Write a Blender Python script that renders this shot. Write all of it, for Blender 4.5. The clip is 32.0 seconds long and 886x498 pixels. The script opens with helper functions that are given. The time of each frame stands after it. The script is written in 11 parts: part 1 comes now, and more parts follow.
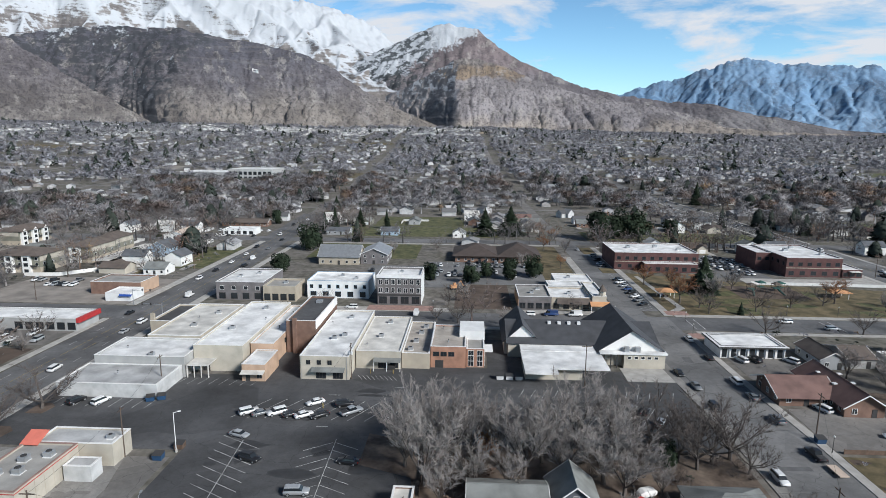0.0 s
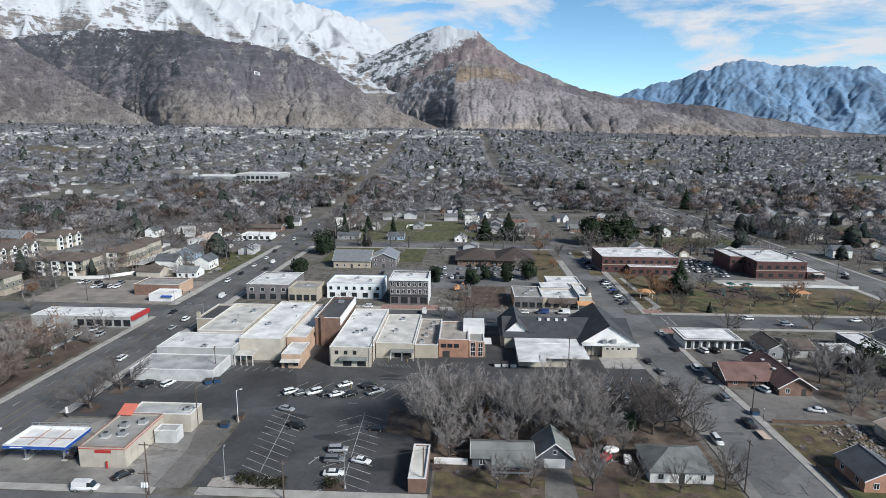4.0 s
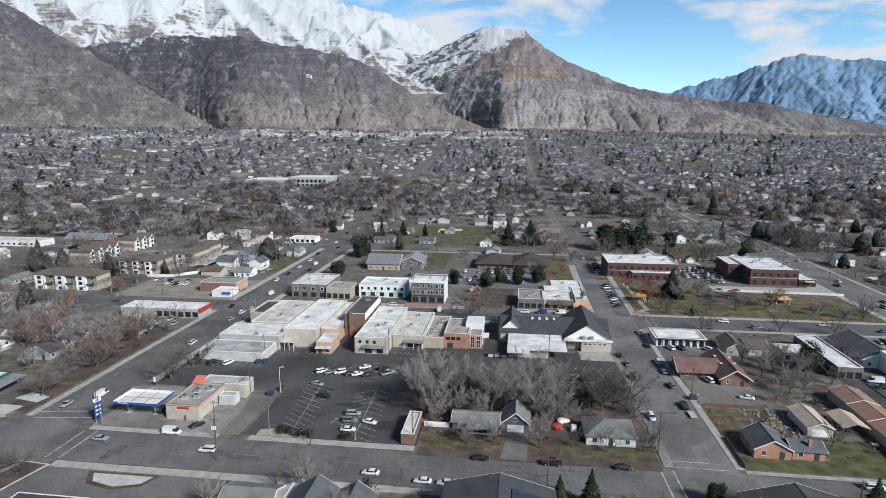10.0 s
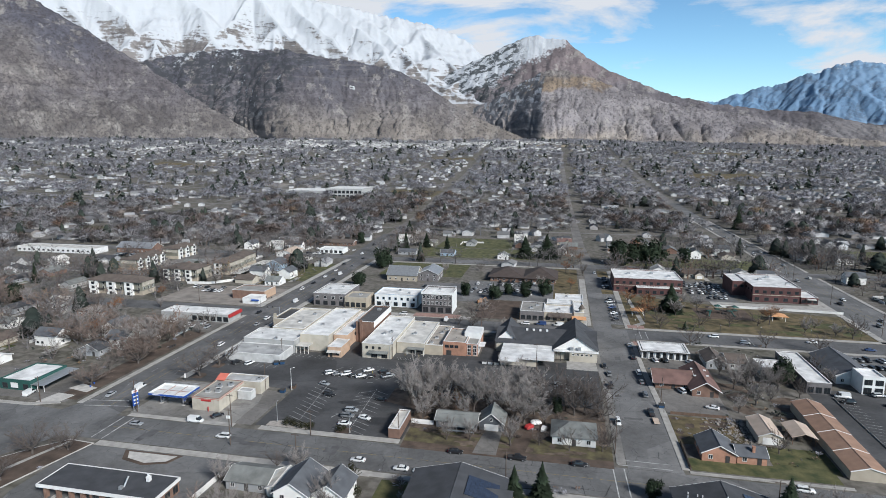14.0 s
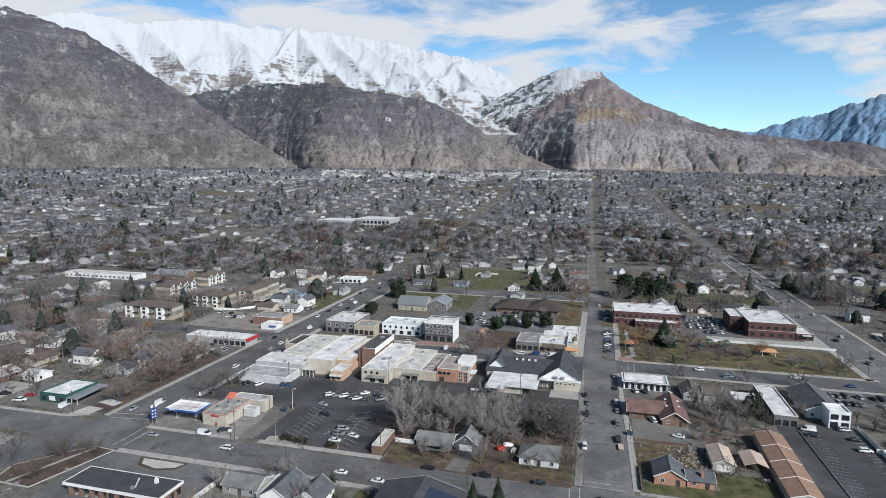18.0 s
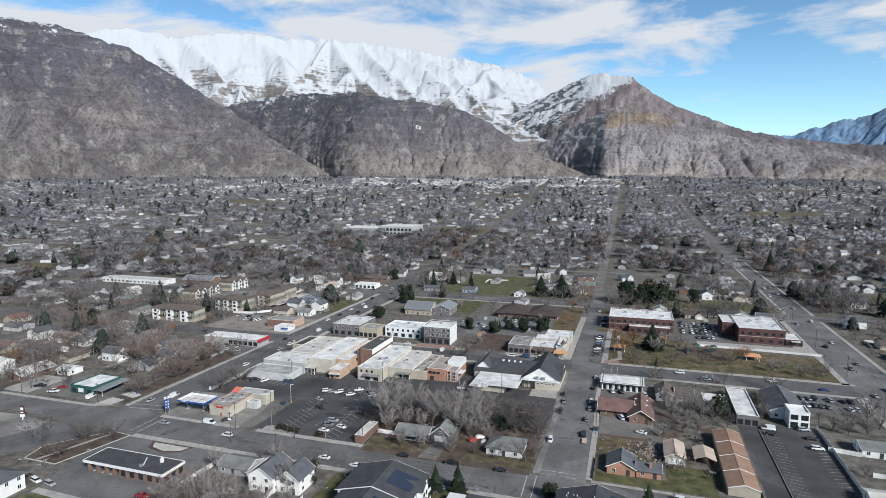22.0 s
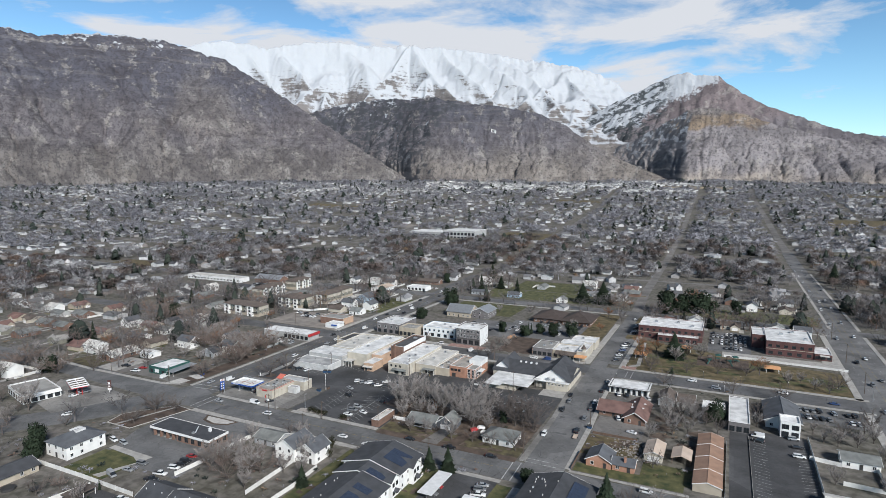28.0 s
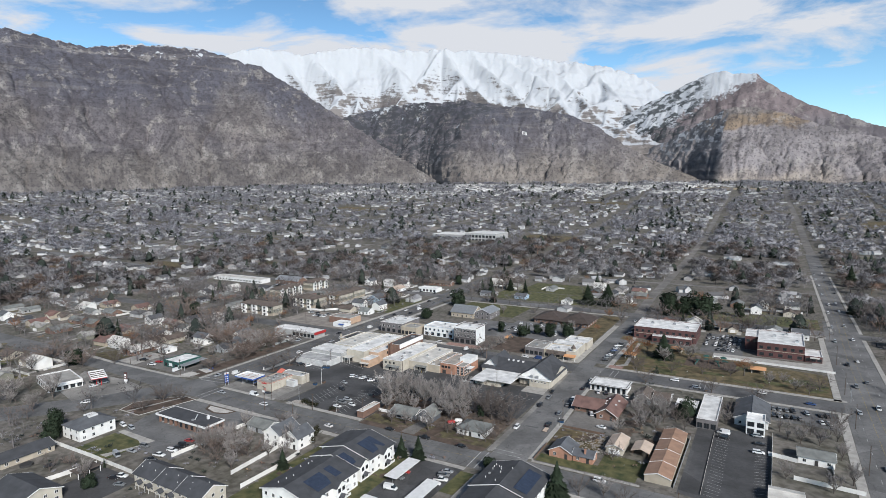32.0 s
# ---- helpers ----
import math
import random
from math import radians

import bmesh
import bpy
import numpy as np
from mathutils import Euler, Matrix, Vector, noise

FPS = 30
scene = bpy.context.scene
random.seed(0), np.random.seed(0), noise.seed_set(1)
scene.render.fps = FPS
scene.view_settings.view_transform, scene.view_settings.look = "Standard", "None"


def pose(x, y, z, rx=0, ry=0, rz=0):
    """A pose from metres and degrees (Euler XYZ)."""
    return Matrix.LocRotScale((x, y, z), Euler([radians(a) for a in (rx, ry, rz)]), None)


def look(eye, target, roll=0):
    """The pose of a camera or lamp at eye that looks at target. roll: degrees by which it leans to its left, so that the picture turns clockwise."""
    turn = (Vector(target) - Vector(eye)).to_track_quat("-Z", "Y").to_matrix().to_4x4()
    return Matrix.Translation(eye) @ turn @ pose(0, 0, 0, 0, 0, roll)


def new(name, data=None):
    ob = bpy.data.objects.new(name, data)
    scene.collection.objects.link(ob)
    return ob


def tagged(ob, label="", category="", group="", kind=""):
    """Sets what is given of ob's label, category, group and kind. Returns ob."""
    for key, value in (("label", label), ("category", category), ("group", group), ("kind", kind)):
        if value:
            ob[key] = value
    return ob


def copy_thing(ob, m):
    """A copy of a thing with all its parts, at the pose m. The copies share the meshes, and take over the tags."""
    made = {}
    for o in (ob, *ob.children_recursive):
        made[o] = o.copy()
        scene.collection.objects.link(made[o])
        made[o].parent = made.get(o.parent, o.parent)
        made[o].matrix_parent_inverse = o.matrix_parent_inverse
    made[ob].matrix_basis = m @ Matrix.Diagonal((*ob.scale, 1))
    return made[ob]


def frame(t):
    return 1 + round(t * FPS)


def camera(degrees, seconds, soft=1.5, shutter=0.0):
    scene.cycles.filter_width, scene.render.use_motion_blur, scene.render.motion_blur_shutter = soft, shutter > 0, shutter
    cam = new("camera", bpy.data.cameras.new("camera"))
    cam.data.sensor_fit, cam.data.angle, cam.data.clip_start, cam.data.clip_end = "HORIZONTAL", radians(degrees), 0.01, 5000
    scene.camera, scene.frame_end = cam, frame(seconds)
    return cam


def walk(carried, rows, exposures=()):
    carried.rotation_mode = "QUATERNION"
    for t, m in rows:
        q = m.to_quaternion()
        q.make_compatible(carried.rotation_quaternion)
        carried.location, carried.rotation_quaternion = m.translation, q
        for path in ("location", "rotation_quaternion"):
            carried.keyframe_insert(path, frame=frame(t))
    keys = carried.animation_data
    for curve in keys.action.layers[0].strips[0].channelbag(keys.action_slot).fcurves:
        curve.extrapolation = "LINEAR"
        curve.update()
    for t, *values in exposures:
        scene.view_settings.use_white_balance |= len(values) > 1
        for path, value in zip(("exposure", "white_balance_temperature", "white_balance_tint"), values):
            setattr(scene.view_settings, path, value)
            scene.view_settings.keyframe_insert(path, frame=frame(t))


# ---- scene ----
EXPOSURE, SKY, SUN, CLOUD = 0.20, 0.105, 4.75, 6.4

cam = camera(74.28, 32.0, soft=0.65)
walk(cam, [
    (0, pose(0.00, 0.00, 65.00, 79.487, -0.383, 2.771)),
    (1.5, pose(-0.30, -11.29, 67.89, 79.595, -0.362, 2.745)),
    (3, pose(-0.91, -22.58, 70.91, 79.595, -0.356, 2.782)),
    (5.5, pose(0.04, -41.40, 76.71, 79.234, -0.191, 2.589)),
    (6, pose(1.25, -45.17, 77.48, 79.320, -0.179, 2.596)),
    (7, pose(4.34, -51.44, 79.63, 79.268, -0.113, 3.725)),
    (9, pose(13.56, -63.49, 84.21, 79.188, -0.003, 6.288)),
    (11, pose(23.70, -73.97, 87.77, 79.235, 0.027, 8.572)),
    (12.5, pose(31.93, -81.38, 90.90, 79.272, -0.007, 10.286)),
    (13, pose(35.04, -83.51, 91.89, 79.359, -0.031, 10.947)),
    (13.5, pose(37.38, -85.83, 93.07, 79.623, 0.001, 11.255)),
    (14.5, pose(42.43, -91.01, 94.27, 80.411, -0.029, 11.938)),
    (16.5, pose(53.33, -99.58, 96.96, 81.949, -0.203, 13.562)),
    (18, pose(63.85, -105.07, 100.30, 82.739, -0.141, 15.137)),
    (19, pose(70.57, -108.82, 102.29, 83.175, -0.024, 16.077)),
    (19.5, pose(73.96, -110.92, 102.45, 83.285, -0.021, 16.458)),
    (20.5, pose(81.16, -114.95, 102.22, 83.452, -0.036, 17.303)),
    (21.5, pose(87.99, -117.70, 103.19, 83.387, 0.244, 18.035)),
    (22, pose(91.32, -119.19, 103.94, 83.356, 0.247, 18.396)),
    (22.5, pose(94.74, -120.68, 104.89, 83.320, 0.174, 19.149)),
    (23, pose(98.30, -121.84, 105.81, 83.377, 0.018, 20.151)),
    (24.5, pose(108.52, -126.10, 107.11, 83.429, 0.299, 22.654)),
    (26, pose(118.97, -129.37, 109.49, 83.440, 0.334, 25.209)),
    (26.5, pose(122.09, -130.52, 109.87, 83.474, 0.421, 25.519)),
    (28.5, pose(133.53, -136.93, 111.29, 83.623, 0.019, 26.426)),
    (30.5, pose(148.98, -138.22, 112.28, 83.682, 0.534, 28.055)),
    (32, pose(161.97, -138.58, 113.20, 83.814, 0.499, 29.608)),
], exposures=[(0, EXPOSURE, 6130, 9), (13, EXPOSURE, 6130, 9), (17, EXPOSURE - 0.03, 6130, 9), (20, EXPOSURE - 0.10, 6120, 8), (21, EXPOSURE - 0.17, 6120, 8), (22, EXPOSURE - 0.01, 6140, 9), (24, EXPOSURE - 0.05, 6150, 9), (32, EXPOSURE - 0.04, 6220, 10)])

# ---- world and sun ----
SUN_AZ, SUN_EL = radians(128), radians(33)   # compass-like: from +y towards +x
world = bpy.data.worlds.new("sky")
scene.world = world
world.use_nodes = True
wn, wl = world.node_tree.nodes, world.node_tree.links
wn.clear()


def wnode(kind, **values):
    n = wn.new(kind)
    for key, value in values.items():
        n.inputs[key].default_value = value
    return n


sky = wn.new("ShaderNodeTexSky")
sky.sky_type = "NISHITA"
sky.sun_disc = False
sky.sun_elevation, sky.sun_rotation = SUN_EL, SUN_AZ
sky.air_density, sky.dust_density, sky.ozone_density = 1.15, 0.15, 4.0
coord = wn.new("ShaderNodeTexCoord")
split = wn.new("ShaderNodeSeparateXYZ")
wl.new(coord.outputs["Generated"], split.inputs[0])


def wmath(op, a, b=None, clamp=False):
    n = wn.new("ShaderNodeMath")
    n.operation, n.use_clamp = op, clamp
    for i, v in enumerate((a, b)):
        if v is None:
            continue
        if hasattr(v, "is_output"):
            wl.new(v, n.inputs[i])
        else:
            n.inputs[i].default_value = v
    return n.outputs[0]


# clouds lie on a flat deck: the way is divided by its height
lift = wmath("MAXIMUM", wmath("ADD", split.outputs[2], 0.20), 0.05)
flat = wn.new("ShaderNodeCombineXYZ")
wl.new(wmath("DIVIDE", split.outputs[0], lift), flat.inputs[0])
wl.new(wmath("DIVIDE", split.outputs[1], lift), flat.inputs[1])
wl.new(wmath("MULTIPLY", split.outputs[2], 6.0), flat.inputs[2])
cn = wnode("ShaderNodeTexNoise", Scale=1.9, Detail=12.0, Roughness=0.60, Distortion=0.3)
wl.new(flat.outputs[0], cn.inputs["Vector"])
# cloud banks over the snow range, thin streaks elsewhere
bank = wn.new("ShaderNodeVectorMath")
bank.operation = "DOT_PRODUCT"
wl.new(coord.outputs["Generated"], bank.inputs[0])
bank.inputs[1].default_value = (-0.31, 0.915, 0.255)
near_bank = wn.new("ShaderNodeMapRange")
near_bank.interpolation_type = "SMOOTHSTEP"
near_bank.inputs["From Min"].default_value, near_bank.inputs["From Max"].default_value = 0.88, 0.995
wl.new(bank.outputs["Value"], near_bank.inputs["Value"])
# and a low one beyond the blue range
low_bank = wn.new("ShaderNodeVectorMath")
low_bank.operation = "DOT_PRODUCT"
wl.new(coord.outputs["Generated"], low_bank.inputs[0])
low_bank.inputs[1].default_value = (0.465, 0.876, 0.125)
near_low = wn.new("ShaderNodeMapRange")
near_low.interpolation_type = "SMOOTHSTEP"
near_low.inputs["From Min"].default_value, near_low.inputs["From Max"].default_value = 0.970, 0.998
wl.new(low_bank.outputs["Value"], near_low.inputs["Value"])
# and broken cloud to the west
west_bank = wn.new("ShaderNodeVectorMath")
west_bank.operation = "DOT_PRODUCT"
wl.new(coord.outputs["Generated"], west_bank.inputs[0])
west_bank.inputs[1].default_value = (-0.783, 0.548, 0.292)
near_west = wn.new("ShaderNodeMapRange")
near_west.interpolation_type = "SMOOTHSTEP"
near_west.inputs["From Min"].default_value, near_west.inputs["From Max"].default_value = 0.93, 0.995
wl.new(west_bank.outputs["Value"], near_west.inputs["Value"])
banks = wmath("ADD", wmath("MULTIPLY", near_bank.outputs[0], 0.205), wmath("MULTIPLY", near_low.outputs[0], 0.185))
banks = wmath("ADD", banks, wmath("MULTIPLY", near_west.outputs[0], 0.13))
cover = wn.new("ShaderNodeMapRange")
cover.inputs["From Min"].default_value, cover.inputs["From Max"].default_value = 0.56, 0.70
wl.new(wmath("ADD", cn.outputs[0], wmath("SUBTRACT", banks, 0.03)), cover.inputs["Value"])
# the clear sky pales towards the horizon
pale = wn.new("ShaderNodeMapRange")
pale.inputs["From Min"].default_value, pale.inputs["From Max"].default_value = 0.56, 0.0
wl.new(split.outputs[2], pale.inputs["Value"])
tintsky = wn.new("ShaderNodeMix")
tintsky.data_type = "RGBA"
wl.new(pale.outputs[0], tintsky.inputs["Factor"])
tintsky.inputs["A"].default_value, tintsky.inputs["B"].default_value = (0.30, 0.31, 0.32, 1), (1.30, 1.57, 1.66, 1)
clearsky = wn.new("ShaderNodeMix")
clearsky.data_type, clearsky.blend_type = "RGBA", "MULTIPLY"
clearsky.inputs["Factor"].default_value = 1.0
wl.new(sky.outputs[0], clearsky.inputs["A"])
wl.new(tintsky.outputs["Result"], clearsky.inputs["B"])
mixsky = wn.new("ShaderNodeMix")
mixsky.data_type = "RGBA"
wl.new(cover.outputs[0], mixsky.inputs["Factor"])
wl.new(clearsky.outputs["Result"], mixsky.inputs["A"])
mixsky.inputs["B"].default_value = (CLOUD * 0.98, CLOUD * 0.99, CLOUD * 1.02, 1)
bg = wnode("ShaderNodeBackground", Strength=SKY)
wl.new(mixsky.outputs["Result"], bg.inputs["Color"])
out = wn.new("ShaderNodeOutputWorld")
wl.new(bg.outputs[0], out.inputs[0])

sun = new("sun", bpy.data.lights.new("sun", "SUN"))
sun.data.energy, sun.data.angle, sun.data.color = SUN, radians(13), (1.0, 0.96, 0.905)
sun_way = Vector((math.sin(SUN_AZ) * math.cos(SUN_EL), math.cos(SUN_AZ) * math.cos(SUN_EL), math.sin(SUN_EL)))
sun.matrix_world = look(sun_way * 500, (0, 0, 0))


# ---- materials ----
def material(name, color, rough=0.8, var=0.25, scale=0.6, fine=9.0, bump=0.15, metal=0.0, tint=None, spread=0.12, spec=0.5):
    """A surface with stains at a large scale, grain at a fine one, and a shade of its own for each object."""
    m = bpy.data.materials.new(name)
    m.use_nodes = True
    nt = m.node_tree
    p = nt.nodes["Principled BSDF"]
    p.inputs["Roughness"].default_value, p.inputs["Metallic"].default_value = rough, metal
    p.inputs["Specular IOR Level"].default_value = spec
    geo = nt.nodes.new("ShaderNodeNewGeometry")
    n1, n2 = nt.nodes.new("ShaderNodeTexNoise"), nt.nodes.new("ShaderNodeTexNoise")
    n1.inputs["Scale"].default_value, n1.inputs["Detail"].default_value = scale, 5
    n2.inputs["Scale"].default_value, n2.inputs["Detail"].default_value = fine, 3
    for n in (n1, n2):
        nt.links.new(geo.outputs["Position"], n.inputs["Vector"])
    info = nt.nodes.new("ShaderNodeObjectInfo")
    dark = [c * (1 - var) for c in color]
    light = [min(1, c * (1 + var * 0.6)) for c in color] if tint is None else tint
    ramp = nt.nodes.new("ShaderNodeValToRGB")
    ramp.color_ramp.elements[0].position, ramp.color_ramp.elements[1].position = 0.32, 0.68
    ramp.color_ramp.elements[0].color, ramp.color_ramp.elements[1].color = (*dark, 1), (*light, 1)
    nt.links.new(n1.outputs[0], ramp.inputs[0])
    gain = nt.nodes.new("ShaderNodeMath")
    gain.operation = "MULTIPLY_ADD"
    nt.links.new(n2.outputs[0], gain.inputs[0])
    gain.inputs[1].default_value = var * 0.8
    own = nt.nodes.new("ShaderNodeMath")
    own.operation = "MULTIPLY_ADD"
    nt.links.new(info.outputs["Random"], own.inputs[0])
    own.inputs[1].default_value, own.inputs[2].default_value = spread, 1 - var * 0.4 - spread / 2
    nt.links.new(own.outputs[0], gain.inputs[2])
    hsv = nt.nodes.new("ShaderNodeHueSaturation")
    nt.links.new(ramp.outputs[0], hsv.inputs["Color"])
    nt.links.new(gain.outputs[0], hsv.inputs["Value"])
    nt.links.new(hsv.outputs[0], p.inputs["Base Color"])
    if bump:
        b = nt.nodes.new("ShaderNodeBump")
        b.inputs["Strength"].default_value, b.inputs["Distance"].default_value = bump, 0.05
        nt.links.new(n2.outputs[0], b.inputs["Height"])
        nt.links.new(b.outputs[0], p.inputs["Normal"])
    return m


def island(name, a, b, rough=0.9, c=None, patch=0.35, swing=0.8):
    """A surface whose shade differs from loose piece to loose piece (far trees, far roofs)."""
    m = bpy.data.materials.new(name)
    m.use_nodes = True
    nt = m.node_tree
    p = nt.nodes["Principled BSDF"]
    p.inputs["Roughness"].default_value = rough
    p.inputs["Specular IOR Level"].default_value = 0.2
    geo = nt.nodes.new("ShaderNodeNewGeometry")
    ramp = nt.nodes.new("ShaderNodeValToRGB")
    ramp.color_ramp.elements[0].color, ramp.color_ramp.elements[1].color = (*a, 1), (*b, 1)
    if c:
        e = ramp.color_ramp.elements.new(0.5)
        e.color = (*c, 1)
    nt.links.new(geo.outputs["Random Per Island"], ramp.inputs[0])
    nz = nt.nodes.new("ShaderNodeTexNoise")
    nz.inputs["Scale"].default_value, nz.inputs["Detail"].default_value = patch, 1.0
    nt.links.new(geo.outputs["Position"], nz.inputs["Vector"])
    hsv = nt.nodes.new("ShaderNodeHueSaturation")
    mul = nt.nodes.new("ShaderNodeMath")
    mul.operation, mul.inputs[1].default_value, mul.inputs[2].default_value = "MULTIPLY_ADD", swing * 1.6, 1 - swing * 0.8
    nt.links.new(nz.outputs[0], mul.inputs[0])
    nt.links.new(mul.outputs[0], hsv.inputs["Value"])
    nt.links.new(ramp.outputs[0], hsv.inputs["Color"])
    nt.links.new(hsv.outputs[0], p.inputs["Base Color"])
    return m


def crown_stuff(name, colors, scale=0.07, fine=0.35, rough=0.95, mottle=0.5):
    """Twigs or needles of many trees: the shade drifts from tree to tree, with a finer mottle inside each crown."""
    m = bpy.data.materials.new(name)
    m.use_nodes = True
    nt = m.node_tree
    p = nt.nodes["Principled BSDF"]
    p.inputs["Roughness"].default_value, p.inputs["Specular IOR Level"].default_value = rough, 0.1
    geo = nt.nodes.new("ShaderNodeNewGeometry")
    n1, n2 = nt.nodes.new("ShaderNodeTexNoise"), nt.nodes.new("ShaderNodeTexNoise")
    n1.inputs["Scale"].default_value, n1.inputs["Detail"].default_value = scale, 2
    n2.inputs["Scale"].default_value, n2.inputs["Detail"].default_value, n2.inputs["Roughness"].default_value = fine, 5, 0.75
    for n in (n1, n2):
        nt.links.new(geo.outputs["Position"], n.inputs["Vector"])
    ramp = nt.nodes.new("ShaderNodeValToRGB")
    ramp.color_ramp.elements[0].position, ramp.color_ramp.elements[1].position = 0.34, 0.66
    ramp.color_ramp.elements[0].color, ramp.color_ramp.elements[1].color = (*colors[0], 1), (*colors[-1], 1)
    for i, c in enumerate(colors[1:-1]):
        ramp.color_ramp.elements.new(0.34 + 0.32 * (i + 1) / (len(colors) - 1)).color = (*c, 1)
    nt.links.new(n1.outputs[0], ramp.inputs[0])
    gain = nt.nodes.new("ShaderNodeMath")
    gain.operation, gain.inputs[1].default_value, gain.inputs[2].default_value = "MULTIPLY_ADD", mottle, 1.0 - mottle * 0.5
    nt.links.new(n2.outputs[0], gain.inputs[0])
    hsv = nt.nodes.new("ShaderNodeHueSaturation")
    nt.links.new(gain.outputs[0], hsv.inputs["Value"])
    nt.links.new(ramp.outputs[0], hsv.inputs["Color"])
    nt.links.new(hsv.outputs[0], p.inputs["Base Color"])
    return m


def paving(name, color, crack=0.55, patch=0.16, wear=0.30):
    """Asphalt: drifts of wear, laid patches of slightly different age, tracks, grain and fine dark cracks."""
    m = material(name, color, 0.9, wear, 0.07, 3.0, 0.1)
    nt = m.node_tree
    N, K = nt.nodes, nt.links
    p = N["Principled BSDF"]
    geo = N.new("ShaderNodeNewGeometry")
    bend = N.new("ShaderNodeTexNoise")
    bend.inputs["Scale"].default_value, bend.inputs["Detail"].default_value = 0.35, 4
    K.new(geo.outputs["Position"], bend.inputs["Vector"])
    off = N.new("ShaderNodeVectorMath")
    off.operation = "MULTIPLY_ADD"
    off.inputs[1].default_value = (3.0, 3.0, 0.0)
    K.new(bend.outputs["Color"], off.inputs[0])
    K.new(geo.outputs["Position"], off.inputs[2])
    value = None
    for feature, scale, lo, hi, a, b in (("DISTANCE_TO_EDGE", 0.11, 0.0, 0.010, 1 - crack, 1.0), ("F1", 0.075, 0.0, 1.0, 1 - patch, 1 + patch * 0.8), ("NOISE", 0.6, 0.35, 0.65, 0.86, 1.12)):
        if feature == "NOISE":
            n = N.new("ShaderNodeTexNoise")
            n.inputs["Detail"].default_value, n.inputs["Roughness"].default_value = 6, 0.7
            res = n.outputs[0]
        else:
            n = N.new("ShaderNodeTexVoronoi")
            n.voronoi_dimensions, n.feature = "2D", feature
            res = n.outputs["Distance"] if feature != "F1" else None
        n.inputs["Scale"].default_value = scale
        K.new(off.outputs[0] if feature == "DISTANCE_TO_EDGE" else geo.outputs["Position"], n.inputs["Vector"])
        if res is None:
            sp = N.new("ShaderNodeSeparateColor")
            K.new(n.outputs["Color"], sp.inputs[0])
            res = sp.outputs[0]
        r = N.new("ShaderNodeMapRange")
        for key, val in (("From Min", lo), ("From Max", hi), ("To Min", a), ("To Max", b)):
            r.inputs[key].default_value = val
        K.new(res, r.inputs["Value"])
        if value is None:
            value = r.outputs[0]
        else:
            mu = N.new("ShaderNodeMath")
            mu.operation = "MULTIPLY"
            K.new(value, mu.inputs[0])
            K.new(r.outputs[0], mu.inputs[1])
            value = mu.outputs[0]
    old = p.inputs["Base Color"].links[0].from_socket
    hsv = N.new("ShaderNodeHueSaturation")
    K.new(old, hsv.inputs["Color"])
    K.new(value, hsv.inputs["Value"])
    K.new(hsv.outputs[0], p.inputs["Base Color"])
    return m


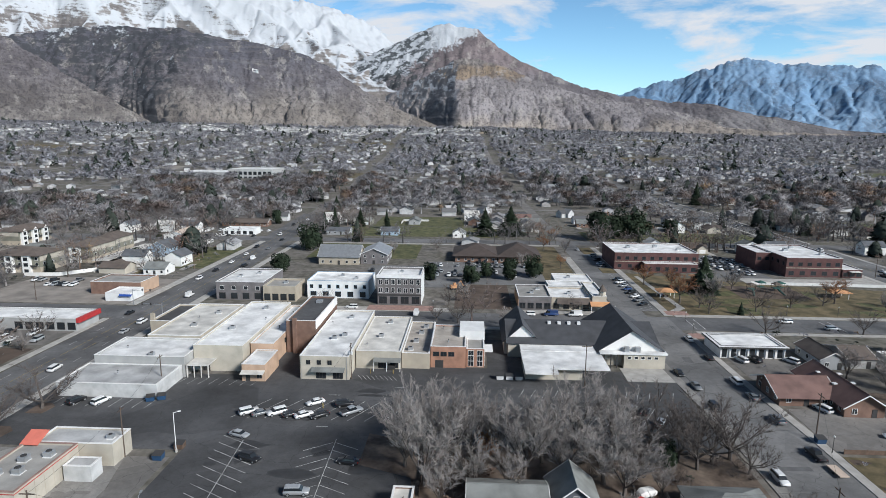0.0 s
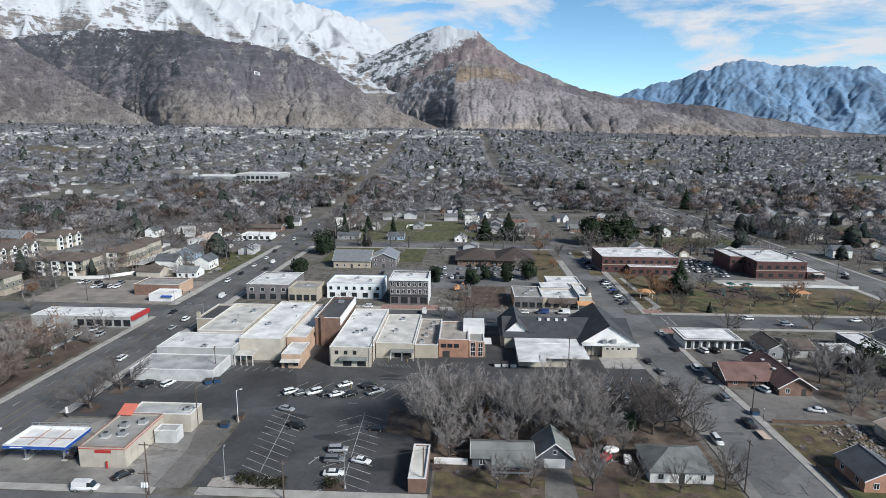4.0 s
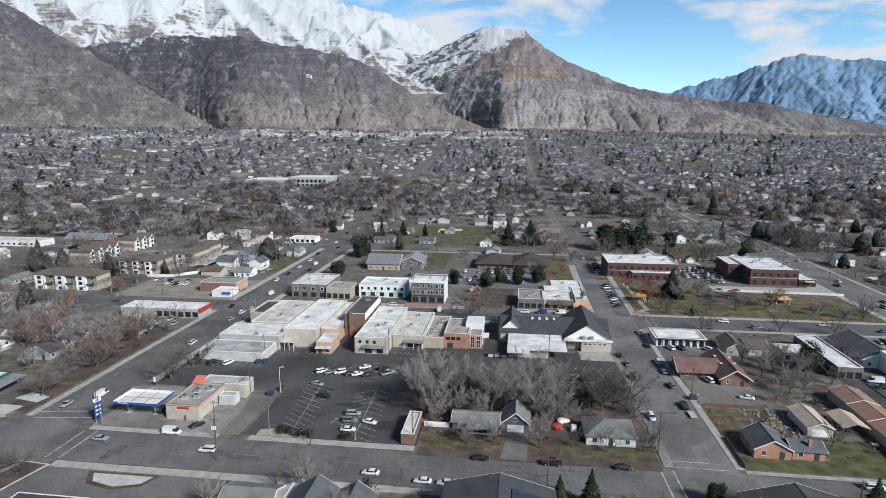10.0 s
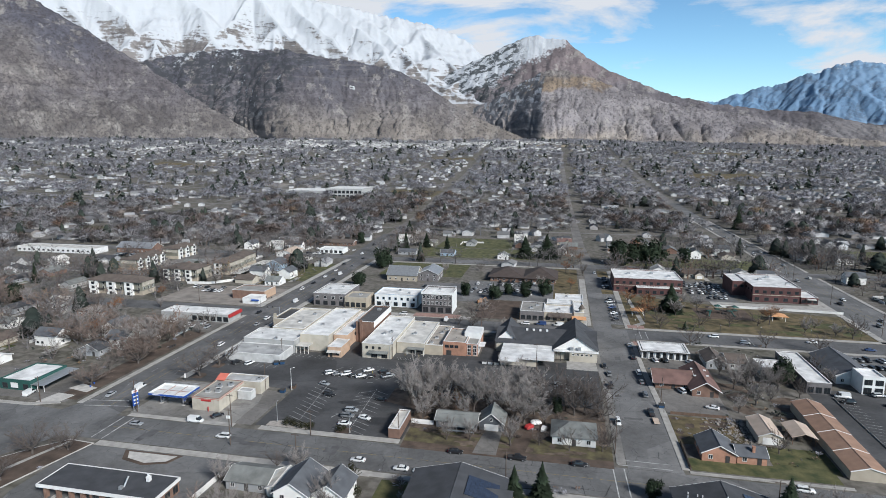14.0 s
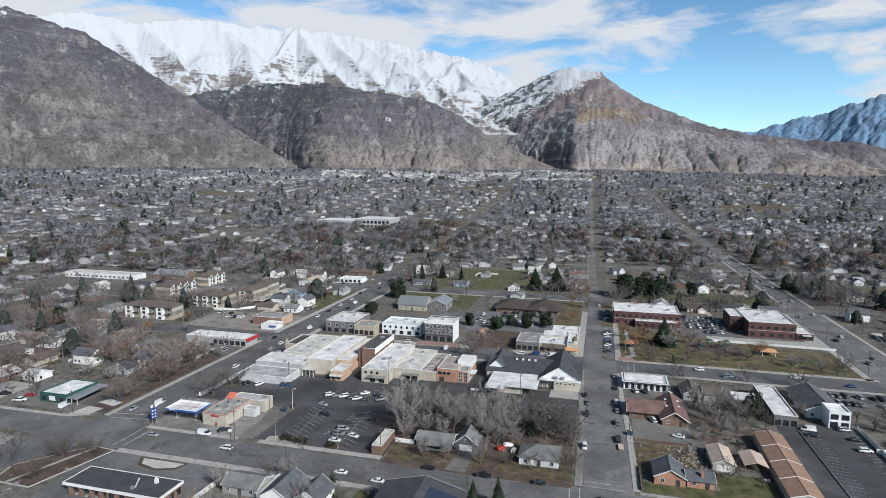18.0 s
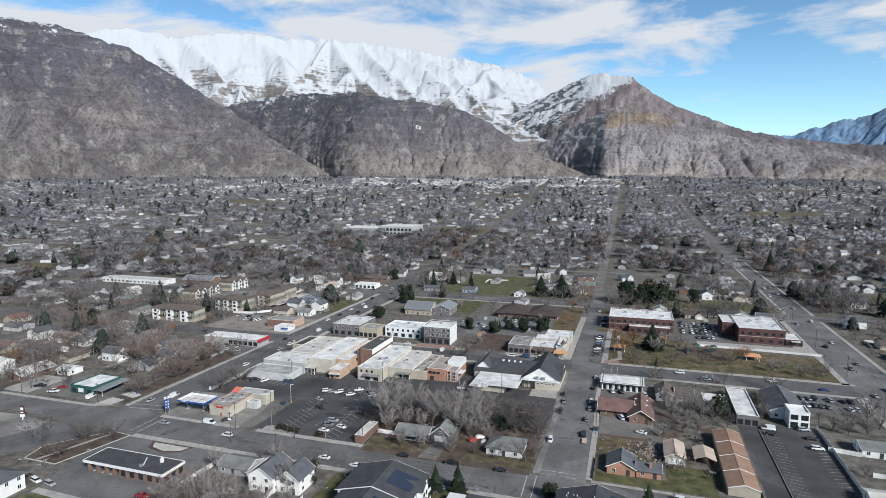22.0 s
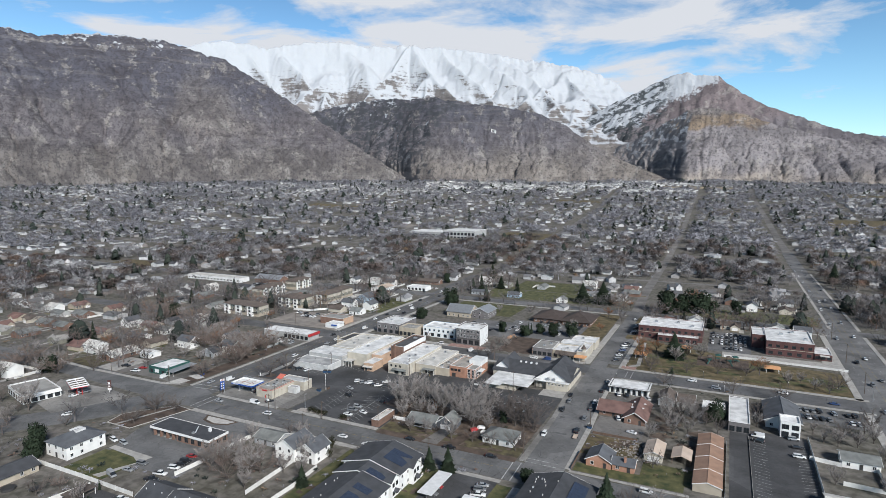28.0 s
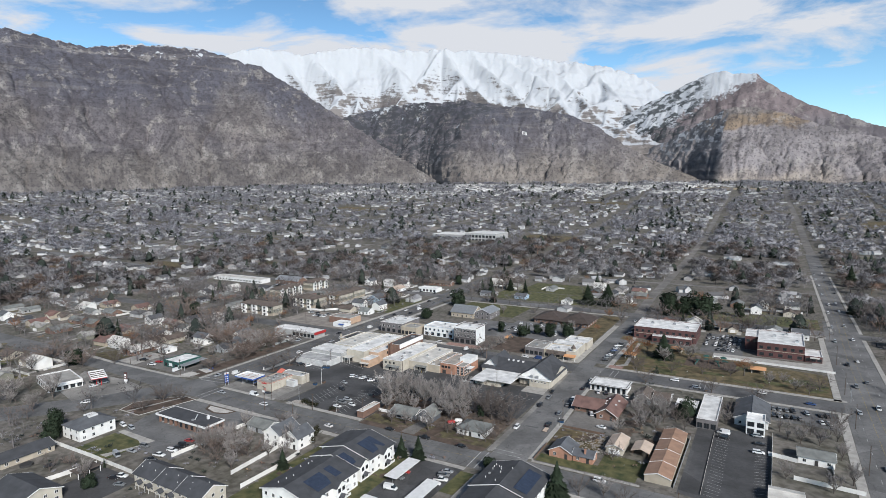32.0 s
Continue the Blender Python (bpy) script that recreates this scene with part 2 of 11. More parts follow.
M = dict(
    asphalt=paving("asphalt", (0.140, 0.139, 0.138)),
    asphalt_main=paving("main_street_asphalt", (0.112, 0.111, 0.112), 0.4, 0.18),
    asphalt_worn=paving("worn_pale_asphalt", (0.152, 0.150, 0.148), 0.5, 0.2),
    asphalt_dark=paving("asphalt_dark", (0.066, 0.066, 0.068), 0.4, 0.22, 0.4),
    asphalt_old=paving("asphalt_old", (0.165, 0.155, 0.144), 0.5, 0.2),
    patch=material("patched_asphalt", (0.098, 0.097, 0.098), 0.9, 0.3, 0.3, 3.0, 0.1),
    litter=material("leaf_litter", (0.10, 0.068, 0.050), 0.95, 0.5, 0.25, 1.0, 0.4, tint=(0.15, 0.115, 0.088)),
    seal=material("crack_seal", (0.035, 0.035, 0.036), 0.7, 0.2),
    concrete=material("concrete", (0.36, 0.345, 0.32), 0.9, 0.22, 0.35, 6.0, 0.1),
    kerb=material("kerb_concrete", (0.46, 0.44, 0.41), 0.9, 0.2, 0.5, 6.0, 0.1),
    paver=material("red_paver", (0.30, 0.19, 0.16), 0.9, 0.25, 0.5, 8.0, 0.2),
    paint_white=material("road_paint", (0.40, 0.40, 0.39), 0.85, 0.6, 0.5, 7.0, 0.0),
    paint_yellow=material("yellow_paint", (0.30, 0.225, 0.07), 0.8, 0.3, 0.9, 7.0, 0.0),
    grass=material("winter_grass", (0.105, 0.092, 0.038), 0.95, 0.5, 0.22, 1.6, 0.3, tint=(0.165, 0.125, 0.066)),
    grass_green=material("green_lawn", (0.062, 0.088, 0.026), 0.95, 0.5, 0.25, 1.6, 0.3, tint=(0.125, 0.115, 0.048)),
    yard=material("worn_yard_grass", (0.085, 0.066, 0.045), 0.95, 0.5, 0.3, 1.6, 0.3, tint=(0.12, 0.105, 0.050)),
    dirt=material("bare_dirt", (0.092, 0.066, 0.050), 0.95, 0.45, 0.2, 1.5, 0.3),
    gravel=material("gravel", (0.24, 0.215, 0.19), 0.95, 0.3, 0.15, 5.0, 0.3),
    roof_white=material("white_membrane", (0.69, 0.685, 0.67), 0.7, 0.30, 0.22, 2.0, 0.05),
    roof_cream=material("cream_membrane", (0.56, 0.54, 0.50), 0.75, 0.32, 0.22, 2.0, 0.05),
    roof_pale=material("pale_grey_membrane", (0.37, 0.37, 0.365), 0.75, 0.36, 0.2, 2.0, 0.05),
    roof_gray=material("gray_gravel_roof", (0.30, 0.29, 0.27), 0.9, 0.25, 0.2, 4.0, 0.1),
    roof_gravel=material("tan_gravel_roof", (0.36, 0.325, 0.285), 0.9, 0.3, 0.25, 4.0, 0.1),
    roof_dark=material("dark_shingles", (0.058, 0.06, 0.066), 0.9, 0.25, 0.3, 6.0, 0.25),
    roof_slate=material("slate_grey_shingles", (0.10, 0.105, 0.115), 0.9, 0.25, 0.3, 6.0, 0.25),
    roof_brown=material("red_brown_shingles", (0.165, 0.098, 0.084), 0.9, 0.25, 0.3, 6.0, 0.25),
    roof_umber=material("umber_shingles", (0.115, 0.092, 0.078), 0.9, 0.25, 0.3, 6.0, 0.25),
    roof_cocoa=material("cocoa_shingles", (0.062, 0.047, 0.041), 0.9, 0.25, 0.3, 6.0, 0.25),
    roof_weather=material("weathered_shingles", (0.175, 0.182, 0.174), 0.9, 0.3, 0.3, 6.0, 0.25),
    roof_tan=material("tan_metal_roof", (0.50, 0.40, 0.32), 0.6, 0.15, 0.3, 4.0, 0.05),
    roof_rust=material("brown_metal_roof", (0.30, 0.185, 0.125), 0.6, 0.2, 0.3, 4.0, 0.05),
    brick_red=material("dark_red_brick", (0.098, 0.045, 0.042), 0.9, 0.25, 0.4, 12.0, 0.3),
    brick=material("orange_brick", (0.37, 0.20, 0.135), 0.9, 0.25, 0.4, 12.0, 0.3),
    brick_brown=material("brown_brick", (0.19, 0.115, 0.085), 0.9, 0.25, 0.4, 12.0, 0.3),
    brick_grey=material("grey_brick", (0.150, 0.138, 0.138), 0.9, 0.25, 0.4, 12.0, 0.3),
    stucco=material("beige_stucco", (0.45, 0.41, 0.34), 0.9, 0.2, 0.25, 8.0, 0.15),
    stucco_peach=material("peach_stucco", (0.46, 0.32, 0.225), 0.9, 0.2, 0.25, 8.0, 0.15),
    stucco_grey=material("grey_stucco", (0.36, 0.36, 0.35), 0.9, 0.16, 0.25, 8.0, 0.15),
    stucco_tan=material("tan_stucco", (0.38, 0.33, 0.26), 0.9, 0.16, 0.25, 8.0, 0.15),
    white_wall=material("white_painted_wall", (0.70, 0.70, 0.685), 0.8, 0.12, 0.3, 8.0, 0.1),
    siding=material("white_siding", (0.74, 0.73, 0.70), 0.75, 0.1, 0.3, 8.0, 0.1),
    siding_olive=material("olive_siding", (0.20, 0.195, 0.155), 0.8, 0.15, 0.3, 8.0, 0.1),
    siding_dark=material("dark_grey_siding", (0.085, 0.092, 0.105), 0.8, 0.15, 0.3, 8.0, 0.1),
    twig_brown=material("brown_twigs", (0.19, 0.15, 0.13), 0.9, 0.3, 0.25, 2.0, 0.0, spec=0.1, spread=0.3),
    siding_blue=material("blue_siding", (0.32, 0.42, 0.52), 0.8, 0.15, 0.3, 8.0, 0.1),
    siding_grey=material("grey_siding", (0.30, 0.31, 0.32), 0.8, 0.15, 0.3, 8.0, 0.1),
    trim=material("white_trim", (0.72, 0.71, 0.69), 0.6, 0.1, 0.5, 8.0, 0.05),
    trim_dark=material("dark_trim", (0.045, 0.043, 0.042), 0.6, 0.15, 0.5, 8.0, 0.05),
    green_wall=material("teal_green_wall", (0.020, 0.075, 0.064), 0.7, 0.15, 0.4, 8.0, 0.05),
    wood=material("weathered_wood", (0.13, 0.085, 0.06), 0.85, 0.3, 0.8, 14.0, 0.2),
    pole=material("pole_wood", (0.095, 0.07, 0.055), 0.85, 0.3, 1.0, 14.0, 0.2),
    fence=material("white_vinyl", (0.66, 0.65, 0.62), 0.6, 0.12, 0.3, 6.0, 0.02),
    metal=material("galvanised_metal", (0.42, 0.43, 0.44), 0.45, 0.15, 0.6, 8.0, 0.05, 0.6),
    white_worn=material("weathered_white_wall", (0.50, 0.50, 0.49), 0.85, 0.25, 0.35, 8.0, 0.15),
    concrete_old=paving("stained_concrete", (0.235, 0.225, 0.21), 0.45, 0.22, 0.42),
    bin_blue=material("dull_blue_metal", (0.022, 0.062, 0.13), 0.55, 0.2, 0.8, 6.0, 0.03),
    metal_white=material("white_metal", (0.68, 0.68, 0.67), 0.45, 0.1, 0.6, 8.0, 0.02),
    rubber=material("rubber", (0.018, 0.018, 0.019), 0.85, 0.2, 2.0, 20.0, 0.05),
    glass=material("window_glass", (0.022, 0.026, 0.030), 0.12, 0.1, 0.4, 3.0, 0.0, spec=0.6),
    lens=material("lamp_lens", (0.55, 0.55, 0.52), 0.2, 0.05, 1, 3.0, 0.0),
    lens_red=material("tail_lens", (0.30, 0.015, 0.012), 0.25, 0.05, 1, 3.0, 0.0),
    blue=material("blue_paint", (0.025, 0.075, 0.30), 0.5, 0.12, 0.6, 6.0, 0.02),
    red=material("red_paint", (0.40, 0.035, 0.035), 0.5, 0.15, 0.6, 6.0, 0.02),
    coral=material("coral_fabric", (0.62, 0.17, 0.12), 0.8, 0.1, 0.6, 6.0, 0.05),
    orange=material("orange_fabric", (0.52, 0.27, 0.13), 0.8, 0.1, 0.6, 6.0, 0.05),
    solar=material("solar_glass", (0.042, 0.055, 0.085), 0.15, 0.15, 0.8, 4.0, 0.0),
    bark=material("grey_bark", (0.095, 0.080, 0.070), 0.9, 0.3, 1.0, 10.0, 0.3),
    twig=material("grey_twigs", (0.275, 0.250, 0.235), 0.9, 0.25, 0.25, 2.0, 0.0, spec=0.1, spread=0.3),
    twig_dark=material("dark_twigs", (0.135, 0.115, 0.105), 0.9, 0.25, 0.25, 2.0, 0.0, spec=0.1, spread=0.3),
    twig_rust=material("rust_leaves", (0.24, 0.125, 0.07), 0.9, 0.3, 0.3, 2.0, 0.0, spec=0.1, spread=0.3),
    needles=material("conifer_needles", (0.030, 0.042, 0.026), 0.9, 0.4, 0.5, 3.0, 0.0, spec=0.1, spread=0.3),
    hedge=material("hedge_leaves", (0.040, 0.040, 0.022), 0.9, 0.4, 0.5, 3.0, 0.0, spec=0.1, spread=0.3),
    bench=material("tan_bench_soil", (0.30, 0.245, 0.165), 0.95, 0.3, 0.02, 0.3, 0.2),
    stone=material("rubble_stone", (0.33, 0.30, 0.27), 0.9, 0.25, 1.0, 6.0, 0.2, spread=0.4),
    teal_plastic=material("teal_plastic", (0.20, 0.52, 0.52), 0.4, 0.1, 1.0, 6.0, 0.0),
)


# ---- mesh helpers ----
class MB:
    """Collects corners and faces of one mesh."""

    def __init__(self):
        self.v, self.f = [], []

    def add(self, v, f):
        n = len(self.v)
        self.v += [tuple(p) for p in v]
        self.f += [tuple(i + n for i in q) for q in f]
        return self

    def box(self, x0, x1, y0, y1, z0, z1, turn=None):
        v = [(x, y, z) for z in (z0, z1) for x, y in ((x0, y0), (x1, y0), (x1, y1), (x0, y1))]
        if turn is not None:
            v = [turn @ Vector(p) for p in v]
        return self.add(v, [(3, 2, 1, 0), (4, 5, 6, 7), (0, 1, 5, 4), (1, 2, 6, 5), (2, 3, 7, 6), (3, 0, 4, 7)])

    def ring(self, x0, x1, y0, y1, z0, z1, t):
        """Four walls of thickness t, standing inwards from the rectangle."""
        self.box(x0, x1, y0, y0 + t, z0, z1).box(x0, x1, y1 - t, y1, z0, z1)
        return self.box(x0, x0 + t, y0 + t, y1 - t, z0, z1).box(x1 - t, x1, y0 + t, y1 - t, z0, z1)

    def poly(self, pts, z0, z1):
        """A slab over a polygon that runs counter-clockwise."""
        n = len(pts)
        v = [(x, y, z0) for x, y in pts] + [(x, y, z1) for x, y in pts]
        f = [tuple(range(n, 2 * n)), tuple(reversed(range(n)))]
        return self.add(v, f + [(i, (i + 1) % n, n + (i + 1) % n, n + i) for i in range(n)])

    def tube(self, a, b, ra, rb, n=6, cap=True):
        a, b = Vector(a), Vector(b)
        q = (b - a).to_track_quat("Z", "Y")
        ring = [(math.cos(2 * math.pi * i / n), math.sin(2 * math.pi * i / n)) for i in range(n)]
        v = [a + q @ Vector((c * ra, s * ra, 0)) for c, s in ring] + [b + q @ Vector((c * rb, s * rb, 0)) for c, s in ring]
        f = [(i, (i + 1) % n, n + (i + 1) % n, n + i) for i in range(n)]
        if cap:
            f += [tuple(range(n, 2 * n)), tuple(reversed(range(n)))]
        return self.add(v, f)

    def mesh(self, name, mat, smooth=False):
        me = bpy.data.meshes.new(name)
        me.from_pydata(self.v, [], self.f)
        me.materials.append(mat)
        if smooth:
            me.polygons.foreach_set("use_smooth", [True] * len(me.polygons))
        me.update()
        return me


def part(name, mb, mat, parent, label="", at=None, smooth=False):
    me = mb if isinstance(mb, bpy.types.Mesh) else mb.mesh(name, M[mat] if isinstance(mat, str) else mat, smooth)
    ob = new(name, me)
    ob.parent = parent
    if at is not None:
        ob.matrix_basis = at
    if label:
        ob["label"] = label
    return ob


def thing(name, label, category, x=0, y=0, z=0, rz=0, group="", kind=""):
    root = new(name)
    root.empty_display_size = 0.3
    root.matrix_basis = pose(x, y, z, 0, 0, rz)
    return tagged(root, label, category, group, kind)


def solid(name, mb, mat, label, category, group="", kind="", at=None):
    ob = part(name, mb, mat, None, label, at)
    return tagged(ob, label, category, group, kind)


def raw_mesh(name, v, f, mat):
    """A mesh of triangles from arrays."""
    me = bpy.data.meshes.new(name)
    v, f = np.asarray(v, np.float32).reshape(-1, 3), np.asarray(f, np.int32).reshape(-1, 3)
    me.vertices.add(len(v))
    me.vertices.foreach_set("co", v.ravel())
    me.loops.add(len(f) * 3)
    me.loops.foreach_set("vertex_index", f.ravel())
    me.polygons.add(len(f))
    me.polygons.foreach_set("loop_start", np.arange(0, len(f) * 3, 3, dtype=np.int32))
    me.polygons.foreach_set("use_smooth", np.zeros(len(f), bool))
    me.materials.append(mat)
    me.update(calc_edges=True)
    return me


def rounded(me, n, blend=0.75):
    """Loose leaf and twig faces take the light as the crown that they belong to: n gives each corner's way out of its crown."""
    v = np.empty(len(me.vertices) * 3, np.float32)
    me.vertices.foreach_get("co", v)
    t = np.empty(len(me.loops), np.int32)
    me.loops.foreach_get("vertex_index", t)
    v, t = v.reshape(-1, 3), t.reshape(-1, 3)
    own = np.cross(v[t[:, 1]] - v[t[:, 0]], v[t[:, 2]] - v[t[:, 0]])
    own /= np.maximum(np.linalg.norm(own, axis=1, keepdims=True), 1e-9)
    way = n[t].mean(1)
    flip = (own * way).sum(1) < 0
    own[flip] *= -1
    t[flip] = t[flip][:, [0, 2, 1]]
    me.loops.foreach_set("vertex_index", t.ravel())
    me.polygons.foreach_set("use_smooth", np.ones(len(t), bool))
    corner = blend * n[t] + (1 - blend) * own[:, None, :]
    corner /= np.maximum(np.linalg.norm(corner, axis=2, keepdims=True), 1e-9)
    me.update(calc_edges=True)
    at = me.attributes.new("custom_normal", "FLOAT_VECTOR", "CORNER")
    at.data.foreach_set("vector", corner.astype(np.float32).ravel())
    return me


def way_out(v, heart=0.5, up=0.25):
    """From the heart of a crown of height one or more out to each of its corners."""
    v = np.asarray(v, float)
    tall = v[:, 2].max()
    d = (v - (0, 0, tall * heart)) / tall
    d[:, 2] *= 1.15
    d = d / np.maximum(np.linalg.norm(d, axis=1, keepdims=True), 1e-6) + (0, 0, up)
    return d / np.maximum(np.linalg.norm(d, axis=1, keepdims=True), 1e-6)


# ---- ground, streets and mountains ----
CX, CY, CZ = 60.0, -70.0, 90.0
FIELDS = []


def rise(x, y):
    """Height of the valley floor: level in town, lifting towards the foothills."""
    r = np.hypot(np.asarray(x, float) - CX, np.asarray(y, float) - CY)
    k = np.clip((r - 750) / 2100, 0, 1)
    turn = np.clip((np.degrees(np.arctan2(np.asarray(x) - CX, np.asarray(y) - CY)) + 2) / 25, 0, 1)
    return (k * k * (3 - 2 * k)) * (118 - 34 * turn)


def ground_material():
    m = bpy.data.materials.new("valley_ground")
    m.use_nodes = True
    nt = m.node_tree
    p = nt.nodes["Principled BSDF"]
    p.inputs["Roughness"].default_value, p.inputs["Specular IOR Level"].default_value = 0.95, 0.2
    geo = nt.nodes.new("ShaderNodeNewGeometry")
    last = None
    for scale, a, b, f in ((0.012, (0.150, 0.134, 0.118), (0.116, 0.112, 0.086), 1), (0.05, (0.200, 0.187, 0.173), (0.078, 0.081, 0.053), 0.6), (0.30, (0.055, 0.048, 0.043), (0.200, 0.184, 0.167), 0.5)):
        n = nt.nodes.new("ShaderNodeTexNoise")
        n.inputs["Scale"].default_value, n.inputs["Detail"].default_value = scale, 6
        nt.links.new(geo.outputs["Position"], n.inputs["Vector"])
        r = nt.nodes.new("ShaderNodeValToRGB")
        r.color_ramp.elements[0].position, r.color_ramp.elements[1].position = 0.38, 0.62
        r.color_ramp.elements[0].color, r.color_ramp.elements[1].color = (*a, 1), (*b, 1)
        nt.links.new(n.outputs[0], r.inputs[0])
        if last is None:
            last = r.outputs[0]
        else:
            mix = nt.nodes.new("ShaderNodeMix")
            mix.data_type = "RGBA"
            mix.inputs["Factor"].default_value = f
            nt.links.new(last, mix.inputs["A"])
            nt.links.new(r.outputs[0], mix.inputs["B"])
            last = mix.outputs["Result"]
    nt.links.new(last, p.inputs["Base Color"])
    return m


def grid_mesh(name, x, y, z, mat, smooth=True):
    """A sheet over arrays of one shape."""
    n, k = x.shape
    i = np.arange(n * k).reshape(n, k)
    a, b, c, d = i[:-1, :-1].ravel(), i[1:, :-1].ravel(), i[1:, 1:].ravel(), i[:-1, 1:].ravel()
    me = raw_mesh(name, np.stack([x, y, z], -1).reshape(-1, 3), np.concatenate([np.stack([a, b, c], 1), np.stack([a, c, d], 1)]), mat)
    if smooth:
        me.polygons.foreach_set("use_smooth", [True] * len(me.polygons))
    return me


gx, gy = np.meshgrid(np.linspace(-5200, 5200, 131), np.linspace(-3000, 5400, 106), indexing="ij")
ground = new("ground", grid_mesh("ground", gx, gy, rise(gx, gy), ground_material()))
tagged(ground, "dry winter valley floor of bare soil and faded grass", "ground", kind="structure")


def strip(name, pts, width, z, mat, label, category="road"):
    """A street along a line of points, laid on the ground."""
    line = []
    for (x0, y0), (x1, y1) in zip(pts, pts[1:]):
        n = max(1, int(math.hypot(x1 - x0, y1 - y0) // 45))
        line += [(x0 + (x1 - x0) * i / n, y0 + (y1 - y0) * i / n) for i in range(n)]
    line.append(pts[-1])
    mb = MB()
    rows = []
    for i, (x, y) in enumerate(line):
        (xa, ya), (xb, yb) = line[max(0, i - 1)], line[min(len(line) - 1, i + 1)]
        d = math.hypot(xb - xa, yb - ya)
        nx, ny = (yb - ya) / d, -(xb - xa) / d
        h = float(rise(x, y))
        far = 0.25 if math.hypot(x, y) > 700 else 0
        for s, dz in ((-1, -0.3), (-1, z + far), (1, z + far), (1, -0.3)):
            rows.append((x + nx * s * width / 2, y + ny * s * width / 2, h + dz))
    mb.v = rows
    for i in range(len(line) - 1):
        a, b = 4 * i, 4 * i + 4
        mb.f += [(a, b, b + 1, a + 1), (a + 1, b + 1, b + 2, a + 2), (a + 2, b + 2, b + 3, a + 3)]
    mb.f += [(0, 1, 2, 3), tuple(len(rows) - k for k in (1, 2, 3, 4))]
    return solid(name, mb, mat, label, category, kind="structure")


def slab(name, x0, x1, y0, y1, z, mat, label, category="pavement"):
    return solid(name, MB().box(x0, x1, y0, y1, -0.2, z), mat, label, category, kind="structure")


def sheet(name, pts, z, mat, label, category="pavement"):
    return solid(name, MB().poly(pts, -0.2, z), mat, label, category, kind="structure")


MAIN = [(-122, 70), (-121.5, 140), (-122, 280), (-132, 420), (-139, 512)]
strip("main_street_north", [(-139, 510), (-152, 680), (-172, 900), (-204, 1660), (-240, 2100)], 10, 0.030, "asphalt_old", "grey asphalt street running on through the far town", "road")
strip("side_street_north", [(62, 383), (57, 470), (52, 731), (40, 1345), (20, 2300)], 9, 0.026, "asphalt_old", "narrow tree-lined asphalt street", "road")
strip("highway_north", [(211.5, 899), (210.5, 960), (205, 1362), (190, 1837), (186, 2760)], 11.5, 0.030, "asphalt_old", "arterial road running on towards the foothills", "road")
strip("main_street", MAIN, 19, 0.030, "asphalt_main", "wide grey asphalt main street with turning lane", "road")
strip("main_street_south", [(-121, 84), (-131, 62), (-146, 36), (-172, 2), (-235, -75), (-420, -300)], 21, 0.034, "asphalt", "grey asphalt street bending away from the crossing", "road")
strip("side_street_upper", [(64.5, 199), (62.6, 218), (62.2, 300), (62, 384)], 9.4, 0.028, "asphalt_worn", "grey asphalt side street beside the park", "road")
strip("side_street", [(70.0, 62), (69.1, 88), (68.7, 122), (66.8, 160), (66.6, 216)], 15.8, 0.026, "asphalt_worn", "worn grey asphalt side street", "road")
HIGHWAY = ([-300, 340, 440, 560, 900, 1362, 1837, 2760], [208, 208, 210.5, 212, 211.5, 205, 190, 186])
strip("highway_town", [(210.4, 420), (212, 560), (211.5, 900)], 15.5, 0.032, "asphalt_worn", "asphalt arterial road between houses", "road")
strip("highway", [(208, -300), (208, 340), (210.5, 425)], 23, 0.030, "asphalt_worn", "broad asphalt arterial road", "road")
strip("cross_street_south", [(-560, 76), (-210, 74), (-131, 70), (60, 70), (420, 68)], 16, 0.022, "asphalt", "grey asphalt cross street beside the car park", "road")
strip("cross_street_middle", [(-430, 212), (-131, 209), (205, 208), (520, 208)], 15.5, 0.018, "asphalt_main", "grey asphalt street behind the shops", "road")
strip("cross_street_north", [(-900, 385), (-131, 379), (205, 376), (900, 370)], 15, 0.022, "asphalt", "grey asphalt street beyond the church", "road")
for i, y in enumerate((560, 735, 910, 1100, 1290, 1500, 1720, 1950)):
    strip("far_street", [(-900 - 40 * (i % 3), y + 14), (700 + 60 * (i % 2), y - 10)], 8, 0.018, "asphalt_old", "distant residential street", "road")
for i, (x, x2) in enumerate(((-300, -330), (-470, -520), (-640, -700), (390, 380), (560, 545), (740, 720), (-830, -900))):
    strip("far_street", [(x, -150), (x2, 1500 + 130 * (i % 3))], 8, 0.014, "asphalt_old", "distant residential street", "road")

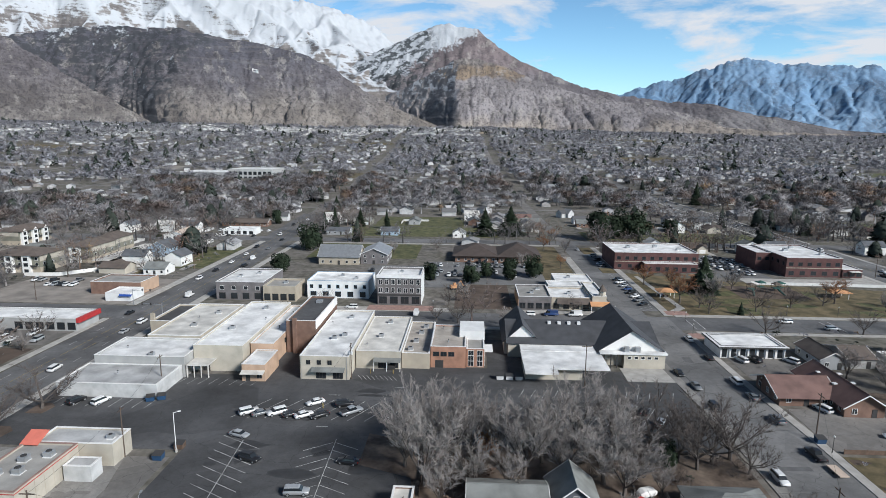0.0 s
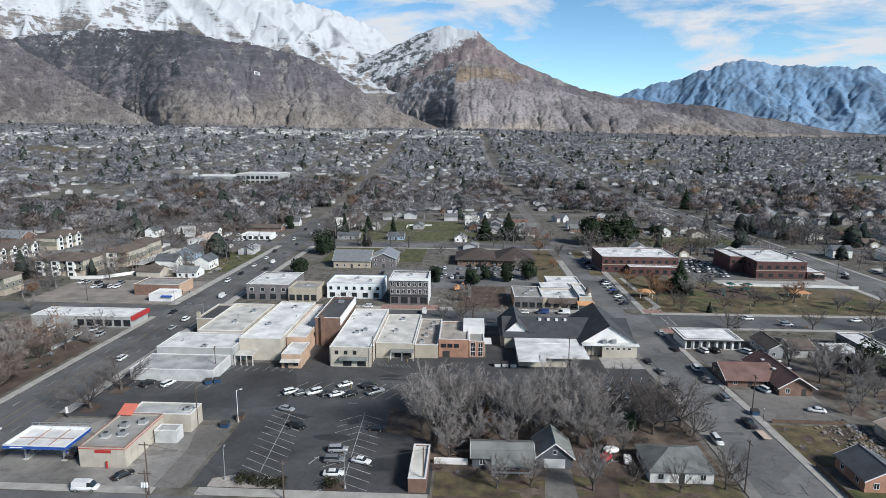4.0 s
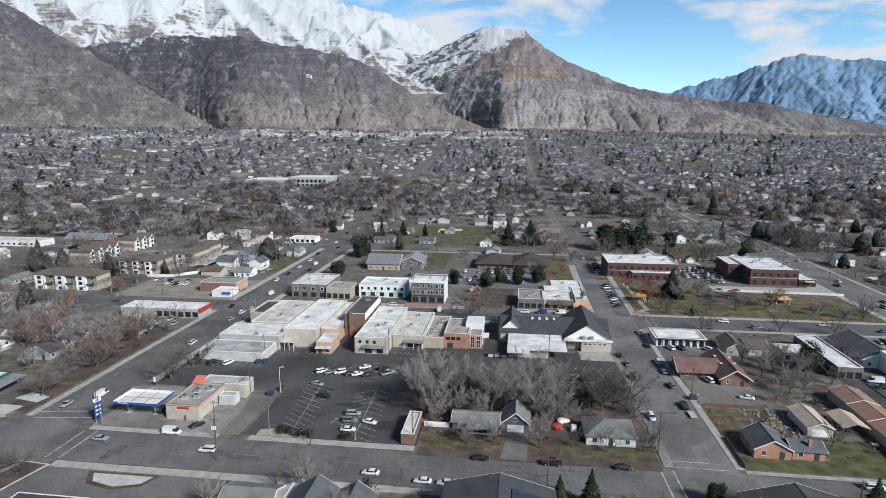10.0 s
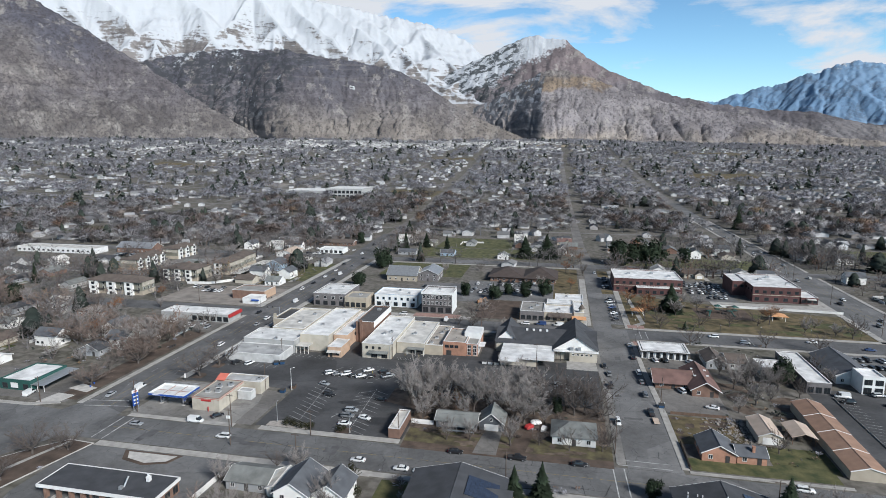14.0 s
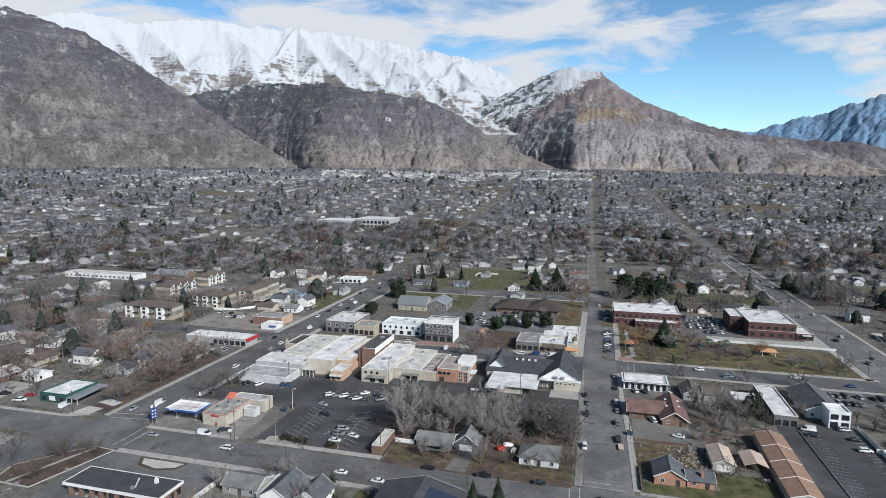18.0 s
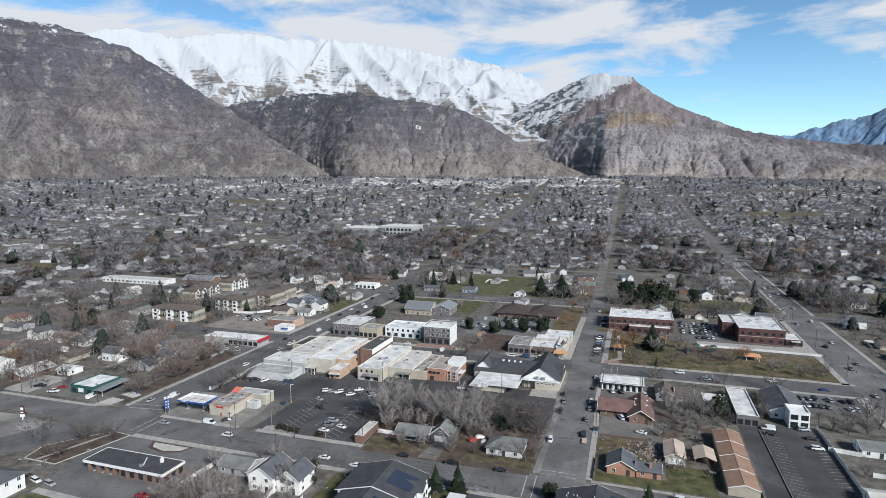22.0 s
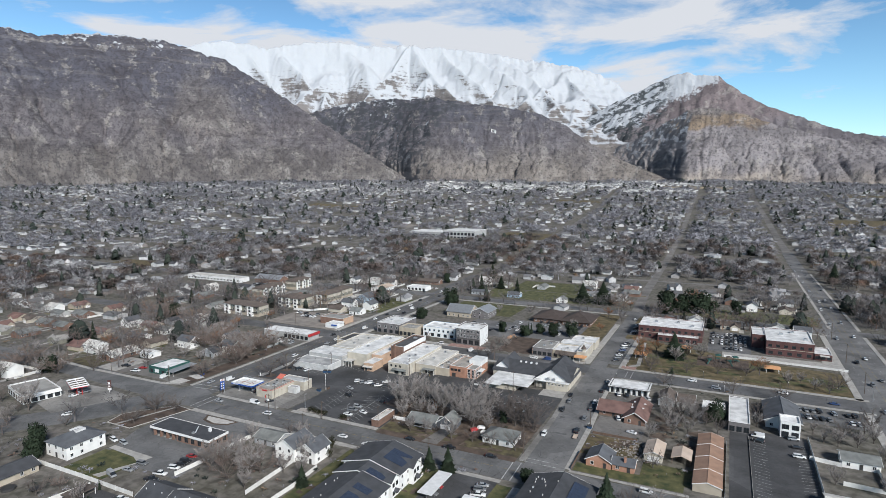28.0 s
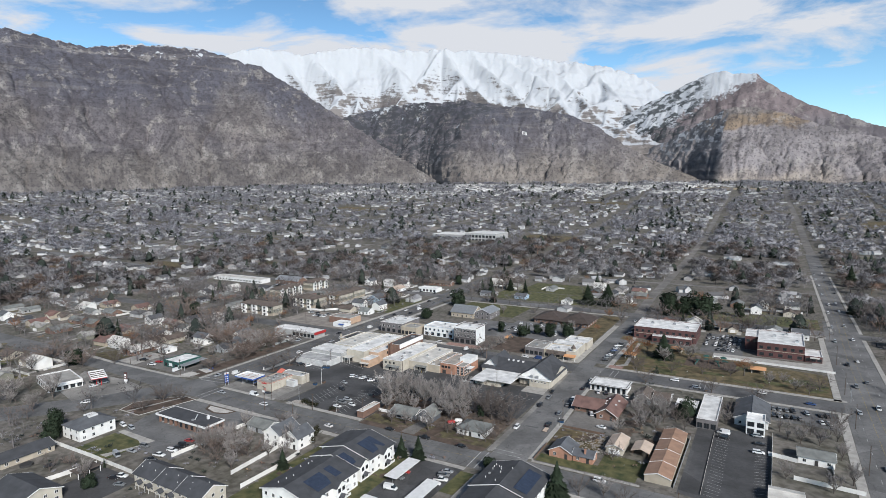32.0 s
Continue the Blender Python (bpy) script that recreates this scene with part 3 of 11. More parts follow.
# kerbed pavements along the streets: west kerb, east kerb, north, south
for x0, x1, y0, y1 in ((-134.2, -131.8, 84, 200), (-136, -132.2, 218, 368), (-111.8, -108.6, 113, 199.5), (-112, -108.5, 217.5, 368), 
                       (53.0, 57.0, 218.5, 330), (192.8, 196.3, -60, 198), (192.8, 196.3, 217, 366), (219.7, 222.2, -60, 366), (201.4, 203.6, 386, 900), (220.2, 222.4, 386, 900)):
    slab("pavement_strip", x0, x1, y0, y1, 0.15, "concrete", "pale concrete pavement with a raised kerb")
for x0, x1, y0, y1 in ((-108, -67.2, 78.4, 80.6), (-58, -9.0, 78.6, 81.2), (-104, -12, 58.6, 61.4), (-12, 58, 58.9, 61.2), (79, 122, 78.6, 80.0), (86, 198, 59.4, 61.4), (-108, 56.5, 196.6, 199.8),
                       (78, 198.5, 216.6, 219.6), (-108, -8, 217.2, 222.0), (18, 53, 217.2, 221.4), (79, 198, 197, 199.4), (-108, 56, 364.5, 367.5), (78, 198, 360.6, 363.4)):
    slab("pavement_strip", x0, x1, y0, y1, 0.15, "concrete", "pale concrete pavement with a raised kerb")

sheet("pavement_east", [(77.0, 80.5), (79.2, 80.5), (78.6, 124), (76.9, 160), (76.4, 196), (74.6, 196), (74.8, 160), (76.4, 124)], 0.15, "concrete", "pale concrete pavement with a raised kerb")
sheet("pavement_west", [(58.4, 80), (61.2, 80), (60.8, 128), (58.9, 165), (58.6, 196), (56.2, 196), (56.4, 165), (58.5, 128)], 0.15, "concrete_old", "worn concrete pavement half covered with soil")
sheet("dirt_shoulder", [(-8, 76.6), (57.6, 76.8), (57.6, 81.2), (-8, 81.2)], 0.046, "dirt", "bare soil shoulder along the street", "ground")
sheet("gravel_drive", [(15.0, 77.6), (22.4, 77.6), (22.8, 92.6), (17.0, 92.6)], 0.086, "asphalt_old", "cracked grey drive up to the garage")
sheet("dirt_lane", [(24.8, 76.8), (30.4, 76.8), (33.2, 94), (37, 104), (30, 104), (28.2, 94)], 0.092, "dirt", "bare dirt lane leading into the back yard")
# car parks and yards
sheet("car_park", [(-60.5, 81.4), (-8.6, 81.4), (-8.6, 116), (57, 116), (57, 161), (-44, 161), (-44, 170), (-58, 170), (-58, 152), (-109.4, 152), (-109.4, 111.5), (-60.5, 111.5)], 0.045, "asphalt_dark", "dark asphalt car park with painted bays")
slab("library_yard", 5.5, 16, 152, 186, 0.050, "asphalt_dark", "black sealed driveway beside the hall")
sheet("forecourt", [(-109, 80.8), (-68, 80.8), (-68, 97), (-71.5, 110.5), (-109, 110.5)], 0.050, "concrete_old", "oil-stained concrete petrol forecourt")
sheet("worn_yard", [(-67.8, 80.8), (-61.6, 80.8), (-61.6, 108.5), (-71, 108.5), (-67.8, 97)], 0.048, "asphalt_old", "cracked old asphalt yard beside the shop")
sheet("bank_yard", [(-107, 32), (-107, 58.4), (-53.5, 58.4), (-53.5, 8), (-101, 8), (-101, 18)], 0.040, "asphalt", "asphalt yard round the bank")
slab("office_yard", 79, 101, 157.5, 174, 0.042, "asphalt_old", "grey asphalt parking yard of the office")
slab("brown_yard", 79, 100.5, 119, 139.5, 0.042, "asphalt_old", "grey asphalt parking yard of the brown-roofed building")
slab("chapel_car_park", 134.8, 164.6, 80.5, 152, 0.042, "asphalt_dark", "dark asphalt car park with angled bays")
slab("east_car_park", 164.8, 192.5, 174, 196.6, 0.040, "asphalt", "asphalt car park by the arterial road")
slab("hall_car_park", -22, 36, 262, 311, 0.040, "asphalt", "asphalt car park in front of the brown hall")
slab("north_car_park", -52, -8, 255, 300, 0.036, "asphalt", "asphalt car park behind the shops")
slab("civic_car_park", 121, 147, 284, 338, 0.040, "asphalt", "asphalt car park between the brick buildings")
slab("civic_forecourt", 130, 192.7, 270.5, 284, 0.060, "concrete", "pale concrete forecourt")
slab("civic_plaza", 186, 196.4, 272, 318, 0.064, "concrete", "pale concrete plaza corner")
slab("angled_parking", 66.4, 74, 224, 290, 0.034, "asphalt", "asphalt strip of angled bays beside the park")
slab("angled_parking", 66.4, 74, 302, 340, 0.034, "asphalt", "asphalt strip of angled bays by the brick building")
slab("bay_island", 66.8, 73.8, 290.4, 301.6, 0.15, "grass", "grass island with a kerb between parking bays", "grass")
slab("bay_island", 66.8, 73.8, 341, 360, 0.15, "grass", "grass island with a kerb between parking bays", "grass")
slab("bay_walk", 74.2, 77.4, 218, 362, 0.15, "concrete", "pale concrete pavement with a raised kerb")
sheet("forecourt_west", [(-184.9, 31.6), (-161.9, 26.1), (-148.6, 53.1), (-150.9, 58.5), (-169.2, 61), (-208.8, 58.8)], 0.046, "concrete_old", "pale concrete petrol forecourt across the junction")
sheet("pavement_corner", [(-262, 85.5), (-244, 78.6), (-212, 77.4), (-150, 78.6), (-139.5, 82.5), (-141.5, 84), (-151, 80.6), (-212, 79.6), (-243, 81.2), (-261, 87.5)], 0.15, "concrete", "pale concrete pavement with a raised kerb")
sheet("corner_lawn", [(-243, 82), (-214, 80.4), (-214, 92), (-229, 92), (-236, 100)], 0.07, "yard", "worn brown lawn at the street corner", "grass")
sheet("drive_apron", [(-149.6, 81.5), (-141, 84.2), (-140, 89.5), (-148, 90)], 0.155, "kerb", "pale concrete drive apron")
sheet("drive_apron", [(-147.6, 94.5), (-138, 92.6), (-137, 97), (-145.6, 99.4)], 0.155, "kerb", "pale concrete drive apron")
slab("green_shop_yard", -194, -139, 83.5, 110, 0.042, "asphalt_old", "asphalt yard of the green shop")
slab("tyre_shop_yard", -180, -135.6, 171, 186, 0.042, "asphalt_old", "grey asphalt yard of the white workshop")
slab("brick_shop_yard", -205, -136.5, 219, 262, 0.036, "gravel", "gravel yard with parked vans")
slab("apartment_drive", 35, 57.4, -6, 60, 0.040, "asphalt_dark", "dark asphalt apartment driveway")
slab("dirt_plot", -6, 17, 222, 261, 0.060, "dirt", "bare brown building plot")
slab("west_lot", -300, -205, 345, 372, 0.036, "asphalt_old", "asphalt yard of the long white building")
sheet("corner_kerb", [(-127, 31), (-111, 31), (-104.4, 59.4), (-113.8, 60.2), (-120, 54), (-130, 41)], 0.15, "kerb", "pale concrete kerb round a planted corner bed")
sheet("corner_bed", [(-126.4, 31.5), (-111.4, 31.5), (-105.0, 58.9), (-113.6, 59.6), (-119.6, 53.6), (-129.4, 40.9)], 0.19, "dirt", "brown mulched corner bed inside a kerb", "grass")
sheet("bed_path", [(-122.0, 31.6), (-120.4, 31.6), (-112.2, 58.6), (-113.6, 58.6)], 0.22, "concrete", "narrow concrete path across the corner bed")
sheet("bank_lawn", [(-87.6, -3.3), (-83.9, -3.2), (-78.6, 10.5), (-84.3, 13.1), (-98.4, 13.9)], 0.10, "grass_green", "small green lawn beside the white house", "grass")
sheet("bank_apron", [(-84.4, -3.6), (-80.5, -3.6), (-76.4, 16.4), (-100.7, 17.0), (-100.7, 14.2), (-84.1, 13.4), (-78.0, 10.6)], 0.13, "concrete", "pale concrete walk round the small lawn")
# lawns
sheet("park_lawn", [(77.6, 220), (192.6, 220), (192.6, 262), (150, 269), (77.6, 291)], 0.05, "grass", "faded yellow-green park lawn", "grass")
slab("church_lawn", -92, -30, 318, 364, 0.05, "grass_green", "green lawn round the church", "grass")
slab("hall_lawn", 36, 52, 268, 362, 0.05, "grass", "faded lawn beside the hall", "grass")
sheet("grove_floor", [(-8.4, 90.2), (56.8, 90.2), (56.8, 117), (-8.4, 117), (-22, 121), (-22, 108), (-11, 104)], 0.055, "litter", "brown leaf litter under the bare grove", "ground")
slab("house_lawn", -8, 57.6, 81, 90, 0.05, "yard", "patchy brown front lawn", "grass")
slab("plot_lawn", 79, 101, 97, 117, 0.05, "grass", "rough lawn with rubble", "grass")
slab("brick_house_lawn", 80, 120, 81, 88, 0.06, "grass_green", "green front lawn of the brick house", "grass")
slab("garage_lawn", 104, 122, 86, 100, 0.055, "grass_green", "green back lawn beside the garages", "grass")
slab("blue_house_lawn", -165, -137, 285, 345, 0.05, "grass_green", "lawn by the blue house", "grass")
slab("white_house_lawn", -101, -78, -6, 13, 0.05, "grass_green", "green lawn of the white house", "grass")
slab("north_lawn", 78, 196, 388, 425, 0.05, "grass_green", "green lawn under the pines", "grass")
slab("far_lawn", -90, 20, 395, 440, 0.05, "grass_green", "green lawn beyond the street", "grass")
slab("apartment_lawn", -8, 34.8, -4, 58, 0.045, "grass_green", "green strip round the apartments", "grass")
slab("verge", -146, -136, 86, 168, 0.05, "dirt", "bare verge along the street", "grass")


for fx, fy, fw, fd, fm in ((-232, 950, 96, 110, "grass"), (-720, 700, 120, 50, "grass"), (-560, 1010, 110, 50, "gravel"), (300, 880, 70, 60, "grass_green"), (390, 1330, 150, 130, "grass"), (700, 1020, 130, 60, "grass_green"), (-900, 1250, 180, 70, "grass"), (110, 1480, 90, 60, "grass"), (620, 1700, 260, 80, "gravel"),
                           (-320, 1650, 200, 60, "grass"), (520, 1950, 260, 80, "grass"), (-480, 480, 60, 40, "grass_green"), (300, 470, 56, 46, "grass_green"), (-620, 400, 90, 50, "grass"), (30, 2180, 260, 90, "bench"), (-40, 470, 70, 56, "grass_green"), (-398, 930, 190, 60, "asphalt_old"), (-245, 330, 60, 40, "asphalt_old"), (800, 2150, 300, 90, "bench")):
    qx, qy = np.meshgrid(np.linspace(fx - fw / 2, fx + fw / 2, 9), np.linspace(fy - fd / 2, fy + fd / 2, 9), indexing="ij")
    tagged(new("far_field", grid_mesh("far_field", qx, qy, rise(qx, qy) + 0.12, M[fm])), "open field among the distant houses", "field", kind="structure")
    FIELDS.append((fx - fw / 2, fx + fw / 2, fy - fd / 2, fy + fd / 2))


# ---- mountains: ridges round the valley as bands of azimuth, foot to crest ----
def perlin(x, y, seed):
    """Gradient noise over arrays, about -1 to 1."""
    xi, yi = np.floor(x).astype(np.int64), np.floor(y).astype(np.int64)
    fx_, fy_ = x - xi, y - yi
    u, v = fx_ ** 3 * (fx_ * (fx_ * 6 - 15) + 10), fy_ ** 3 * (fy_ * (fy_ * 6 - 15) + 10)

    def corner(i, j):
        h = ((xi + i) * 374761393 + (yi + j) * 668265263 + seed * 144269504) & 0xFFFFFFFF
        h = ((h ^ (h >> 13)) * 1274126177) & 0xFFFFFFFF
        a = (h ^ (h >> 16)) * (2 * np.pi / 4294967296.0)
        return np.cos(a) * (fx_ - i) + np.sin(a) * (fy_ - j)

    top = corner(0, 0) * (1 - u) + corner(1, 0) * u
    low = corner(0, 1) * (1 - u) + corner(1, 1) * u
    return 1.5 * (top * (1 - v) + low * v)


def fbm(x, y, seed, octaves=5, gain=0.5):
    total, amp = 0.0, 1.0
    for i in range(octaves):
        total = total + amp * perlin(x * 2.07 ** i, y * 2.07 ** i, seed + 7 * i)
        amp *= gain
    return total


def mountain_material(name, low, mid, high, z_mid=(150, 300), z_high=(330, 560), dark_side=None, snow=None, bands=0.0, trees=None, meadow=None, spots=(0.050, 0.046, 0.050), spot=0.56, rock=(0.30, 0.28, 0.26), ledges=(0.0018, 0.0018, 0.045)):
    """low, mid, high: colours by height. dark_side: (colour, lean) of slopes that face west, woods and painted-in
    shade. snow: (threshold, weight of height, of flatness, of facing west, of lying west, noise). trees: (colour, x of
    its east limit, height above which). bands: ledges of rock."""
    m = bpy.data.materials.new(name)
    m.use_nodes = True
    nt = m.node_tree
    N, K = nt.nodes, nt.links
    p = N["Principled BSDF"]
    p.inputs["Roughness"].default_value, p.inputs["Specular IOR Level"].default_value = 0.95, 0.1
    geo = N.new("ShaderNodeNewGeometry")
    sep, nrm = N.new("ShaderNodeSeparateXYZ"), N.new("ShaderNodeSeparateXYZ")
    K.new(geo.outputs["Position"], sep.inputs[0])
    K.new(geo.outputs["Normal"], nrm.inputs[0])

    # texture runs down the slopes, which all face the middle of the valley
    dx, dy, round_ = (N.new("ShaderNodeMath") for _ in range(3))
    for n, op, a, b in ((dx, "SUBTRACT", sep.outputs[0], CX), (dy, "SUBTRACT", sep.outputs[1], CY), (round_, "ARCTAN2", dx.outputs[0], dy.outputs[0])):
        n.operation = op
        K.new(a, n.inputs[0])
        if hasattr(b, "is_output"):
            K.new(b, n.inputs[1])
        else:
            n.inputs[1].default_value = b
    slope, along, fallen = N.new("ShaderNodeCombineXYZ"), N.new("ShaderNodeMath"), N.new("ShaderNodeMath")
    along.operation = fallen.operation = "MULTIPLY"
    along.inputs[1].default_value, fallen.inputs[1].default_value = 3500.0, 1.0
    K.new(round_.outputs[0], along.inputs[0])
    K.new(sep.outputs[2], fallen.inputs[0])
    K.new(along.outputs[0], slope.inputs[0])
    K.new(fallen.outputs[0], slope.inputs[2])

    def noise_at(scale, detail, rough=0.6, stretch=None):
        n = N.new("ShaderNodeTexNoise")
        n.inputs["Scale"].default_value, n.inputs["Detail"].default_value, n.inputs["Roughness"].default_value = scale, detail, rough
        if stretch:
            mp = N.new("ShaderNodeMapping")
            mp.inputs["Scale"].default_value = stretch
            K.new(geo.outputs["Position"], mp.inputs[0])
            K.new(mp.outputs[0], n.inputs["Vector"])
        else:
            K.new(slope.outputs[0], n.inputs["Vector"])
        return n.outputs[0]

    def mix(f, a, b):
        n = N.new("ShaderNodeMix")
        n.data_type = "RGBA"
        for key, v in (("Factor", f), ("A", a), ("B", b)):
            if hasattr(v, "is_output"):
                K.new(v, n.inputs[key])
            else:
                n.inputs[key].default_value = v if key == "Factor" else (*v, 1)
        return n.outputs["Result"]

    def step(v, a, b):
        n = N.new("ShaderNodeMapRange")
        n.interpolation_type = "SMOOTHSTEP"
        n.inputs["From Min"].default_value, n.inputs["From Max"].default_value = a, b
        K.new(v, n.inputs["Value"])
        return n.outputs[0]

    def do(op, a, b):
        n = N.new("ShaderNodeMath")
        n.operation = op
        for i, v in enumerate((a, b)):
            if hasattr(v, "is_output"):
                K.new(v, n.inputs[i])
            else:
                n.inputs[i].default_value = v
        return n.outputs[0]

    def about(v, gain):
        return do("MULTIPLY", do("SUBTRACT", v, 0.5), gain)

    broad = noise_at(0.004, 8, 0.65)
    z = do("ADD", sep.outputs[2], about(broad, 330))
    col = mix(step(z, *z_mid), low, mid)
    col = mix(step(z, *z_high), col, high)
    if meadow:
        col = mix(do("MULTIPLY", step(z, meadow[0], meadow[0] + 30), do("SUBTRACT", 1.0, step(z, meadow[1], meadow[1] + 40))), col, meadow[2])
    drift = noise_at(0.0016, 5, 0.6)
    col = mix(do("MULTIPLY", step(drift, 0.50, 0.62), 0.40), col, mix(0.55, col, (0.055, 0.050, 0.058)))
    col = mix(do("MULTIPLY", do("SUBTRACT", 1.0, step(drift, 0.36, 0.46)), 0.32), col, (0.225, 0.198, 0.168))
    # pale outcrops and scree, then dark scrub in patches, in stripes down the slope and as single bushes
    col = mix(do("MULTIPLY", step(noise_at(0.013, 10, 0.70), 0.54, 0.60), 0.6), col, rock)
    col = mix(do("MULTIPLY", step(noise_at(0.007, 9, 0.68), 0.48, 0.545), 0.6), col, mix(0.62, col, (0.05, 0.045, 0.05)))
    col = mix(do("MULTIPLY", step(noise_at(0.03, 6, 0.75), spot - 0.03, spot + 0.01), 0.5), col, spots)
    col = mix(do("MULTIPLY", step(noise_at(0.085, 4, 0.7), spot - 0.02, spot + 0.03), 0.6), col, spots)
    if bands:
        ledge = noise_at(1.0, 5, 0.65, ledges)
        col = mix(do("MULTIPLY", step(ledge, 0.54, 0.60), bands), col, mix(0.7, col, (0.04, 0.036, 0.04)))
        col = mix(do("MULTIPLY", do("SUBTRACT", 1.0, step(ledge, 0.38, 0.44)), bands * 0.7), col, rock)
    # west-facing slopes darkened: conifers and shade both put into the colour
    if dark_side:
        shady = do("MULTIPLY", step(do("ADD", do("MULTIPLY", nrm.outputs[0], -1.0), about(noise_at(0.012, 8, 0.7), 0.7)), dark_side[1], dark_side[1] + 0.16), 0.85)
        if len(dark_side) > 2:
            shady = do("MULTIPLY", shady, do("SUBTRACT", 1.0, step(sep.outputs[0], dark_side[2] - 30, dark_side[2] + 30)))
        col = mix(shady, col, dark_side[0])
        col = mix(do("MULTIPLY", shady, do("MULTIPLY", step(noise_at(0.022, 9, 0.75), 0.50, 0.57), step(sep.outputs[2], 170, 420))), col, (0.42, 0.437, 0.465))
    if snow:
        lim, wz, wf, ww, wx, wn_ = snow
        s = do("ADD", do("MULTIPLY", sep.outputs[2], wz), do("MULTIPLY", nrm.outputs[2], wf))
        s = do("ADD", s, do("ADD", do("MULTIPLY", nrm.outputs[0], -ww), do("MULTIPLY", sep.outputs[0], -wx)))
        s = do("ADD", s, about(noise_at(0.010, 10, 0.70), wn_))
        s = do("ADD", s, about(noise_at(0.05, 5, 0.7), wn_ * 0.6))
        if bands:
            s = do("ADD", s, about(ledge, -wn_ * min(1.0, 2.0 * bands)))
        col = mix(step(s, lim, lim + 60), col, (0.43, 0.447, 0.475))
    if trees:
        t_ = do("MULTIPLY", step(noise_at(1.0, 8, 0.74, (0.018, 0.018, 0.024)), 0.47, 0.53), do("SUBTRACT", 1.0, step(do("ADD", sep.outputs[0], about(broad, 300)), trees[1] - 60, trees[1] + 60)))
        col = mix(do("MULTIPLY", t_, 0.9), col, trees[0])
    K.new(col, p.inputs["Base Color"])
    b = N.new("ShaderNodeBump")
    b.inputs["Strength"].default_value, b.inputs["Distance"].default_value = 0.45, 8
    K.new(noise_at(0.035, 8, 0.65), b.inputs["Height"])
    K.new(b.outputs[0], p.inputs["Normal"])
    return m


RIDGES = {}


def carve(x, y, z, hold, rate, passes, smooth=0.05):
    """Running water cuts a slope: every place drains to its lowest neighbour and is worn down the more, the more drains through it."""
    n, k = z.shape
    ids = np.arange(n * k).reshape(n, k)
    for _ in range(passes):
        best, rec, dist = np.zeros((n, k)), ids.copy(), np.ones((n, k))
        for i in (-1, 0, 1):
            for j in (-1, 0, 1):
                if i == j == 0:
                    continue
                here = (slice(max(0, -i), n - max(0, i)), slice(max(0, -j), k - max(0, j)))
                there = (slice(max(0, i), n - max(0, -i)), slice(max(0, j), k - max(0, -j)))
                d = np.hypot(x[there] - x[here], y[there] - y[here])
                fall = (z[here] - z[there]) / d
                deeper = fall > best[here]
                best[here] = np.where(deeper, fall, best[here])
                rec[here] = np.where(deeper, ids[there], rec[here])
                dist[here] = np.where(deeper, d, dist[here])
        order = np.argsort(z.ravel(), kind="stable").tolist()
        to = rec.ravel().tolist()
        area = [1.0] * (n * k)
        for i in reversed(order):
            if to[i] != i:
                area[to[i]] += area[i]
        wear = (rate * hold * np.sqrt(np.array(area).reshape(n, k) * 64.0) / dist).ravel().tolist()
        level = z.ravel().tolist()
        for i in order:
            j = to[i]
            if j != i:
                level[i] = (level[i] + wear[i] * level[j]) / (1 + wear[i])
        z = np.array(level).reshape(n, k)
        mid = z[1:-1, 1:-1]
        z[1:-1, 1:-1] = mid + smooth * hold[1:-1, 1:-1] * (z[2:, 1:-1] + z[:-2, 1:-1] + z[1:-1, 2:] + z[1:-1, :-2] - 4 * mid)
    return z


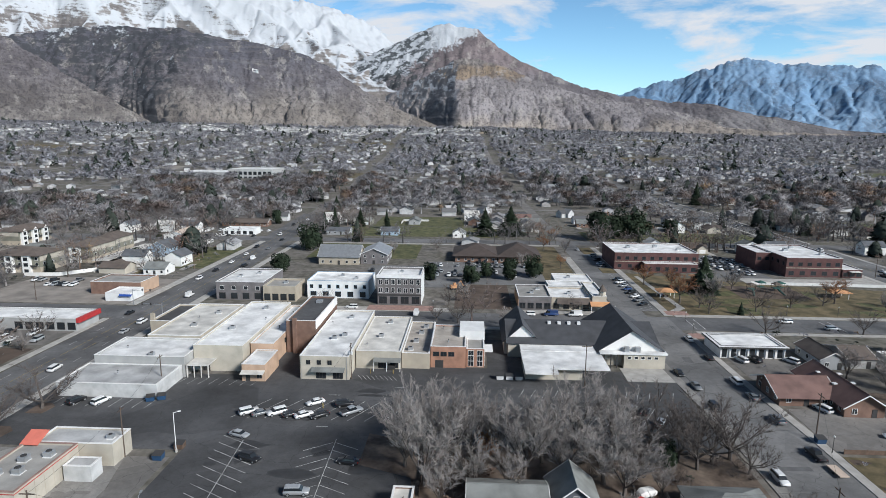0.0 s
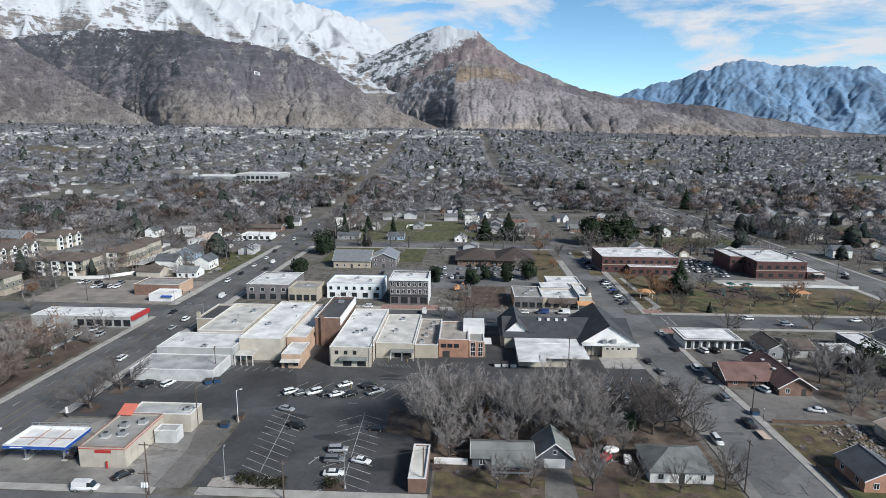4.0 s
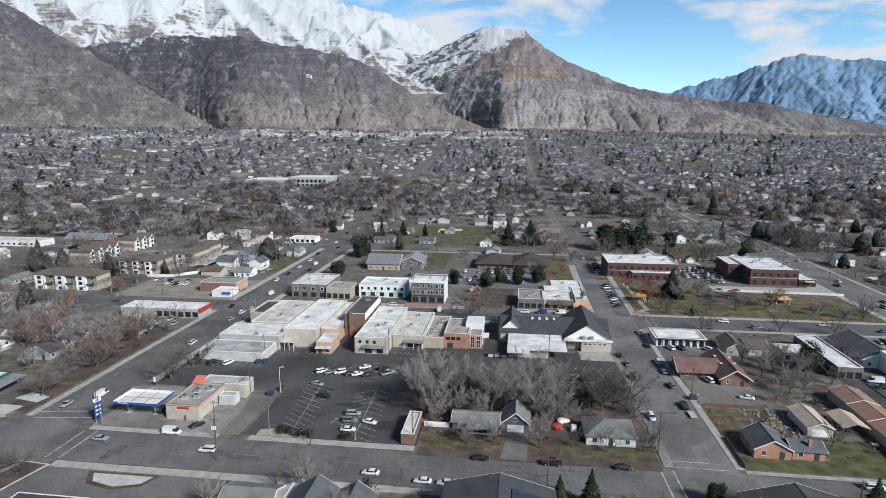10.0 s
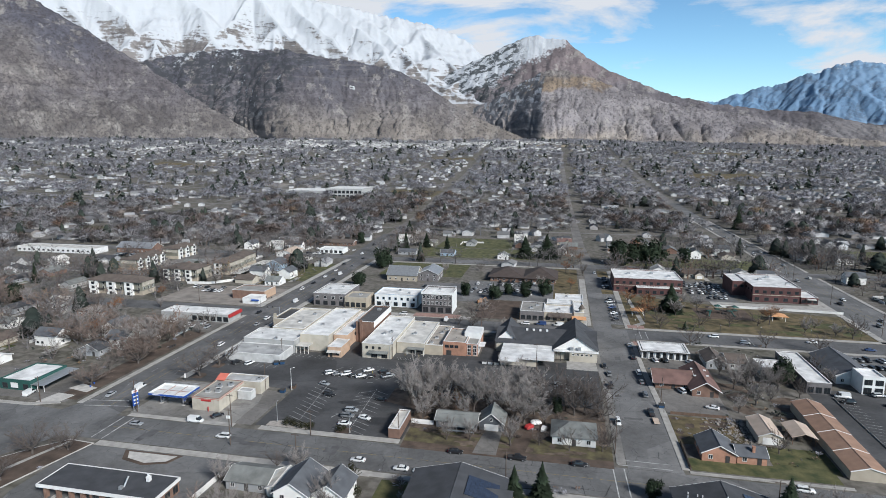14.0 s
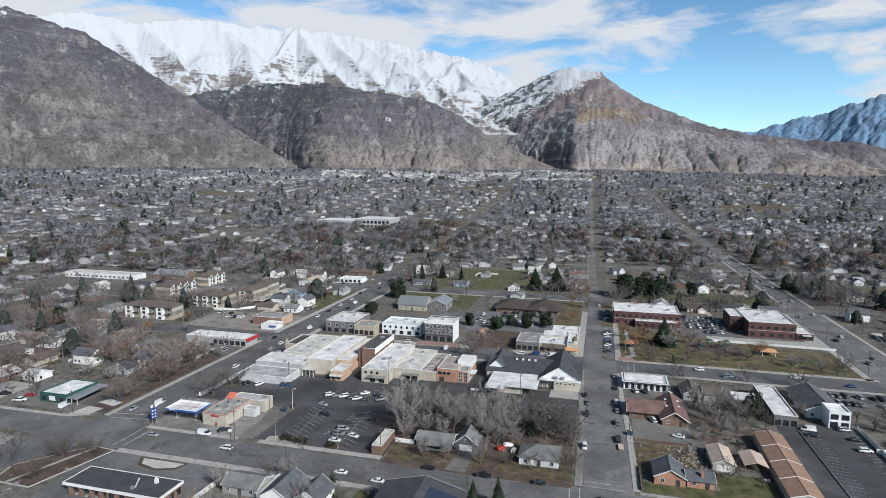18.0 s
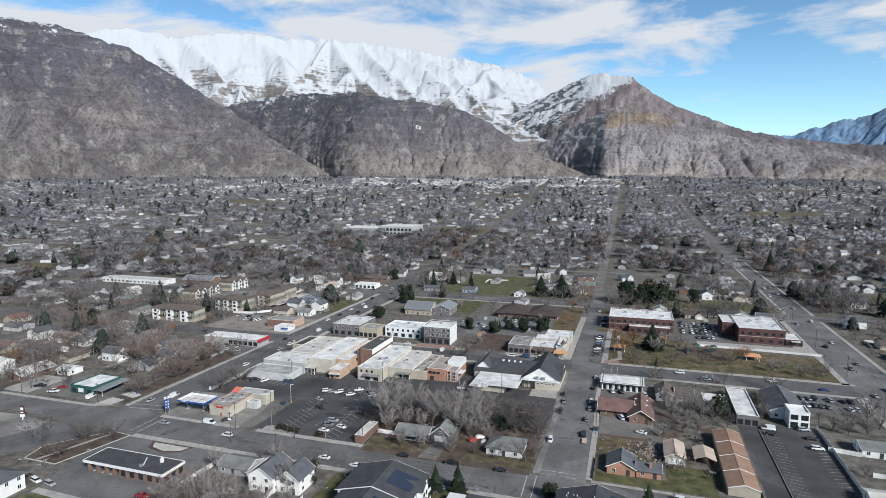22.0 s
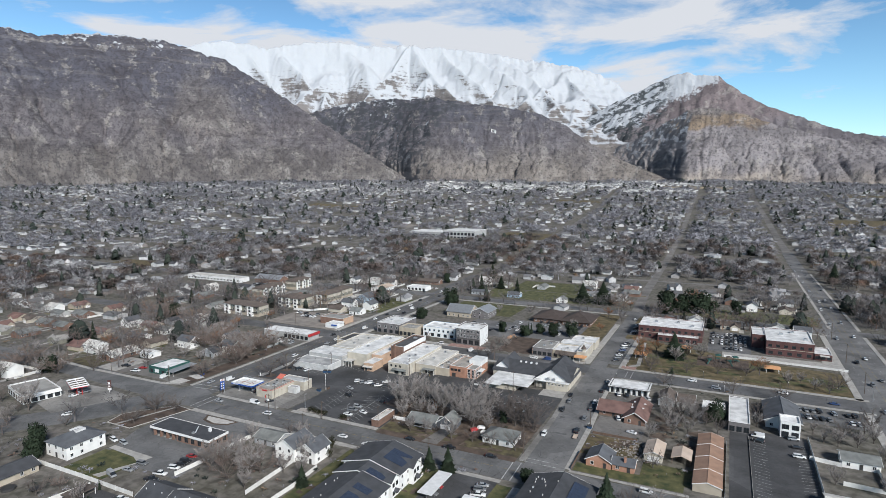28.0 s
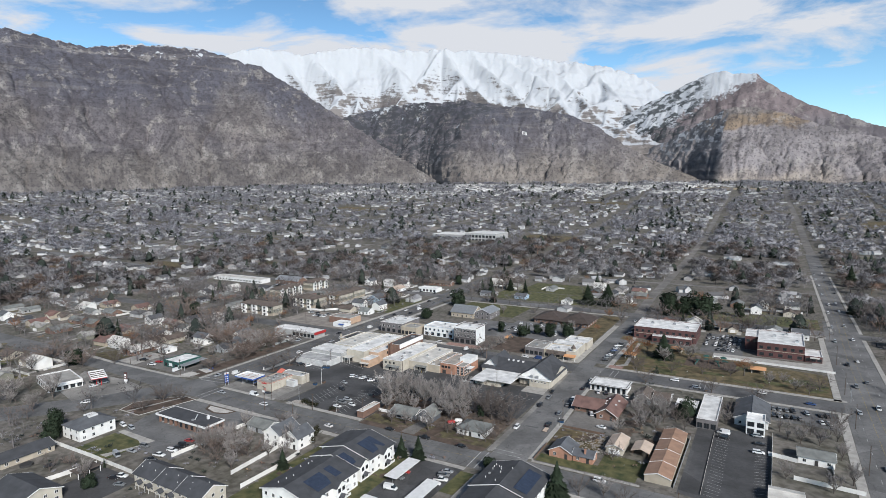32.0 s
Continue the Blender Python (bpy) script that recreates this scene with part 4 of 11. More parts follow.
def ridge(name, crest, foot, near, far, mat, label, spur=0.16, spur_size=420.0, lump=0.10, skew=0.0, bench=0.0, seed=1, step=0.115, rows=110, hollow=0.34, rough=5.0, ribs=0.35, top=1.0, wear=0.010, passes=14, ledge=(0.0, 60.0), smooth=0.05, jag=0.10):
    """crest, foot: (azimuth, elevation) in degrees seen from the valley; near, far: distances of the foot and the crest."""
    a = np.arange(crest[0][0], crest[-1][0] + step, step)
    e1, e0 = np.interp(a, *zip(*crest)), np.interp(a, *zip(*foot))
    e1 = np.convolve(np.pad(e1, 3, "edge"), np.ones(7) / 7, "valid")
    e1 = np.maximum(e1, e0 + 0.02)
    r0, r1 = np.interp(a, *zip(*near)), np.interp(a, *zip(*far))
    soft = np.ones(7) / 7
    r0, r1 = (np.convolve(np.pad(q, 3, "edge"), soft, "valid") for q in (r0, r1))
    v = np.linspace(-0.06, 1.0, rows)
    A, V = np.meshgrid(np.radians(a), v, indexing="ij")
    R = r0[:, None] + (r1 - r0)[:, None] * V
    x, y = CX + R * np.sin(A), CY + R * np.cos(A)
    z0, z1 = CZ + r0 * np.tan(np.radians(e0)), CZ + r1 * np.tan(np.radians(e1))
    k = np.clip(V, 0, 1)
    tall = np.maximum(z1 - z0, 0)[:, None]
    teeth = (np.tan(np.radians(jag)) * r1 * fbm(a / 1.3, a * 0, seed + 5, 5, 0.62))[:, None]
    high = np.clip(tall / 220, 0, 1)
    u, s = A * r1.mean(), k * (r1 - r0).mean()
    warp = fbm(u / 800, s / 800, seed, 3)
    # ribs that lean both ways meet in three-sided buttresses
    one, two = (0.55 - np.abs(perlin((u + 110 * warp + (skew + lean) * s) / spur_size, s / (spur_size * 4), seed + 3 + q)) * 1.9 for q, lean in ((0, ribs), (17, -ribs)))
    spurs = np.maximum(one, two) - 0.12
    lumps = fbm(u / 340, s / 340, seed + 40, 5)
    mask = np.clip(3.6 * k * (top - k), 0, 1) * np.clip(tall / 260, 0, 1)
    z = z0[:, None] + tall * ((1 - hollow) * k + hollow * k ** 2.0 + mask * (spur * spurs + lump * lumps))
    z = z + teeth * k ** 7 * high
    z = z + rough * fbm(u / 60, s / 60, seed + 80, 4, 0.6) * np.clip(k * 6, 0, 1) * high
    if bench:
        low = np.exp(-((s - 130) / 95) ** 2)
        z = z + bench * low * np.clip(0.35 + 1.1 * np.abs(perlin(u / 150 + 0.4 * warp, s / 300, seed + 91)) * 1.5 + 0.3 * fbm(u / 60, s / 60, seed + 92, 3), 0, 2)
    z = np.where(V < 0, z0[:, None] - 60 * (-V / 0.06), z)
    hold = np.clip((1 - V) * 9, 0, 1) * np.clip(V * 12, 0, 1)
    z = carve(x, y, z, hold, wear, passes, smooth)
    # harder beds stand out as ledges
    amp, period = ledge
    beds = (z + 0.10 * u + 26 * fbm(u / 420, s / 420, seed + 70, 3)) * (2 * np.pi / period)
    z = z + amp * (np.sin(beds) + 0.5 * np.sin(2.3 * beds + 1.0)) * hold * high * np.clip(0.25 + 1.3 * fbm(u / 300, s / 120, seed + 71, 2), 0, 1.5)
    z = z + 1.6 * fbm(u / 24, s / 24, seed + 81, 2) * hold * high
    # nothing on the slope stands above the line of the crest
    sight = CZ + R * np.tan(np.radians(e1))[:, None] + teeth
    z = np.where(z > sight - 12, sight - 12 * np.exp(-np.clip(z - sight + 12, 0, 90) / 12.0), z) * (k < 1) + z * (k >= 1)
    RIDGES[name] = (a, x, y, z)
    back = [(1.05, 0.86), (1.2, 0.4), (1.35, -0.1)]
    xb = np.stack([CX + (r1 * q) * np.sin(np.radians(a)) for q, _ in back], 1)
    yb = np.stack([CY + (r1 * q) * np.cos(np.radians(a)) for q, _ in back], 1)
    zb = np.stack([z0 + (z[:, -1] - z0) * h for _, h in back], 1)
    ob = new(name, grid_mesh(name, np.hstack([x, xb]), np.hstack([y, yb]), np.hstack([z, zb]), mat))
    return tagged(ob, label, "mountain", kind="structure")


# Nearer hill colours are cooled a little: air haze put into the rock.
hill_west = mountain_material("brown_hillside", (0.172, 0.157, 0.147), (0.143, 0.131, 0.138), (0.097, 0.096, 0.116), (200, 330), (400, 640), snow=(885, 1.0, 0, 260, 0.0, 1000), bands=0.20, ledges=(0.0016, 0.0016, 0.036), spot=0.55)
# West half dark by its woods and by shade put into dark_side and trees.
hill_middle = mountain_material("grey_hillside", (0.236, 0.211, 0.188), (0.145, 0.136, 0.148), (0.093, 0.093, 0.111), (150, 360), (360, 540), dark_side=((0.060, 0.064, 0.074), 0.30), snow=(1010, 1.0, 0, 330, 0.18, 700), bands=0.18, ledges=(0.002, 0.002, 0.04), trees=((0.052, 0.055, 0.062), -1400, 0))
hill_peak = mountain_material("peak_hillside", (0.193, 0.182, 0.185), (0.164, 0.150, 0.160), (0.174, 0.145, 0.149), (150, 300), (400, 520), snow=(705, 1.0, 0, 60, 0.55, 400), trees=((0.04, 0.046, 0.05), -270, 0), spot=0.6)
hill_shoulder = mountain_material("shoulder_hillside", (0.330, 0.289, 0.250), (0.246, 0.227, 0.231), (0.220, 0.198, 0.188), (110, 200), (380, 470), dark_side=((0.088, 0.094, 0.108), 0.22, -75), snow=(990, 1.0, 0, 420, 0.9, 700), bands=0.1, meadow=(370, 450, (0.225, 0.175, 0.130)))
hill_snow = mountain_material("snow_range", (0.15, 0.13, 0.12), (0.17, 0.155, 0.15), (0.19, 0.175, 0.17), snow=(372, 0.35, 320, 0, 0.0, 300), bands=0.35, ledges=(0.006, 0.006, 0.06), spot=0.62)
# Blue of the far range is distance haze put into its rock and scrub colours.
hill_far = mountain_material("distant_hazed_range", (0.215, 0.32, 0.45), (0.175, 0.285, 0.43), (0.19, 0.29, 0.42), snow=(830, 1.3, 60, 100, 0.0, 520), spots=(0.15, 0.25, 0.37), rock=(0.22, 0.32, 0.44))
ridge("mountain_west", [(-84, 12.0), (-72, 13.0), (-66, 12.9), (-60, 12.1), (-56.7, 12.6), (-52.3, 12.7), (-49.4, 12.3), (-47.2, 11.7), (-45.3, 11.1), (-43, 9.6), (-40.5, 8.2), (-38.5, 6.9), (-36.1, 5.3), (-32.8, 3.2), (-29.2, 0.9)],
      [(-84, -0.2), (-60, 0.1), (-43, 0.8), (-29.2, 0.85)], [(-84, 2000), (-60, 2300), (-43, 2650), (-29, 2900)], [(-84, 3700), (-55, 3900), (-43, 3750), (-29, 3000)], hill_west,
      "brown scrub-covered mountainside with rocky ridges", seed=3, spur=0.13, spur_size=520, lump=0.06, hollow=0.42, bench=14, rough=9, wear=0.016, passes=16, ledge=(4.0, 74.0), jag=0.14, smooth=0.03)
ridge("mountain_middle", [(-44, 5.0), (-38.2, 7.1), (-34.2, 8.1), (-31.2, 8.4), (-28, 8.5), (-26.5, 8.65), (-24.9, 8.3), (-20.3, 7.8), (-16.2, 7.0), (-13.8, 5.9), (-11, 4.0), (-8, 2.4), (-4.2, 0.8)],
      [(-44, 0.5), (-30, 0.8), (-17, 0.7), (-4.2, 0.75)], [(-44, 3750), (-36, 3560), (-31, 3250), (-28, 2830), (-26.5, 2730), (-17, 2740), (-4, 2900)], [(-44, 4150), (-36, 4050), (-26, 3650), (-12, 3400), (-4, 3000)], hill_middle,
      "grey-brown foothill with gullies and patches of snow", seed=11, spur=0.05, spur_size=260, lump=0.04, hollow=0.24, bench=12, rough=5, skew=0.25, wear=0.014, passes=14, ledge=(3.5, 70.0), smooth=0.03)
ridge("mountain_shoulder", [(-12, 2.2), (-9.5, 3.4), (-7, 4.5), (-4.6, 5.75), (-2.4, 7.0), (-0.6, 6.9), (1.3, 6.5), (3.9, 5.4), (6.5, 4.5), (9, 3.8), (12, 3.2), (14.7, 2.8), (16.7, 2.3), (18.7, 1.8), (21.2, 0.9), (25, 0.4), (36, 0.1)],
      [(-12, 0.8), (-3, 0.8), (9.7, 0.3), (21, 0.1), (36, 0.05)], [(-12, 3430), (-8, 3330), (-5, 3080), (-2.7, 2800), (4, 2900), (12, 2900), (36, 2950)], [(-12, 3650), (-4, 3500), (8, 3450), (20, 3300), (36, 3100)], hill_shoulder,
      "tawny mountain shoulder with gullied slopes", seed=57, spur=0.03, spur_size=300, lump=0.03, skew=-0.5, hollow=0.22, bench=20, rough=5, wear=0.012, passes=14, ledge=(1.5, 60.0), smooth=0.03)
ridge("mountain_peak", [(-16, 4.0), (-12.8, 5.9), (-10.2, 7.3), (-7.4, 8.5), (-5.3, 9.5), (-4.1, 9.95), (-3.2, 9.95), (-1.4, 9.7), (-0.5, 9.5), (0.5, 8.75), (1.3, 8.15), (2.5, 7.4), (3.5, 6.8), (5.6, 5.9), (7.7, 5.0), (10, 4.2), (12.4, 3.75), (14.4, 3.4), (16.5, 3.05), (18.8, 2.9), (20.5, 2.7), (23.1, 1.9), (25.1, 1.6), (27, 1.15), (29.5, 0.55), (34, 0.2)],
      [(-16, 0.8), (-3, 0.8), (9.7, 0.3), (21, 0.1), (34, 0.05)], [(-16, 3500), (-5, 3300), (10, 3200), (34, 3050)], [(-16, 4100), (-4, 4050), (8, 3750), (20, 3500), (34, 3200)], hill_peak,
      "pointed mountain with snow on its shaded flank", seed=23, spur=0.06, spur_size=330, lump=0.04, hollow=0.2, rough=6, wear=0.012, passes=12, ledge=(2.0, 60.0), smooth=0.03)
ridge("mountain_snow", [(-62, 10.5), (-54, 11.5), (-49.7, 12.0), (-48.1, 12.8), (-45.8, 12.95), (-43.4, 12.7), (-42.3, 12.4), (-40, 13.2), (-37.1, 13.3), (-32.6, 13.25), (-29.5, 13.3), (-26.4, 13.05), (-23.4, 12.75), (-20.3, 12.35), (-16.3, 11.6), (-11.1, 10.4), (-8, 8.5), (-4, 6.0)],
      [(-62, 4), (-35, 4), (-4, 4)], [(-62, 4050), (-30, 3980), (-14, 3650), (-4, 3600)], [(-62, 4720), (-4, 4680)], hill_snow, "long snow-covered range with rock bands", seed=31, spur=0.26, spur_size=400, lump=0.08, hollow=0.42, rough=9, ribs=0.9, top=1.03, rows=150, wear=0.010, passes=9, ledge=(3.0, 56.0), smooth=0.05, jag=0.2)
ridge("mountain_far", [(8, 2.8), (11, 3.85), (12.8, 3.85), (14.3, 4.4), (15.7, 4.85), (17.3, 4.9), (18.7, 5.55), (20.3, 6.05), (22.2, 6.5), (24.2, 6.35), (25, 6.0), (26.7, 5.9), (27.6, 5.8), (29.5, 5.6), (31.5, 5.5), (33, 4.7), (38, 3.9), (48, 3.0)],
      [(8, 0.1), (48, 0)], [(8, 3700), (48, 3600)], [(8, 4400), (48, 4400)], hill_far, "distant mountain range in painted haze blue, dusted with snow", seed=41, spur=0.09, spur_size=210, lump=0.05, rough=9, wear=0.012, passes=12, ledge=(1.5, 50.0), jag=0.16, smooth=0.02)

# a square outline of whitewashed stones on the middle hill
ma, mx_, my_, mz_ = RIDGES["mountain_middle"]
mi = int(np.argmin(np.abs(ma + 20.5)))
el = np.degrees(np.arctan2(mz_[mi] - CZ, np.hypot(mx_[mi] - CX, my_[mi] - CY)))
mj = int(np.argmin(np.abs(el - 5.35)))


def on_hill(i, j, up):
    return Vector((mx_[i, j], my_[i, j], mz_[i, j] + up))


across_v = (on_hill(mi + 5, mj, 0) - on_hill(mi - 5, mj, 0)).normalized()
up_v = (on_hill(mi, mj + 5, 0) - on_hill(mi, mj - 5, 0)).normalized()
mark_way = Matrix.Translation(on_hill(mi, mj, 4)) @ Matrix((across_v, up_v, across_v.cross(up_v))).transposed().to_4x4()
mark = MB()
for bx in ((-15, 15, -14, -10), (-15, 15, 10, 14), (-15, -11, -10, 10), (11, 15, -10, 1), (2, 11, -3, 1)):
    mark.box(*bx, -8, 0.6, turn=mark_way)
solid("hillside_mark", mark, "roof_white", "square outline of white stones on the hillside", "landmark", kind="structure")


# ---- builders for houses, shops and their parts ----
TAKEN = []          # rectangles that later scatter keeps clear of
SIDES = {"S": 0, "E": 90, "N": 180, "W": -90}
cache = {}


def shared(key, make):
    if key not in cache:
        cache[key] = make()
    return cache[key]


def window_meshes(w, h, frame_mat, bars):
    def frame_mesh():
        mb = MB()
        t, d = 0.09, 0.07
        for a, lo, hi, dep in ((w / 2 + t, -t, h + t, 0.02), (w / 2 + t, -t, h + t, -d), (w / 2, 0, h, -d), (w / 2, 0, h, 0.02)):
            mb.v += [(-a, dep, lo), (a, dep, lo), (a, dep, hi), (-a, dep, hi)]
        mb.f = [(4 * k + i, 4 * k + (i + 1) % 4, (4 * k + 4) % 16 + (i + 1) % 4, (4 * k + 4) % 16 + i) for k in range(4) for i in range(4)]
        for i in range(bars):
            x = -w / 2 + w * (i + 1) / (bars + 1)
            mb.box(x - 0.035, x + 0.035, -d * 0.7, 0.02, 0, h)
        return mb.mesh("window", M[frame_mat])

    return (shared(("wf", round(w, 2), round(h, 2), frame_mat, bars), frame_mesh),
            shared(("wp", round(w, 2), round(h, 2)), lambda: MB().box(-w / 2, w / 2, -0.02, 0.01, 0, h).mesh("pane", M["glass"])))


def window_plate(w, h, frame_mat):
    """A far window in one piece: a frame with the glass set back in it."""
    t, o, g = 0.09, -0.07, -0.02
    rings = [(w / 2 + t, -t, h + t, 0.02), (w / 2 + t, -t, h + t, o), (w / 2, 0, h, o), (w / 2, 0, h, g)]
    mb = MB()
    mb.v = [q for a, lo, hi, dep in rings for q in ((-a, dep, lo), (a, dep, lo), (a, dep, hi), (-a, dep, hi))]
    mb.f = [(4 * k + i, 4 * k + (i + 1) % 4, 4 * k + 4 + (i + 1) % 4, 4 * k + 4 + i) for k in range(3) for i in range(4)] + [(12, 13, 14, 15)]
    me = mb.mesh("window", M[frame_mat])
    me.materials.append(M["glass"])
    me.polygons[len(me.polygons) - 1].material_index = 1
    return me


def opening(root, side, u, z, w, h, x0, x1, y0, y1, frame_mat="trim", bars=0, name="window", plate=False):
    """A framed window on a wall of a rectangle given in the root's own axes; u runs along the wall from 0 to 1."""
    cx, cy = (x0 + x1) / 2, (y0 + y1) / 2
    spot = {"S": (x0 + (x1 - x0) * u, y0), "N": (x1 - (x1 - x0) * u, y1), "E": (x1, y0 + (y1 - y0) * u), "W": (x0, y1 - (y1 - y0) * u)}[side]
    f, p = window_meshes(w, h, frame_mat, bars)
    if plate or (root.matrix_basis.translation - Vector((20, 60, 0))).length > 185:
        def whole():
            return window_plate(w, h, frame_mat)

        return part(name, shared(("ww", round(w, 2), round(h, 2), frame_mat, bars), whole), None, root, at=pose(*spot, z, 0, 0, SIDES[side]))
    ob = part(name, f, None, root, at=pose(*spot, z, 0, 0, SIDES[side]))
    part("pane", p, None, ob)
    return ob


def row(root, side, n, z, w, h, rect, frame_mat="trim", bars=0, lo=0.0, hi=1.0, name="window"):
    for i in range(n):
        opening(root, side, lo + (hi - lo) * (i + 0.5) / n, z, w, h, *rect, frame_mat, bars, name)


def door(root, side, u, rect, w=1.0, h=2.1, mat="trim_dark", name="door", z=0.02):
    x0, x1, y0, y1 = rect
    spot = {"S": (x0 + (x1 - x0) * u, y0), "N": (x1 - (x1 - x0) * u, y1), "E": (x1, y0 + (y1 - y0) * u), "W": (x0, y1 - (y1 - y0) * u)}[side]

    def make():
        mb = MB().box(-w / 2, w / 2, -0.05, 0.02, 0, h)
        if w > 2:
            for i in range(1, 4):
                mb.box(-w / 2, w / 2, -0.065, -0.05, h * i / 4 - 0.02, h * i / 4 + 0.02)
        else:
            mb.box(-w / 2 - 0.1, -w / 2, -0.08, 0.02, 0, h + 0.1).box(w / 2, w / 2 + 0.1, -0.08, 0.02, 0, h + 0.1).box(-w / 2, w / 2, -0.08, 0.02, h, h + 0.1)
        return mb.mesh(name, M[mat])

    return part(name, shared(("d", w, h, mat, name), make), None, root, at=pose(*spot, z, 0, 0, SIDES[side]))


def rect_of(x0, x1, y0, y1):
    w, d = (x1 - x0) / 2, (y1 - y0) / 2
    return (-w, w, -d, d)


def flat_building(name, label, cat, x0, x1, y0, y1, h, wall, roof, parapet=0.45, coping="trim", z0=0.0, group=""):
    """Walls with a parapet and coping round a sunken flat roof."""
    TAKEN.append((x0 - 2, x1 + 2, y0 - 2, y1 + 2))
    root = thing(name, label, cat, (x0 + x1) / 2, (y0 + y1) / 2, z0, group=group)
    r = rect_of(x0, x1, y0, y1)
    part("wall", MB().ring(*r, -0.3, h + parapet, 0.3), wall, root)
    part("roof", MB().box(r[0] + 0.3, r[1] - 0.3, r[2] + 0.3, r[3] - 0.3, h - 0.3, h), roof, root)
    part("coping", MB().ring(r[0] - 0.05, r[1] + 0.05, r[2] - 0.05, r[3] + 0.05, h + parapet, h + parapet + 0.12, 0.42), coping, root)
    return root, r


def gable_mesh(r, eave, peak, axis, over=0.5, thick=0.18):
    """Two roof slabs over a rectangle, the ridge along an axis."""
    x0, x1, y0, y1 = r
    mb = MB()
    if axis == "x":
        c, half = (y0 + y1) / 2, (y1 - y0) / 2
        drop = (peak - eave) * over / half
        for s in (-1, 1):
            e = c + s * (half + over)
            v = [(x0 - over, c, peak), (x1 + over, c, peak), (x1 + over, e, eave - drop), (x0 - over, e, eave - drop)]
            v += [(a, b, z + thick) for a, b, z in v]
            f = [(0, 1, 2, 3), (7, 6, 5, 4), (0, 4, 5, 1), (1, 5, 6, 2), (2, 6, 7, 3), (3, 7, 4, 0)]
            mb.add(v, f if s > 0 else [tuple(reversed(q)) for q in f])
    else:
        t = gable_mesh((y0, y1, -x1, -x0), eave, peak, "x", over, thick)
        mb.add([(-b, a, z) for a, b, z in t.v], t.f)
    return mb


def gable_walls(r, eave, peak, axis):
    x0, x1, y0, y1 = r
    if axis == "x":
        c = (y0 + y1) / 2
        v = [(x, y, z) for x in (x0, x1) for y, z in ((y0, -0.3), (y1, -0.3), (y1, eave), (c, peak), (y0, eave))]
        f = [(4, 3, 2, 1, 0), (5, 6, 7, 8, 9), (0, 1, 6, 5), (1, 2, 7, 6), (2, 3, 8, 7), (3, 4, 9, 8), (4, 0, 5, 9)]
    else:
        c = (x0 + x1) / 2
        v = [(x, y, z) for y in (y0, y1) for x, z in ((x0, -0.3), (x1, -0.3), (x1, eave), (c, peak), (x0, eave))]
        f = [(0, 1, 2, 3, 4), (9, 8, 7, 6, 5), (5, 6, 1, 0), (6, 7, 2, 1), (7, 8, 3, 2), (8, 9, 4, 3), (9, 5, 0, 4)]
    return MB().add(v, f)


def hip_mesh(r, eave, peak, over=0.5, thick=0.16):
    x0, x1, y0, y1 = r[0] - over, r[1] + over, r[2] - over, r[3] + over
    w, d = x1 - x0, y1 - y0
    if w >= d:
        a, b = (x0 + d / 2, (y0 + y1) / 2), (x1 - d / 2, (y0 + y1) / 2)
    else:
        a, b = ((x0 + x1) / 2, y0 + w / 2), ((x0 + x1) / 2, y1 - w / 2)
    e = eave - 0.1
    v = [(x0, y0, e), (x1, y0, e), (x1, y1, e), (x0, y1, e), (x0, y0, e + thick), (x1, y0, e + thick), (x1, y1, e + thick), (x0, y1, e + thick), (*a, peak), (*b, peak)]
    f = [(3, 2, 1, 0), (0, 1, 5, 4), (1, 2, 6, 5), (2, 3, 7, 6), (3, 0, 4, 7)]
    f += [(4, 5, 9, 8), (5, 6, 9), (6, 7, 8, 9), (7, 4, 8)] if w >= d else [(4, 5, 8), (5, 6, 9, 8), (6, 7, 9), (7, 4, 8, 9)]
    return MB().add(v, f)


def house(name, label, cat, x0, x1, y0, y1, eave, peak, wall, roof, kind="x", over=0.5, windows=True, chimney=None, frame_mat="trim", rz=0, group="", storeys=1):
    """A pitched-roof house: kind is the ridge's axis, or hip."""
    TAKEN.append((x0 - 2, x1 + 2, y0 - 2, y1 + 2))
    root = thing(name, label, cat, (x0 + x1) / 2, (y0 + y1) / 2, 0, rz, group)
    r = rect_of(x0, x1, y0, y1)
    if kind == "hip":
        part("wall", MB().box(*r, -0.3, eave), wall, root)
        part("roof", hip_mesh(r, eave, peak, over), roof, root)
    else:
        part("wall", gable_walls(r, eave, peak, kind), wall, root)
        part("roof", gable_mesh(r, eave, peak, kind, over), roof, root)
        tr = MB()
        base = gable_mesh(r, eave, peak, kind, over, 0.0)
        part("ridge_cap", ridge_cap(r, peak, kind, over), roof, root)
        for end in (0, 1):
            part("bargeboard", barge(r, eave, peak, kind, over, end), "trim", root)
    if windows:
        sh = eave / storeys
        for s in range(storeys):
            z = s * sh + 0.95
            for side in "SEW":
                long = (r[1] - r[0]) if side in "SN" else (r[3] - r[2])
                n = max(1, int(long // 3.6))
                for i in range(n):
                    if s == 0 and side in "SE" and i == n // 2 and n > 1:
                        continue
                    opening(root, side, (i + 0.5) / n, z, 1.1, min(1.25, sh - 1.4), *r, frame_mat, 1)
        door(root, "S", (int(max(1, (r[1] - r[0]) // 3.6)) // 2 + 0.5) / max(1, int((r[1] - r[0]) // 3.6)) if (r[1] - r[0]) > 7 else 0.85, r)
    if chimney:
        cx, cy = chimney
        part("chimney", MB().box(cx - 0.4, cx + 0.4, cy - 0.4, cy + 0.4, eave * 0.8, peak + 0.9).box(cx - 0.48, cx + 0.48, cy - 0.48, cy + 0.48, peak + 0.9, peak + 1.05), "brick", root)
    return root, r


